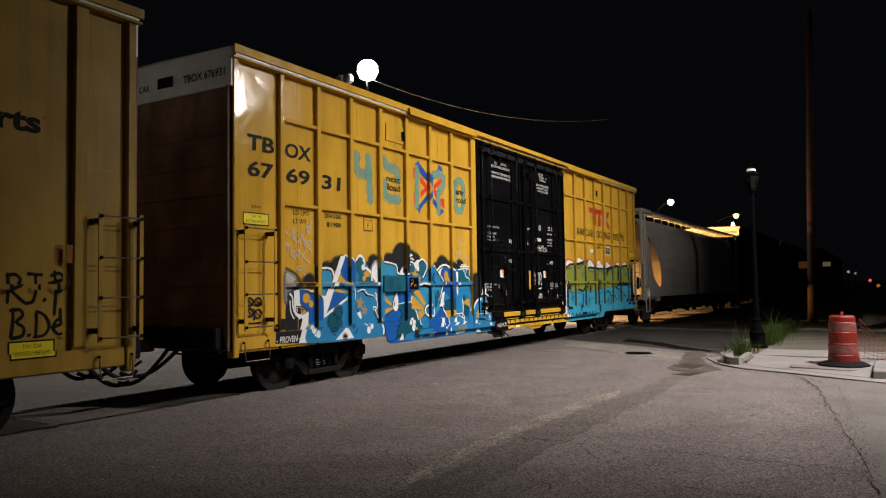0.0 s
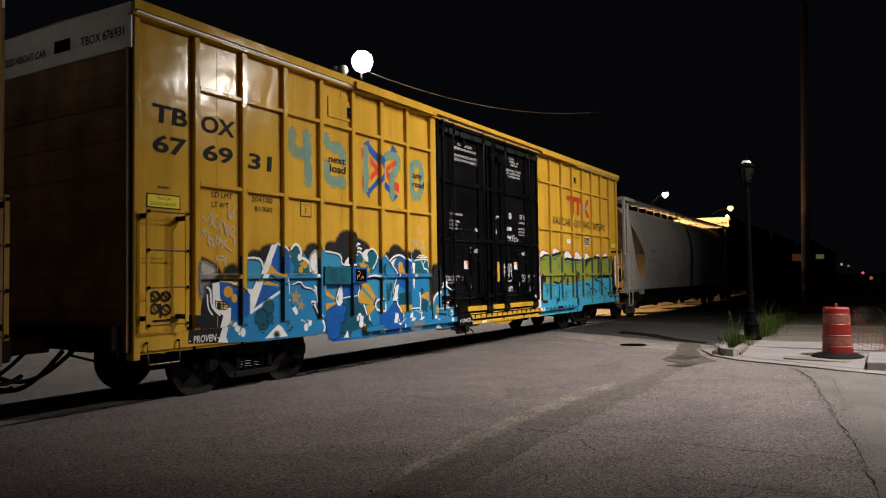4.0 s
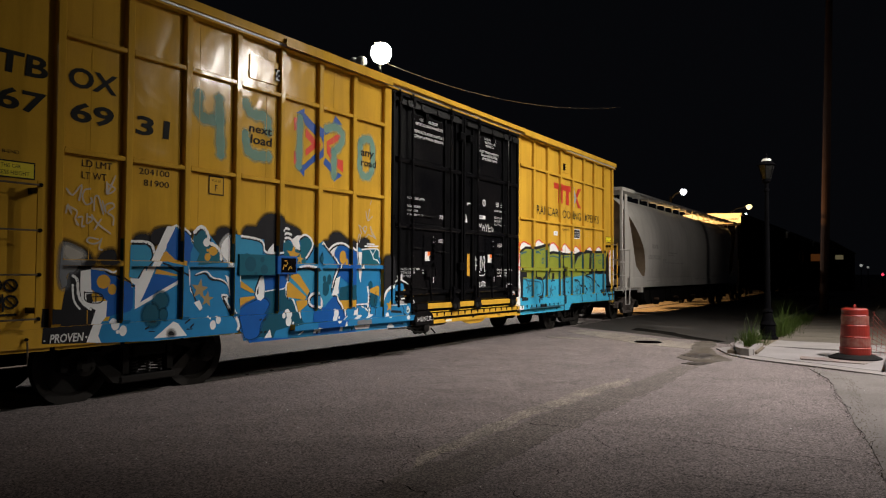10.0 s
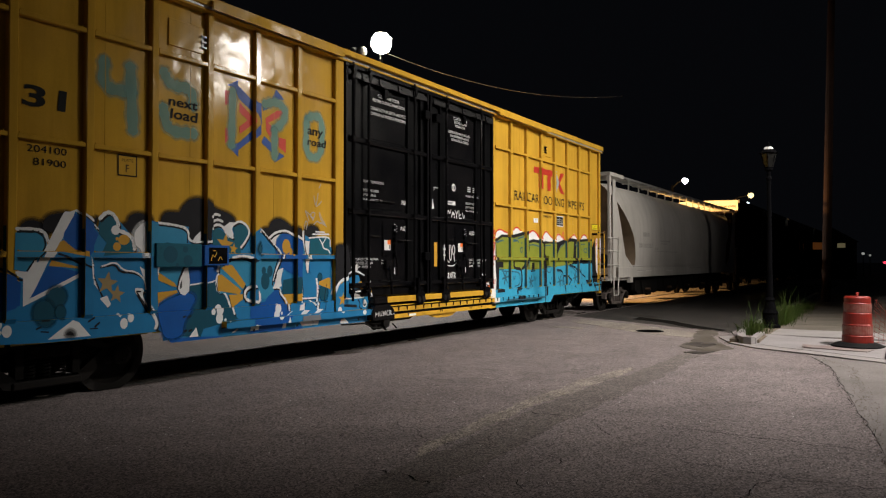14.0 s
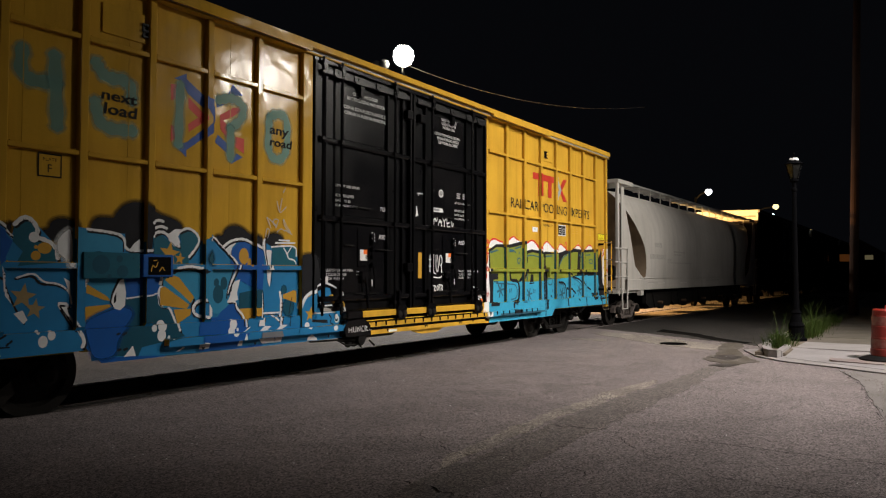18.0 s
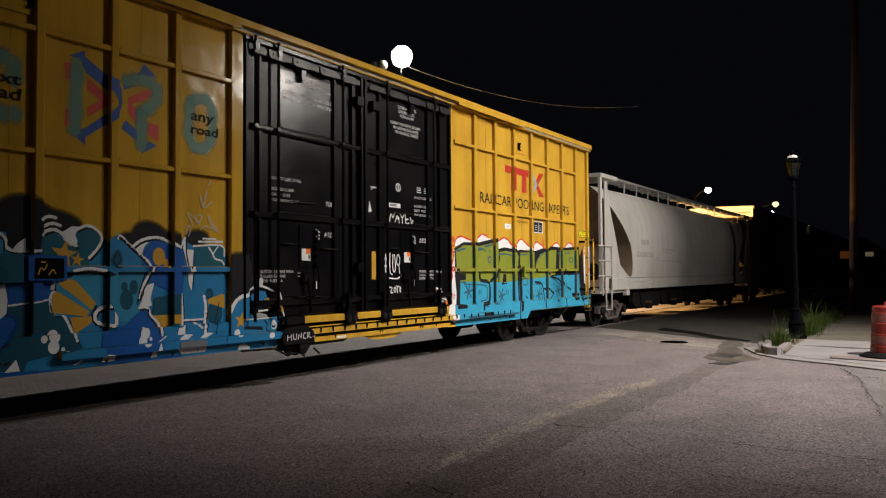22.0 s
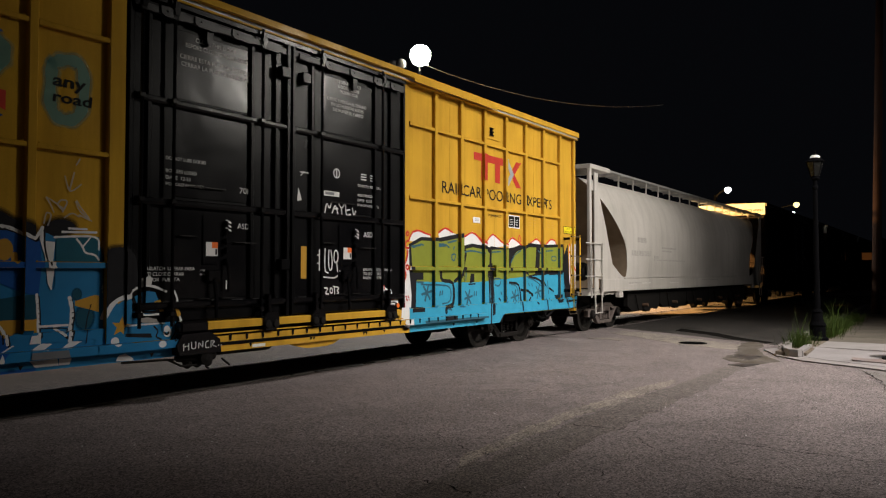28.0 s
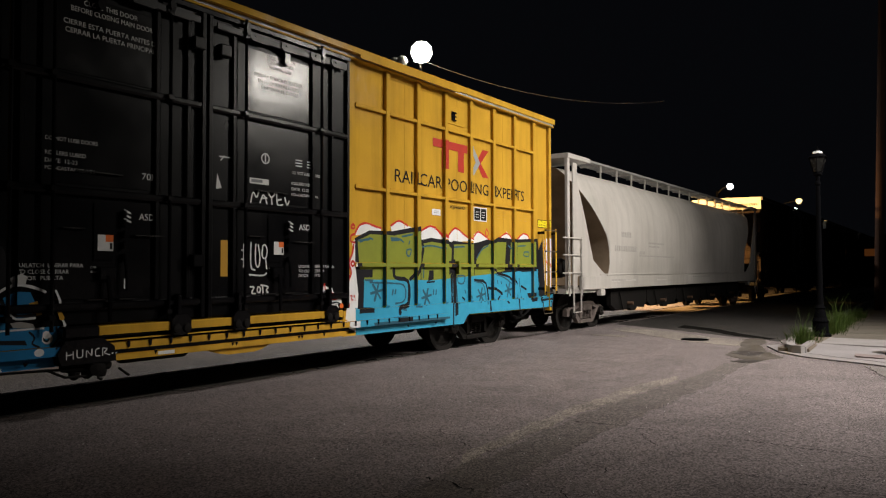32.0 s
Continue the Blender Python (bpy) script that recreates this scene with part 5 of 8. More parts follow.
for thin, opacity in (("mint", 0.6), ("chalk", 0.6), ("black_mist", 0.3), ("grey_mist", 0.3), ("chalk_mist", 0.25), ("white_mist", 0.3), ("royal_mist", 0.3), ("deepteal_mist", 0.35), ("mint_mist", 0.22)):
    COAT[thin].node_tree.nodes["Principled BSDF"].inputs["Alpha"].default_value = opacity


def cuts(level_x, level_z, pts):
    """The pieces of a convex outline between the lines at the given levels."""
    pieces = [pts]
    for axis, levels in ((0, level_x), (1, level_z)):
        for c in levels:
            out = []
            for poly in pieces:
                v = [p[axis] for p in poly]
                if min(v) >= c - 1e-6 or max(v) <= c + 1e-6:
                    out.append(poly)
                    continue
                for sign in (1, -1):
                    half = []
                    for p, q in zip(poly, poly[1:] + poly[:1]):
                        a, b = sign * (p[axis] - c), sign * (q[axis] - c)
                        if a >= 0:
                            half.append(p)
                        if (a > 0 > b) or (a < 0 < b):
                            u = a / (a - b)
                            half.append((p[0] + (q[0] - p[0]) * u, p[1] + (q[1] - p[1]) * u))
                    if len(half) > 2:
                        out.append(half)
            pieces = out
    return pieces


RIB_X = [e for r in RIBS_LEFT + RIBS_RIGHT for e in (r, r + RIB_W)] + [NEAR + 0.10, 6.68, 6.885, 11.99, 12.16, LONG - 0.11, 4.4, 14.6, 6.90, 6.96, 11.91, 11.97, 7.132, 7.188, 11.572, 11.628]
GIRT_Z = [e for g in GIRTS for e in g] + [0.80, 1.24, 4.66, 0.97, 0.70, 0.795, 1.0, 0.655, 0.571]


def skin(x, z):
    """Depth of the painted side's surface."""
    if z > 1.0 and (6.90 < x < 6.96 or 11.91 < x < 11.97):
        return -0.03
    if 1.24 < z < 4.66 and (7.132 < x < 7.188 or 11.572 < x < 11.628):
        return -0.03
    if 4.4 < x < 14.6 and 0.70 < z < 0.795:
        return -0.07
    if 4.4 < x < 14.6 and 0.655 < z < 0.70:
        return 0.0265
    if z > 1.0 and (7.48 < x < 8.66 or 9.98 < x < 11.18):
        return 0.01
    if 6.885 < x < 11.99:
        return 0.018 if z > 1.0 else 0.03
    if z > 0.80 and 6.68 < x < 6.885:
        return RIB_Y
    if 11.99 < x < 12.16:
        return 0.03
    if x < NEAR + 0.10 or x > LONG - 0.11:
        return RIB_Y
    if z < 0.97:
        return 0.03
    if z > 1.0:
        for r in RIBS_LEFT + RIBS_RIGHT:
            if r <= x <= r + RIB_W:
                return RIB_Y
    if 0.86 < x < LONG - 0.8:
        for a, b in GIRTS:
            if a <= z <= b:
                return GIRT_Y
    return PANEL_Y


def rounded(pts, closed):
    """The path with its corners cut twice."""
    for again_cut in range(2):
        out = [] if closed else [pts[0]]
        for p, q in zip(pts, pts[1:] + (pts[:1] if closed else [])):
            out += [(0.75 * p[0] + 0.25 * q[0], 0.75 * p[1] + 0.25 * q[1]), (0.25 * p[0] + 0.75 * q[0], 0.25 * p[1] + 0.75 * q[1])]
        pts = out if closed else out + [pts[-1]]
    return pts


class Art:
    """Shapes sprayed or lettered on a car's side, later ones over earlier ones."""

    def __init__(self, car, name, flat=None, step=0.00004, ribs=True, base=0.002):
        self.car, self.name, self.flat, self.step, self.ribs, self.base = car, name, flat, step, ribs, base
        self.tris, self.level, self.nudge = {}, 0, 0.0

    def tri(self, coat, pts):
        bucket = self.tris.setdefault((self.level, coat), [])
        lift = self.base + self.step * self.level + self.nudge
        if self.flat is not None:
            bucket.append([(x, self.flat - lift, z) for x, z in pts])
            return
        for p in cuts(RIB_X, GIRT_Z, pts):
            cx, cz = sum(q[0] for q in p) / len(p), sum(q[1] for q in p) / len(p)
            if cz < 0.571:
                continue
            d = skin(cx, cz)
            if not self.ribs and d < 0.05 and not 6.885 < cx < 11.99:
                continue
            bucket.append([(x, d - lift, z) for x, z in p])

    def fill(self, coat, pts):
        self.level += 1
        for t in tessellate_polygon([[Vector((x, z, 0)) for x, z in pts]]):
            self.tri(coat, [pts[i] for i in t])

    def dot(self, coat, x, z, r, r2=None, n=16):
        r2 = r2 or r
        self.fill(coat, [(x + r * math.cos(k * math.tau / n), z + r2 * math.sin(k * math.tau / n)) for k in range(n)])

    def curve(self, coat, w, pts):
        """A stroke along a rounded path."""
        self.line(coat, w, rounded(pts, False))

    def asterisk(self, coat, x, z, r):
        """Three crossed strokes."""
        for k in range(3):
            a = 0.35 + k * math.pi / 3
            self.line(coat, 0.045, [(x - r * math.sin(a), z - r * math.cos(a)), (x + r * math.sin(a), z + r * math.cos(a))])

    def outline(self, w, pts):
        """A white contour with a black one just inside and below it."""
        path = rounded(pts, False)
        self.line("black", w * 0.85, [(x + 0.018, z - 0.024) for x, z in path])
        self.line("white", w, path)

    def mist(self, coat, w, pts):
        """A wide sprayed stroke that thins out at its edges."""
        path = rounded(pts, False)
        self.line(coat + "_mist", w * 1.45, path)
        self.line(coat + "_mist", w * 1.2, path)
        self.line(coat, w * 0.9, path)

    def soft(self, coat, pts):
        """A sprayed patch with a rounded outline and a misty edge."""
        ring = rounded(pts, True)
        area = sum(p[0] * q[1] - q[0] * p[1] for p, q in zip(ring, ring[1:] + ring[:1]))
        for wide in (0.045, 0.028, 0.012):
            grown = []
            for k, p in enumerate(ring):
                a, b = ring[k - 1], ring[(k + 1) % len(ring)]
                d = Vector((b[0] - a[0], b[1] - a[1]))
                d = d.normalized() * (1 if area > 0 else -1) if d.length > 1e-6 else Vector((0, 0))
                grown.append((p[0] + d.y * wide, p[1] - d.x * wide))
            self.fill(coat + "_mist", grown)
        self.fill(coat, ring)

    def puff(self, coat, x, z, r, r2=None):
        """A round sprayed spot with a misty edge."""
        r2 = r2 or r
        for k in (1.25, 1.12):
            self.dot(coat + "_mist", x, z, r * k, r2 * k)
        self.dot(coat, x, z, r * 0.92, r2 * 0.92)

    def star(self, coat, x, z, r):
        self.fill(coat, [(x + (r if k % 2 == 0 else r * 0.42) * math.sin(k * math.pi / 5 + 0.15), z + (r if k % 2 == 0 else r * 0.42) * math.cos(k * math.pi / 5 + 0.15)) for k in range(10)])

    def line(self, coat, w, pts):
        """A brushed or sprayed stroke with round ends and a hand's unevenness."""
        self.level += 1
        soft = []
        for k, (p, q) in enumerate(zip(pts, pts[1:])):
            for u in (0, 0.33, 0.67):
                soft.append((p[0] + (q[0] - p[0]) * u, p[1] + (q[1] - p[1]) * u))
        soft.append(pts[-1])
        if len(pts) > 2:
            soft = [soft[0]] + [tuple((soft[k - 1][a] + 2 * soft[k][a] + soft[k + 1][a]) / 4 for a in (0, 1)) for k in range(1, len(soft) - 1)] + [soft[-1]]
        wd = [0.5 * w * (1 + 0.12 * math.sin(7.1 * k + 13 * p[0])) for k, p in enumerate(soft)]
        left, right = [], []
        for k, p in enumerate(soft):
            d = Vector((0, 0))
            for q, r in ((soft[max(0, k - 1)], p), (p, soft[min(len(soft) - 1, k + 1)])):
                v = Vector((r[0] - q[0], r[1] - q[1]))
                if v.length > 1e-6:
                    d += v.normalized()
            d = d.normalized() if d.length > 1e-6 else Vector((1, 0))
            nx, nz = -d.y * wd[k], d.x * wd[k]
            left.append((p[0] + nx, p[1] + nz))
            right.append((p[0] - nx, p[1] - nz))
            if k in (0, len(soft) - 1):
                s = -1 if k == 0 else 1
                tip = (p[0] + s * d.x * wd[k] * 0.8, p[1] + s * d.y * wd[k] * 0.8)
                self.tri(coat, [left[-1], ((left[-1][0] + tip[0] + nx * 0.5) / 2, (left[-1][1] + tip[1] + nz * 0.5) / 2), tip, ((right[-1][0] + tip[0] - nx * 0.5) / 2, (right[-1][1] + tip[1] - nz * 0.5) / 2), right[-1]])
        for k in range(len(soft) - 1):
            self.nudge = 0.00003 * (k % 3)
            self.tri(coat, [left[k], right[k], right[k + 1], left[k + 1]])
        self.nudge = 0.0

    def text(self, coat, words, x, z, h, w=None, slant=0.0, bold=0.0):
        """Words with their lower left corner at x, z, of that height and, if given, width."""
        self.level += 1
        cu = bpy.data.curves.new("lettering", "FONT")
        cu.body, cu.size, cu.offset, cu.resolution_u = words, 1.0, bold, 3
        ob = bpy.data.objects.new("lettering", cu)
        me = bpy.data.meshes.new_from_object(ob)
        me.calc_loop_triangles()
        vs = [v.co for v in me.vertices]
        x0, x1 = min(v.x for v in vs), max(v.x for v in vs)
        z0, z1 = min(v.y for v in vs), max(v.y for v in vs)
        k = h / (z1 - z0)
        kx = w / (x1 - x0) if w else k
        for t in me.loop_triangles:
            pts = [((vs[i].x - x0) * kx + x + slant * (vs[i].y - z0) * k, (vs[i].y - z0) * k + z) for i in t.vertices]
            self.tri(coat, pts)
        bpy.data.meshes.remove(me)
        bpy.data.objects.remove(ob)
        bpy.data.curves.remove(cu)

    def rows(self, coat, words, x, z, h, gap):
        for k, s in enumerate(words):
            if s:
                self.text(coat, s, x, z - k * gap, h)

    def done(self):
        top = None
        for (level, coat), polys in self.tris.items():
            if not polys:
                continue
            verts, faces, seen = [], [], {}
            for p in polys:
                f = []
                for v in p:
                    key = tuple(round(c, 5) for c in v)
                    if key not in seen:
                        seen[key] = len(verts)
                        verts.append(v)
                    if seen[key] not in f:
                        f.append(seen[key])
                if len(f) > 2:
                    faces.append(f)
            me = bpy.data.meshes.new(self.name)
            me.from_pydata(verts, [], faces)
            me.materials.append(COAT[coat])
            ob = new(self.name if top is None else "painted_shape", me)
            ob.parent = top or self.car
            top = top or tagged(ob, "spray paint and lettering on the car side")
        return top


# lettering on the yellow side
sign = Art(main_car, "lettering", base=0.006)
for s, x, z, w in (("TB", 0.15, 3.61, 0.50), ("67", 0.165, 3.23, 0.465), ("OX", 0.925, 3.605, 0.545), ("69", 0.955, 3.225, 0.475), ("31", 1.775, 3.215, 0.42)):
    sign.text("ink", s, x, z - 0.01, 0.23, w + 0.05, 0.08, 0.025)
for s, x, z, w in (("LD LMT", 1.11, 2.735, 0.37), ("LT WT", 1.11, 2.60, 0.30), ("204100", 1.835, 2.735, 0.43), ("81900", 1.90, 2.60, 0.36)):
    sign.text("ink", s, x, z, 0.075, w)
sign.text("ink", "B-END", 0.25, 2.77, 0.035, 0.17)
sign.fill("ink", [(2.88, 2.585), (3.135, 2.585), (3.135, 2.835), (2.88, 2.835)])
COAT["body"] = YELLOW
sign.fill("body", [(2.895, 2.60), (3.12, 2.60), (3.12, 2.82), (2.895, 2.82)])
sign.text("ink", "PLATE", 2.935, 2.755, 0.035, 0.15)
sign.text("ink", "F", 2.985, 2.635, 0.085)
for x in (0.08, 18.26):
    sign.fill("ink", [(x, 2.52), (x + 0.51, 2.52), (x + 0.51, 2.70), (x, 2.70)])
    sign.fill("sign", [(x + 0.015, 2.535), (x + 0.495, 2.535), (x + 0.495, 2.685), (x + 0.015, 2.685)])
    sign.text("ink", "THIS CAR", x + 0.16, 2.625, 0.04, 0.2)
    sign.text("ink", "EXCESS HEIGHT", x + 0.06, 2.555, 0.042, 0.39)
sign.text("ink", "next", 3.57, 3.53, 0.10, 0.44, 0.1, 0.02)
sign.text("ink", "load", 3.60, 3.37, 0.13, 0.41, 0.1, 0.02)
sign.text("ink", "any", 6.08, 3.50, 0.13, 0.36, 0.1, 0.02)
sign.text("ink", "road", 6.09, 3.37, 0.12, 0.42, 0.1, 0.02)
sign.text("ink", "RAILCAR POOLING EXPERTS", 13.19, 3.05, 0.22, 4.44)
sign.text("ink", "XJH61D", 14.79, 2.70, 0.075, 0.53)
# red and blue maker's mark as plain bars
sign.fill("crimson", [(14.27, 3.95), (15.40, 3.95), (15.40, 3.80), (14.27, 3.80)])
sign.fill("crimson", [(14.55, 3.82), (14.76, 3.82), (14.76, 3.42), (14.55, 3.42)])
sign.fill("crimson", [(15.08, 3.82), (15.28, 3.82), (15.28, 3.42), (15.08, 3.42)])
sign.fill("crimson", [(15.95, 3.95), (16.18, 3.95), (15.88, 3.67), (16.18, 3.40), (15.95, 3.40), (15.72, 3.67)])
sign.fill("palegrey", [(15.48, 3.95), (15.62, 3.95), (15.86, 3.67), (15.62, 3.40), (15.48, 3.40), (15.70, 3.67)])
sign.fill("white", [(14.24, 2.56), (14.50, 2.56), (14.50, 2.67), (14.24, 2.67)])
for z in (2.60, 2.63):
    sign.fill("palegrey", [(14.30, z), (14.44, z), (14.44, z + 0.012), (14.30, z + 0.012)])
sign.fill("white", [(15.62, 2.53), (16.10, 2.53), (16.10, 2.80), (15.62, 2.80)])
sign.fill("ink", [(15.64, 2.55), (16.08, 2.55), (16.08, 2.78), (15.64, 2.78)])
for x in (15.69, 15.92):
    for z in (2.60, 2.65, 2.70):
        sign.fill("oldwhite", [(x, z), (x + 0.11, z), (x + 0.11, z + 0.012), (x, z + 0.012)])
sign.fill("white", [(15.86, 2.55), (15.88, 2.55), (15.88, 2.78), (15.86, 2.78)])
for x in (16.50, 16.72, 17.40, 17.62):
    for z in (2.74, 2.68, 2.62):
        sign.fill("gold", [(x, z), (x + 0.12, z), (x + 0.12, z + 0.014), (x, z + 0.014)])
sign.done()

# white stencils on the black doors
stencil = Art(main_car, "door_lettering")
stencil.text("oldwhite", "CLOSE THIS DOOR", 7.80, 4.42, 0.055, 0.63)
stencil.text("oldwhite", "BEFORE CLOSING MAIN DOOR", 7.66, 4.33, 0.055, 0.96)
stencil.text("oldwhite", "CIERRE ESTA PUERTA ANTES DE", 7.58, 4.18, 0.055, 1.12)
stencil.text("oldwhite", "CERRAR LA PUERTA PRINCIPAL", 7.60, 4.09, 0.055, 1.06)
for s, z, w, x in (("CLOSE AND LOCK", 4.46, 0.55, 10.33), ("DOORS BEFORE", 4.385, 0.48, 10.36), ("MOVING CAR", 4.31, 0.40, 10.40), ("CIERRE Y PONGA EL SEGURO", 4.165, 0.88, 10.12), ("EN LAS PUERTAS ANTES", 4.09, 0.74, 10.20), ("DE MOVER EL CARRO", 4.015, 0.68, 10.25)):
    stencil.text("oldwhite", s, x, z, 0.052, w)
for x, w in ((7.41, 0.56), (10.81, 0.56)):
    for s, z, k in (("DO NOT LUBE DOORS", 2.925, 1.0), ("ROLLERS LUBED", 2.775, 0.76), ("DATE  12-23", 2.695, 0.6), ("FCA-CASTANOS, MX", 2.615, 0.94)):
        stencil.text("oldwhite", s, x, z, 0.042, w * k)
stencil.text("oldwhite", "70K", 8.50, 2.615, 0.075, 0.20)
stencil.text("oldwhite", "ASD", 8.47, 2.15, 0.075, 0.19)
stencil.text("oldwhite", "ASD", 10.95, 2.145, 0.08, 0.22)
for x in (7.15, 10.95):
    for s, z, w in (("UNLATCH  LIBERAR PARA", 1.61, 0.67), ("TO CLOSE CERRAR", 1.545, 0.52), ("DOOR  PUERTA", 1.48, 0.46)):
        stencil.text("oldwhite", s, x, z, 0.042, w)
for x in (7.90, 10.40):
    stencil.text("oldwhite", "CAR", x, 1.60, 0.022, 0.07)
    stencil.text("oldwhite", "SEAL", x, 1.55, 0.022, 0.08)
    stencil.line("oldwhite", 0.008, [(x + 0.08, 1.612), (x + 0.14, 1.612)])
for x in (7.99, 8.29, 10.47, 10.76):
    for k in range(3):
        stencil.line("oldwhite", 0.022, [(x, 2.25 - 0.05 * k), (x + 0.075, 2.25 + (0.03 if x in (7.99, 10.47) else -0.03) - 0.05 * k)])
stencil.dot("oldwhite", 10.33, 3.08, 0.075)
stencil.dot("black", 10.33, 3.08, 0.055)
stencil.fill("oldwhite", [(10.32, 3.03), (10.34, 3.03), (10.34, 3.13), (10.32, 3.13)])
stencil.fill("oldwhite", [(10.06, 2.725), (10.39, 2.725), (10.39, 2.80), (10.06, 2.80)])
stencil.fill("grey", [(10.09, 2.745), (10.28, 2.745), (10.28, 2.785), (10.09, 2.785)])
for x0 in (10.88, 11.1):
    for z in (3.04, 3.08, 3.12):
        stencil.fill("oldwhite", [(x0, z), (x0 + 0.13, z), (x0 + 0.13, z + 0.016), (x0, z + 0.016)])
stencil.line("oldwhite", 0.015, [(9.58, 3.02), (9.84, 3.02)])
stencil.line("oldwhite", 0.012, [(9.60, 2.97), (9.63, 3.0), (9.66, 3.04)])
stencil.fill("oldwhite", [(9.55, 2.80), (9.62, 2.62), (9.53, 2.60)])
stencil.fill("gold", [(9.61, 1.50), (9.72, 1.50), (9.72, 1.96), (9.61, 1.96)])
for x in (7.97, 10.47):
    stencil.level += 420
    stencil.fill("oldwhite", [(x, 1.79), (x + 0.18, 1.79), (x + 0.18, 1.965), (x, 1.965)])
    stencil.fill("orange", [(x + 0.09, 1.89), (x + 0.18, 1.89), (x + 0.18, 1.965), (x + 0.09, 1.965)])
    stencil.fill("ink", [(x + 0.14, 1.81), (x + 0.17, 1.81), (x + 0.17, 1.88), (x + 0.14, 1.88)])
    stencil.level -= 420
    stencil.line("oldwhite", 0.02, [(x + 0.33, 1.38), (x + 0.33, 1.48)])
# white marker tags on the doors
for pts in ([(10.08, 2.47), (10.12, 2.64), (10.18, 2.52), (10.22, 2.64)], [(10.24, 2.48), (10.30, 2.62), (10.36, 2.47)], [(10.26, 2.54), (10.36, 2.55)], [(10.38, 2.62), (10.44, 2.55), (10.50, 2.62)], [(10.44, 2.55), (10.45, 2.46)],
            [(10.53, 2.62), (10.54, 2.45), (10.64, 2.48)], [(10.53, 2.53), (10.62, 2.55)], [(10.68, 2.58), (10.72, 2.46), (10.76, 2.54)], [(9.98, 1.92), (9.98, 1.62)], [(9.94, 1.84), (10.02, 1.84)], [(9.94, 1.72), (10.02, 1.72)], [(10.09, 1.94), (10.08, 1.60), (10.16, 1.58)], [(10.17, 1.92), (10.16, 1.66), (10.22, 1.60), (10.25, 1.74), (10.21, 1.92)],
            [(10.29, 1.90), (10.27, 1.76), (10.34, 1.72), (10.38, 1.84), (10.33, 1.93), (10.29, 1.90)], [(10.34, 1.72), (10.36, 1.60)], [(10.06, 1.52), (10.30, 1.50), (10.36, 1.54)], [(10.08, 1.36), (10.16, 1.36), (10.09, 1.27), (10.17, 1.27)], [(10.21, 1.36), (10.19, 1.30), (10.24, 1.27), (10.26, 1.34), (10.21, 1.36)],
            [(10.29, 1.37), (10.30, 1.26)], [(10.26, 1.38), (10.33, 1.37)], [(10.34, 1.37), (10.40, 1.35), (10.34, 1.31), (10.40, 1.28), (10.34, 1.26)]):
    stencil.curve("oldwhite", 0.022, pts)
stencil.done()

mural = Art(main_car, "graffiti_mural")
throw = Art(main_car, "graffiti_piece")
spray = Art(main_car, "sprayed_letters")
# large blue mural
mural.fill("sky", [(1.3, 0.76), (3.42, 0.76), (3.52, 0.70), (3.6, 0.586), (7.6, 0.586), (7.6, 1.0), (1.3, 1.0)])
mural.fill("royal", [(3.48, 0.74), (3.6, 0.586), (4.45, 0.586), (4.42, 1.0), (3.5, 1.0)])
mural.fill("deepteal", [(4.42, 0.586), (5.25, 0.586), (5.1, 0.9), (4.4, 0.97)])
mural.fill("royal", [(5.4, 0.586), (5.95, 0.586), (6.0, 0.9), (5.5, 0.97)])
mural.fill("black", [(0.7, 1.17), (0.94, 1.15), (1.32, 1.13), (1.18, 0.77), (0.68, 0.8)])
mural.soft("black", [(0.88, 1.57), (0.92, 1.87), (0.93, 1.9), (1.05, 1.86), (1.17, 1.81), (1.26, 1.72), (1.27, 1.64), (1.06, 1.63), (0.94, 1.57)])
mural.soft("black", [(1.32, 1.72), (1.4, 1.8), (1.51, 1.82), (1.56, 1.78), (1.56, 1.64), (1.32, 1.64)])
mural.soft("black", [(1.76, 1.87), (1.78, 1.97), (1.87, 2.02), (1.98, 2.01), (2.06, 1.92), (2.05, 1.81)])
mural.soft("black", [(2.02, 1.91), (2.01, 2), (2.07, 2.08), (2.19, 2.11), (2.34, 2.12), (2.22, 1.89)])
mural.soft("black", [(2.49, 2.07), (2.59, 2.05), (2.65, 2.11), (2.59, 1.9)])
mural.soft("black", [(2.92, 1.94), (2.9, 2.01), (3.02, 2.04), (3.03, 2.12), (3.15, 2.17), (3.28, 2.14), (3.31, 2.03), (3.19, 1.92)])
mural.soft("black", [(3.47, 1.98), (3.48, 2.13), (3.55, 2.2), (3.67, 2.2), (3.75, 2.2), (3.78, 2.27), (3.9, 2.38), (4.09, 2.42), (4.32, 2.29), (4.44, 2.26), (4.56, 2.23), (4.68, 2.16), (4.62, 2.03), (4.2, 1.83), (3.88, 1.82), (3.63, 2.03)])
mural.soft("black", [(5.12, 1.98), (5.19, 2.07), (5.29, 2.06), (5.33, 2.16), (5.47, 2.22), (5.62, 2.19), (5.73, 2.11), (5.89, 2.08), (5.96, 2.01), (5.89, 1.9), (5.4, 1.91)])
mural.soft("black", [(6.01, 1.9), (6.02, 2.04), (6.08, 2.11), (6.2, 2.15), (6.33, 2.12), (6.37, 2.05), (6.13, 1.9)])
mural.soft("black", [(6.67, 1.75), (6.69, 1.85), (6.89, 1.87), (7.03, 1.81), (7.06, 1.64), (7.02, 1.4), (6.78, 1.26), (6.73, 1.55)])
mural.fill("black", [(0.91, 1.15), (0.94, 1.33), (0.99, 1.55), (1.06, 1.63), (1.25, 1.64), (1.26, 1.28), (1.32, 1.13)])
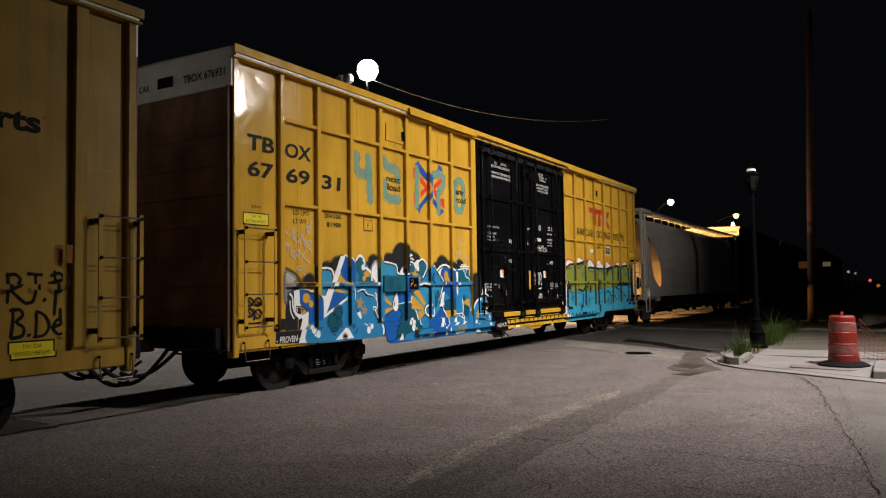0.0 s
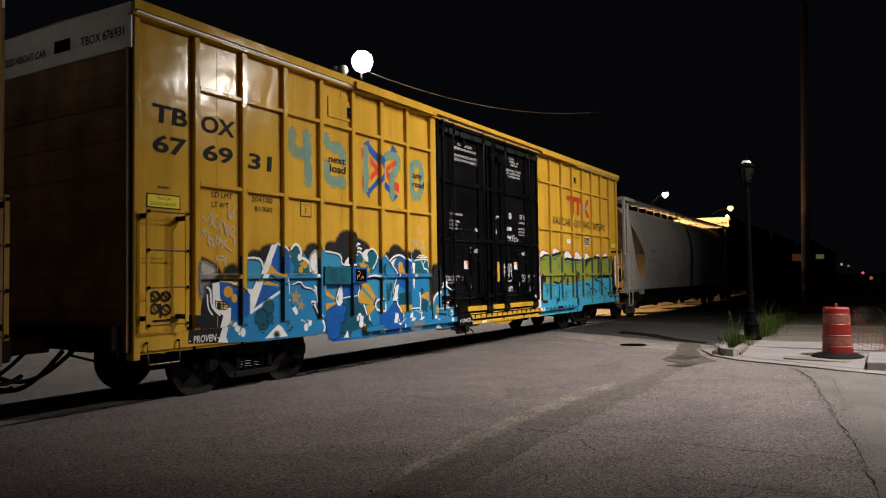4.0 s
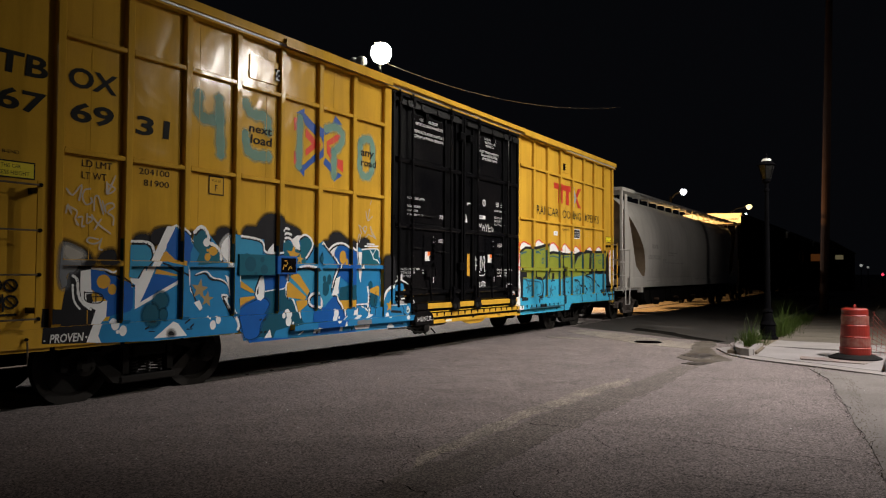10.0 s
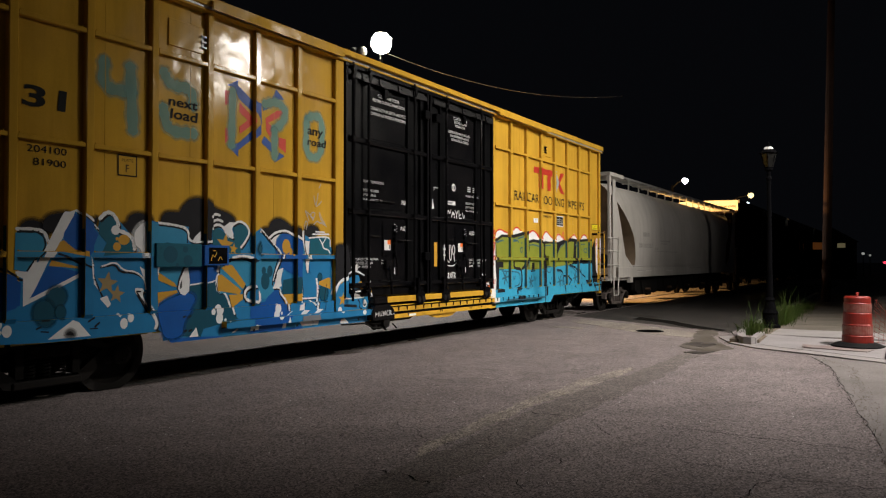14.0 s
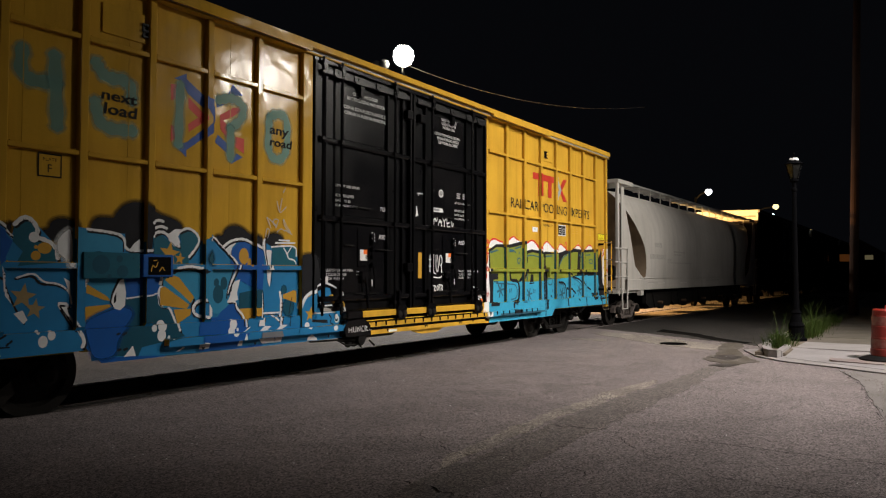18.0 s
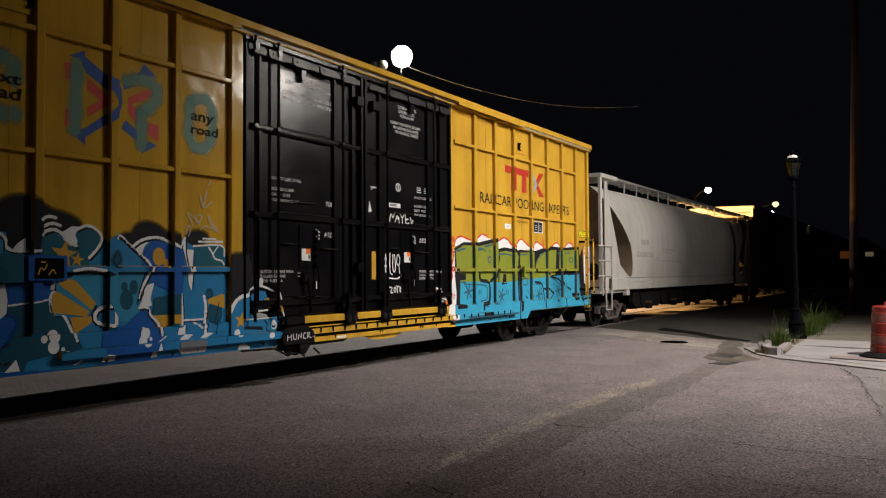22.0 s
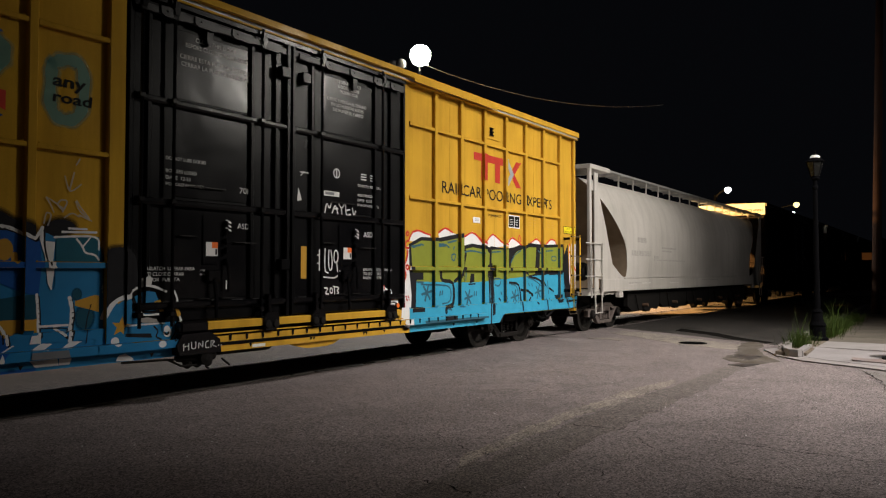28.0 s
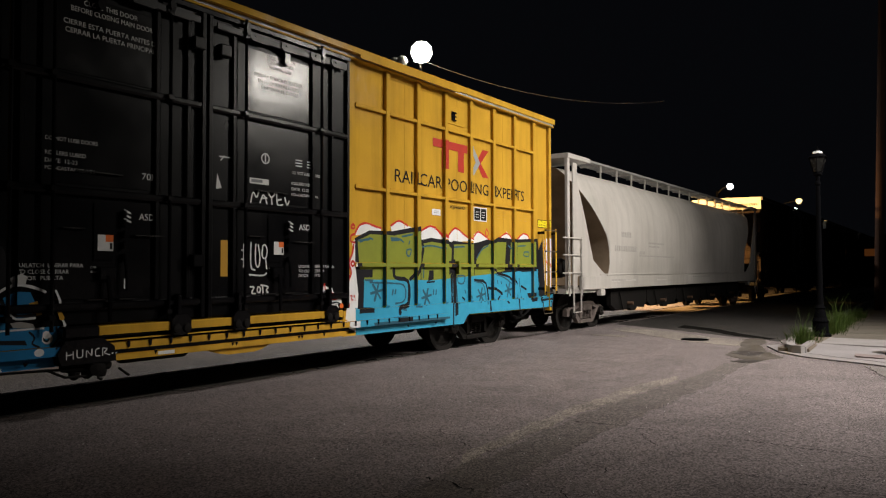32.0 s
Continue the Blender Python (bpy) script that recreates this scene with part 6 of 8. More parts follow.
mural.fill("sky", [(1.36, 0.76), (1.49, 1.05), (1.78, 1.13), (1.76, 1.9), (2.02, 1.92), (2.06, 1.64), (2.37, 2.15), (2.49, 2.07), (2.64, 1.95), (2.67, 2.11), (2.88, 2.09), (3.12, 1.84), (3.21, 2.03), (3.28, 2.08), (3.54, 2.04), (3.52, 0.84), (3.39, 0.74), (2.06, 0.73)])
mural.fill("sky", [(3.24, 1.7), (3.24, 2.04), (3.39, 2.07), (3.89, 2.03), (3.9, 1.83), (4.3, 1.86), (4.2, 1.87), (4.21, 2.01), (4.32, 2.08), (4.51, 2.02), (4.73, 2.15), (4.9, 2.09), (4.91, 1.89), (5.08, 1.92), (5.07, 0.59), (4.4, 0.6), (3.95, 0.63), (3.52, 0.64), (3.45, 0.8), (3.36, 0.86), (2.81, 0.79), (2.82, 1.59), (3.01, 1.59)])
mural.fill("sky", [(4.92, 1.97), (5.12, 2.08), (5.53, 1.73), (5.4, 1.93), (5.62, 2.05), (5.92, 1.92), (6.01, 2.01), (6.13, 1.96), (6.61, 1.97), (6.76, 1.44), (6.82, 1.2), (6.98, 1.32), (7.1, 0.64), (4.9, 0.6)])
mural.fill("royal", [(1.24, 1.59), (1.4, 1.57), (1.48, 1.52), (1.55, 1.54), (1.58, 1.48), (1.72, 1.42), (1.79, 1.36), (1.78, 1.13), (1.49, 1.05), (1.44, 1.05), (1.45, 1.23), (1.25, 1.37)])
mural.soft("grey", [(0.84, 1.42), (0.85, 1.84), (0.91, 1.86), (0.94, 1.78), (1.09, 1.69), (1.08, 1.57), (0.94, 1.54), (0.98, 1.42), (0.91, 1.38)])
mural.soft("chalk", [(0.94, 1.7), (0.93, 1.86), (1.03, 1.82), (1.16, 1.76), (1.12, 1.7)])
mural.fill("white", [(1.12, 1.32), (1.12, 1.57), (1.24, 1.59), (1.25, 1.37), (1.28, 1.32), (1.19, 1.31), (1.2, 1.22), (1.45, 1.23), (1.44, 1.05), (1.36, 0.96), (1.32, 0.84), (1.36, 0.76), (1.18, 0.78), (1.25, 0.95), (1.31, 1.13), (1.2, 1.19), (1.14, 1.24)])
mural.outline(0.03, [(1.03, 1.52), (1.09, 1.48), (1.09, 1.35), (1.12, 1.24), (1.25, 1.14)])
mural.curve("white", 0.022, [(1.03, 1.42), (1.04, 1.26), (1.08, 1.19), (1.12, 1.15)])
mural.curve("black", 0.014, [(1.17, 1.34), (1.17, 1.22), (1.4, 1.2), (1.4, 1.32), (1.17, 1.33)])
mural.curve("black", 0.012, [(1.22, 1.28), (1.39, 1.28)])
mural.curve("black", 0.012, [(1.31, 1.32), (1.31, 1.21)])
mural.dot("gold", 1.4, 1.45, 0.085, 0.08)
mural.dot("gold", 1.51, 1.36, 0.055, 0.062)
mural.curve("black", 0.022, [(1.4, 1.59), (1.48, 1.53), (1.58, 1.52), (1.69, 1.44), (1.82, 1.38), (1.83, 1.42)])
mural.curve("white", 0.022, [(1.25, 1.6), (1.43, 1.59), (1.52, 1.55), (1.56, 1.57)])
mural.fill("aqua", [(1.69, 1.88), (2.02, 1.91), (2.06, 1.76), (1.99, 1.64), (1.85, 1.49), (1.68, 1.5)])
mural.outline(0.035, [(1.7, 1.92), (2.02, 1.93), (2.07, 1.8)])
mural.curve("black", 0.018, [(1.76, 1.9), (2, 1.9), (2.06, 1.74), (1.94, 1.62), (1.85, 1.49)])
mural.fill("white", [(1.81, 1.12), (1.81, 1.41), (1.69, 1.47), (1.7, 1.49), (1.86, 1.48), (1.94, 1.62), (1.96, 1.57), (2.22, 2.08), (2.25, 2.13), (2.31, 2.13), (2.38, 2.16), (2.34, 2.06), (2.22, 1.82), (2.08, 1.6), (1.92, 1.26), (2.42, 1.46), (2.42, 1.41), (1.92, 1.17)])
mural.fill("royal", [(2.24, 1.89), (2.37, 2.12), (2.49, 2.05), (2.65, 1.9), (2.59, 1.75), (2.5, 1.65), (2.34, 1.72), (2.25, 1.8)])
mural.fill("royal", [(1.88, 1.2), (2.07, 1.54), (2.23, 1.52), (2.42, 1.47), (2.41, 1.45)])
mural.fill("gold", [(2.2, 1.8), (2.24, 1.82), (2.37, 1.72), (2.5, 1.7), (2.5, 1.64), (2.15, 1.7)])
mural.fill("gold", [(2.08, 1.54), (2.11, 1.6), (2.41, 1.53), (2.41, 1.51)])
mural.curve("black", 0.022, [(2.15, 1.67), (2.28, 1.63), (2.42, 1.57), (2.53, 1.52)])
mural.outline(0.028, [(2.38, 2.15), (2.52, 2.07), (2.65, 1.94), (2.82, 1.8)])
mural.curve("black", 0.014, [(2.42, 2.11), (2.59, 1.99), (2.77, 1.83)])
mural.curve("black", 0.02, [(2.53, 1.6), (2.6, 1.4), (2.7, 1.19), (2.78, 1.06)])
mural.fill("white", [(2.52, 1.65), (2.65, 1.27), (2.61, 1.32), (2.54, 1.4)])
mural.fill("white", [(2.67, 1.17), (2.76, 1.2), (2.81, 1.1), (2.77, 1.06)])
mural.puff("deepteal", 2.17, 1.21, 0.11)
mural.puff("deepteal", 2.03, 1.04, 0.12, 0.14)
mural.puff("deepteal", 2.21, 1.04, 0.06, 0.075)
mural.fill("white", [(2.05, 0.76), (2.21, 0.87), (2.33, 0.95), (2.4, 0.92), (2.54, 0.76)])
mural.soft("black", [(2.24, 0.79), (2.3, 0.84), (2.36, 0.78)])
mural.curve("black", 0.02, [(1.93, 0.88), (1.98, 0.9)])
mural.curve("black", 0.014, [(1.98, 0.85), (2.06, 0.84)])
mural.curve("black", 0.016, [(1.99, 0.96), (2.07, 0.96)])
mural.curve("black", 0.02, [(2.51, 0.92), (2.58, 0.96)])
mural.curve("black", 0.022, [(2.59, 0.86), (2.64, 0.9)])
mural.curve("black", 0.014, [(2.53, 0.84), (2.62, 0.84)])
mural.dot("white", 1.53, 0.96, 0.055, 0.06875)
mural.dot("white", 1.63, 0.88, 0.05, 0.0625)
mural.dot("white", 1.56, 0.87, 0.02, 0.025)
mural.dot("white", 2.95, 0.87, 0.05, 0.0625)
mural.dot("white", 3.04, 0.93, 0.042, 0.0525)
mural.dot("white", 2.9, 0.97, 0.02, 0.025)
mural.fill("teal", [(2.65, 1.9), (2.66, 2.08), (2.75, 2.14), (2.85, 2.1), (2.89, 1.99), (2.85, 1.93), (3.02, 1.9), (3.12, 1.81), (3.09, 1.69), (2.67, 1.65), (2.75, 1.8)])
mural.outline(0.045, [(2.66, 2.07), (2.75, 2.16), (2.84, 2.13), (2.91, 2.01), (2.85, 1.95), (2.98, 1.93), (3.1, 1.85), (3.11, 1.73)])
mural.dot("white", 2.86, 1.95, 0.055)
mural.dot("gold", 2.97, 1.84, 0.075, 0.06)
mural.dot("gold", 2.88, 1.76, 0.05)
mural.dot("gold", 2.88, 1.85, 0.02)
mural.soft("white", [(3.12, 1.78), (3.1, 1.92), (3.17, 2.01), (3.26, 2.07), (3.28, 1.65), (3.2, 1.65), (3.21, 1.73)])
mural.fill("aqua", [(3.28, 1.65), (3.27, 2.06), (3.54, 2.03), (3.55, 1.66)])
mural.curve("black", 0.026, [(2.68, 1.52), (2.86, 1.56), (2.92, 1.46), (3.1, 1.46), (3.22, 1.4)])
mural.curve("white", 0.02, [(2.69, 1.53), (2.87, 1.59), (2.96, 1.48), (3.13, 1.47), (3.25, 1.38), (3.27, 1.25)])
mural.fill("white", [(3.18, 1.53), (3.25, 1.49), (3.26, 1.33), (3.22, 1.43)])
mural.fill("white", [(3.13, 1.24), (3.27, 1.22), (3.22, 1.18), (3.3, 1.04), (3.24, 1.07)])
mural.outline(0.03, [(3.13, 1.24), (3.3, 1.03), (3.33, 0.96), (3.4, 0.85), (3.37, 0.78)])
mural.curve("black", 0.018, [(3.15, 1.19), (3.31, 0.95)])
mural.star("tan", 2.76, 1.34, 0.14)
mural.star("tan", 2.88, 1.21, 0.11)
mural.fill("aqua", [(3.42, 1.62), (3.4, 2.04), (3.86, 2), (3.86, 1.77), (3.43, 1.78)])
mural.outline(0.032, [(3.39, 2.06), (3.63, 2.05), (3.89, 2.01), (3.88, 1.84), (4.15, 1.84), (4.3, 1.86), (4.34, 1.76), (4.4, 1.62), (4.36, 1.46)])
mural.curve("black", 0.016, [(3.41, 2.04), (3.87, 2), (3.87, 1.83)])
mural.fill("white", [(3.94, 1.84), (4, 1.92), (4.08, 1.98), (4.08, 1.85)])
mural.fill("teal", [(3.44, 1.6), (3.44, 1.78), (3.86, 1.78), (3.86, 1.58)])
mural.dot("deepteal", 3.57, 1.7, 0.125, 0.125)
mural.dot("deepteal", 3.73, 1.64, 0.075, 0.075)
mural.dot("deepteal", 3.7, 1.75, 0.042)
mural.dot("deepteal", 3.63, 1.6, 0.03)
mural.fill("royal", [(3.92, 1.58), (3.92, 1.79), (4.33, 1.82), (4.4, 1.62), (4.34, 1.48), (4.36, 1.23), (3.92, 1.31), (3.9, 1.53)])
mural.fill("black", [(3.97, 1.6), (3.97, 1.75), (4.19, 1.76), (4.19, 1.6)])
mural.curve("gold", 0.012, [(4, 1.62), (4.01, 1.66), (4.04, 1.64), (4.08, 1.69), (4.09, 1.62), (4.14, 1.63)])
mural.dot("gold", 4.23, 1.72, 0.05, 0.075)
mural.outline(0.03, [(3.89, 1.79), (3.88, 1.58)])
mural.fill("aqua", [(3.46, 1.52), (3.73, 1.52), (3.8, 1.51), (3.73, 1.31), (3.71, 1.27), (3.42, 1.45)])
mural.fill("gold", [(3.39, 1.38), (3.42, 1.47), (3.68, 1.32), (3.72, 1.27), (3.64, 1.28)])
mural.fill("gold", [(3.38, 1.21), (3.71, 1.23), (3.73, 1.2), (3.53, 1.12), (3.39, 1.04)])
mural.fill("deepteal", [(3.37, 0.99), (3.53, 1.1), (3.73, 1.18), (3.92, 1.29), (4.34, 1.32), (4.47, 1.18), (4.61, 0.89), (4.69, 0.81), (4.1, 0.72), (4.05, 0.62), (3.79, 0.65), (3.48, 0.62), (3.47, 0.73)])
mural.soft("royal", [(3.4, 1), (3.53, 1.1), (3.73, 1.16), (3.87, 1.2), (4.02, 1.13), (3.9, 0.96), (3.78, 0.83), (3.77, 0.65), (3.51, 0.63), (3.45, 0.82)])
mural.fill("black", [(3.71, 1.25), (3.73, 1.36), (3.82, 1.55), (3.88, 1.55), (3.75, 1.31), (3.76, 1.19)])
mural.fill("white", [(3.73, 1.25), (3.75, 1.34), (3.83, 1.5), (3.88, 1.51), (3.91, 1.35), (3.9, 1.21), (3.84, 1.16), (3.77, 1.18)])
mural.fill("black", [(3.76, 1.24), (3.76, 1.3), (3.79, 1.36), (3.79, 1.26)])
mural.curve("white", 0.018, [(3.92, 1.29), (4.11, 1.31), (4.34, 1.34)])
mural.outline(0.03, [(4.35, 1.46), (4.41, 1.45), (4.34, 1.39), (4.34, 1.3), (4.36, 1.18), (4.48, 1.19), (4.57, 1.01), (4.62, 0.88)])
mural.curve("black", 0.016, [(4.34, 1.3), (4.36, 1.18), (4.46, 1.17)])
mural.outline(0.03, [(3.13, 1.26), (3.24, 1.25), (3.19, 1.19), (3.32, 1.01), (3.41, 0.85), (3.38, 0.78)])
mural.curve("black", 0.016, [(3.14, 1.23), (3.3, 1.01), (3.34, 0.95)])
mural.fill("white", [(3.38, 1.43), (3.38, 1.66), (3.46, 1.55), (3.46, 1.49), (3.42, 1.44)])
mural.dot("white", 4.37, 0.95, 0.06, 0.072)
mural.dot("white", 4.26, 0.93, 0.035, 0.042)
mural.dot("white", 4.36, 0.84, 0.06, 0.072)
mural.dot("white", 4.46, 0.81, 0.02, 0.024)
mural.fill("white", [(3.87, 0.63), (3.98, 0.75), (4.02, 0.63)])
mural.curve("black", 0.024, [(3.78, 0.89), (3.82, 0.9)])
mural.curve("black", 0.024, [(3.85, 0.88), (3.9, 0.9)])
mural.curve("black", 0.03, [(3.79, 0.71), (3.83, 0.72)])
mural.curve("black", 0.03, [(3.87, 0.71), (3.91, 0.72)])
mural.fill("white", [(4.56, 0.63), (4.66, 0.68), (4.69, 0.67), (4.61, 0.63)])
mural.fill("white", [(4.9, 0.62), (4.94, 0.7), (5.05, 0.63)])
mural.fill("teal", [(4.22, 1.71), (4.21, 1.99), (4.3, 2.06), (4.4, 2.02), (4.54, 1.93), (4.65, 1.96), (4.62, 2.08), (4.73, 2.13), (4.85, 2.09), (4.91, 1.99), (4.84, 1.87), (4.76, 1.77), (4.76, 1.7), (4.43, 1.69)])
mural.outline(0.035, [(4.21, 2.17), (4.32, 2.22), (4.39, 2.2)])
mural.outline(0.035, [(4.25, 2.1), (4.35, 2.15), (4.44, 2.12)])
mural.fill("white", [(4.44, 2.04), (4.56, 2.12), (4.65, 2.12), (4.6, 2.03), (4.63, 1.96), (4.61, 1.9), (4.54, 1.91), (4.47, 1.98)])
mural.outline(0.035, [(4.22, 2.01), (4.32, 2.08), (4.43, 2.07), (4.54, 1.94), (4.62, 1.91)])
mural.outline(0.032, [(4.62, 2.09), (4.74, 2.15), (4.87, 2.09), (4.93, 1.99), (4.84, 1.86), (4.76, 1.78)])
mural.star("gold", 4.48, 1.82, 0.15)
mural.star("gold", 4.63, 1.76, 0.08)
mural.outline(0.026, [(4.33, 1.75), (4.4, 1.62), (4.37, 1.46)])
mural.fill("aqua", [(4.4, 1.16), (4.4, 1.58), (4.62, 1.64), (4.9, 1.61), (5.04, 1.55), (5.09, 1.38), (4.92, 1.28), (4.82, 1.21)])
mural.fill("gold", [(4.42, 1.5), (4.52, 1.56), (4.62, 1.53), (4.85, 1.28), (4.8, 1.21), (4.63, 1.35)])
mural.fill("gold", [(4.36, 1.4), (4.42, 1.42), (4.78, 1.19), (4.74, 1.14), (4.36, 1.2)])
mural.fill("gold", [(4.55, 1.14), (4.8, 1.14), (4.8, 1.07), (4.61, 0.96)])
mural.curve("black", 0.06, [(4.46, 1.55), (4.57, 1.62), (4.76, 1.65), (4.93, 1.62), (5.04, 1.57)])
mural.outline(0.035, [(4.56, 1.64), (4.73, 1.67), (4.93, 1.64)])
mural.fill("white", [(5.04, 1.57), (5.08, 1.59), (5.09, 1.5)])
mural.curve("black", 0.03, [(4.85, 1.25), (4.8, 1.14), (4.86, 1.04)])
mural.outline(0.04, [(5.04, 1.25), (4.89, 1.23), (4.82, 1.14), (4.88, 1.05), (5.04, 1.02)])
mural.fill("white", [(5.03, 1.25), (5.09, 1.25), (5.09, 1.03), (5.03, 1.03)])
mural.fill("royal", [(4.9, 0.9), (4.93, 0.99), (5.22, 1.02), (5.38, 1.22), (5.53, 1.14), (5.67, 0.95), (5.68, 0.85), (5.51, 0.6), (4.9, 0.6)])
mural.fill("aqua", [(4.92, 1.55), (5.14, 1.63), (5.53, 1.65), (5.51, 1.55), (5.39, 1.27), (5.5, 1.24), (5.22, 1.05), (5.1, 1.08), (4.92, 1.38)])
mural.soft("deepteal", [(5, 1.75), (5.09, 1.88), (5.14, 1.78), (5.1, 1.68)])
mural.dot("deepteal", 5.22, 1.31, 0.085, 0.12)
mural.dot("deepteal", 5.19, 1.46, 0.042, 0.055)
mural.dot("deepteal", 5.31, 1.45, 0.055, 0.085)
mural.fill("royal", [(5.42, 1.65), (5.43, 1.88), (5.56, 2), (5.77, 2), (5.99, 1.9), (6.01, 1.66), (5.98, 1.36), (5.86, 1.36), (5.55, 1.5)])
mural.fill("deepteal", [(5.57, 1.19), (5.58, 1.32), (5.86, 1.36), (5.98, 1.36), (5.97, 0.99), (5.7, 1), (5.55, 1.11)])
mural.fill("gold", [(5.62, 0.93), (5.57, 1.11), (5.97, 1.11), (5.97, 0.97), (5.76, 0.98)])
mural.fill("white", [(5.3, 1.92), (5.4, 2), (5.54, 2.02), (5.44, 1.92), (5.41, 1.82)])
mural.outline(0.035, [(5.3, 1.93), (5.41, 2.01), (5.62, 2.05), (5.77, 2), (5.9, 1.92), (5.96, 1.95), (6.01, 2.05)])
mural.outline(0.03, [(5.06, 2), (5.12, 2.07), (5.3, 1.89), (5.54, 1.73), (5.53, 1.63), (5.42, 1.45), (5.37, 1.32)])
mural.curve("black", 0.02, [(5.13, 2.03), (5.5, 1.73), (5.48, 1.65), (5.37, 1.37), (5.36, 1.25)])
mural.dot("gold", 5.64, 1.81, 0.085, 0.11)
mural.dot("gold", 5.74, 1.73, 0.035, 0.06)
mural.fill("white", [(5.42, 1.37), (5.48, 1.47), (5.58, 1.5), (5.53, 1.32), (5.55, 1.23), (5.44, 1.2), (5.38, 1.22), (5.42, 1.3)])
mural.fill("black", [(5.4, 1.31), (5.41, 1.4), (5.45, 1.42), (5.44, 1.35)])
mural.outline(0.03, [(5.38, 1.21), (5.5, 1.22), (5.53, 1.11), (5.65, 1.02), (5.67, 0.87)])
mural.curve("black", 0.016, [(5.5, 1.19), (5.5, 1.1), (5.62, 1), (5.63, 0.88)])
mural.fill("white", [(5.98, 1.93), (6.01, 2.06), (6.03, 1.91), (6.14, 1.9), (6.12, 1.66), (6.14, 1.63), (6.11, 1.39), (6.07, 1.47), (6.04, 1.74)])
mural.curve("black", 0.02, [(6.03, 2), (6.03, 1.85), (6.08, 1.66)])
mural.fill("teal", [(6.15, 1.7), (6.15, 1.94), (6.62, 1.97), (6.61, 1.7)])
mural.curve("white", 0.022, [(6.13, 1.95), (6.35, 1.97), (6.62, 1.98), (6.62, 1.83)])
mural.curve("white", 0.024, [(6.21, 2.01), (6.59, 2.02)])
mural.curve("white", 0.022, [(6.28, 2.05), (6.48, 2.05)])
mural.curve("white", 0.022, [(6.37, 1.94), (6.44, 1.86), (6.46, 1.79), (6.58, 1.78), (6.62, 1.72)])
mural.curve("white", 0.016, [(6.52, 1.96), (6.43, 1.85)])
mural.outline(0.03, [(6.75, 1.66), (6.77, 1.43), (6.64, 1.44), (6.74, 1.24), (6.78, 1.19)])
mural.fill("sky", [(5.99, 0.99), (5.98, 1.36), (6.14, 1.41), (6.15, 1.63), (6.62, 1.63), (6.66, 1.44), (6.76, 1.24), (6.72, 0.87), (6.32, 0.86), (5.97, 0.86)])
mural.puff("deepteal", 6.38, 1.35, 0.05, 0.06)
mural.puff("deepteal", 6.47, 1.1, 0.1, 0.13)
mural.fill("gold", [(6.36, 1.28), (6.58, 1.34), (6.63, 1.33), (6.63, 1.15), (6.54, 1.18), (6.36, 1.23)])
mural.outline(0.028, [(5.96, 1.36), (5.98, 1.15), (5.98, 0.94)])
mural.outline(0.04, [(6.3, 1.32), (6.34, 1.16), (6.29, 0.86)])
mural.curve("white", 0.024, [(6, 1.03), (6.29, 1.03)])
mural.outline(0.03, [(6.14, 1.01), (6.25, 0.92)])
mural.fill("white", [(5.88, 0.86), (5.9, 0.94), (5.99, 0.95), (5.99, 0.86)])
mural.curve("black", 0.014, [(6.02, 1.01), (6.31, 1), (6.25, 0.95)])
mural.curve("black", 0.012, [(6.47, 0.83), (6.49, 1.07), (6.54, 1.24)])
mural.dot("white", 5.44, 0.91, 0.06, 0.072)
mural.dot("white", 5.41, 0.82, 0.055, 0.066)
mural.dot("white", 5.51, 0.84, 0.02, 0.024)
mural.dot("white", 6.8, 0.82, 0.045, 0.054)
mural.dot("white", 6.71, 0.91, 0.022, 0.0264)
mural.fill("white", [(5.9, 0.8), (5.99, 0.86), (6.11, 0.85), (6.02, 0.79)])
mural.fill("white", [(6.2, 0.79), (6.3, 0.86), (6.42, 0.85), (6.32, 0.8)])
mural.fill("grey", [(5.85, 0.71), (5.86, 0.78), (6.23, 0.78), (6.25, 0.7)])
mural.fill("white", [(5.94, 0.62), (5.87, 0.7), (6.16, 0.69), (6.18, 0.62)])
mural.fill("white", [(6.18, 0.62), (6.18, 0.69), (6.31, 0.68), (6.29, 0.62)])
mural.fill("white", [(5.51, 0.62), (5.58, 0.79), (5.6, 0.73), (5.59, 0.62)])
mural.fill("white", [(5.61, 0.8), (5.71, 0.86), (5.74, 0.86), (5.64, 0.8)])
mural.fill("white", [(4.9, 0.63), (4.91, 0.72), (5.06, 0.69), (5.05, 0.63)])
mural.fill("white", [(6.84, 0.62), (6.88, 0.68), (6.96, 0.69), (7.02, 0.65), (7.02, 0.61)])
# round tail of the mural, over the door edge
mural.fill("black", [(6.66, 1.76), (6.77, 1.85), (6.94, 1.81), (7.05, 1.64), (7.07, 1.45), (6.88, 1.32), (6.68, 1.2)])
mural.fill("sky", [(6.56, 0.62), (6.56, 0.81), (6.64, 1.06), (6.73, 1.19), (6.86, 1.26), (6.99, 1.27), (7.03, 1.14), (7.07, 1.01), (7.45, 0.99), (7.63, 0.95), (7.68, 0.81), (7.56, 0.68), (7.5, 0.62)])
mural.line("white", 0.05, [(6.66, 1.08), (6.73, 1.22), (6.82, 1.29), (6.97, 1.32)])
mural.star("gold", 6.85, 0.98, 0.12)
mural.fill("sky", [(7.02, 1.31), (7.14, 1.37), (7.28, 1.36), (7.33, 1.25), (7.31, 1.12), (7.16, 1.1), (7.07, 1.17)])
mural.fill("gold", [(7.27, 1.25), (7.35, 1.27), (7.4, 1.13), (7.31, 1.12)])
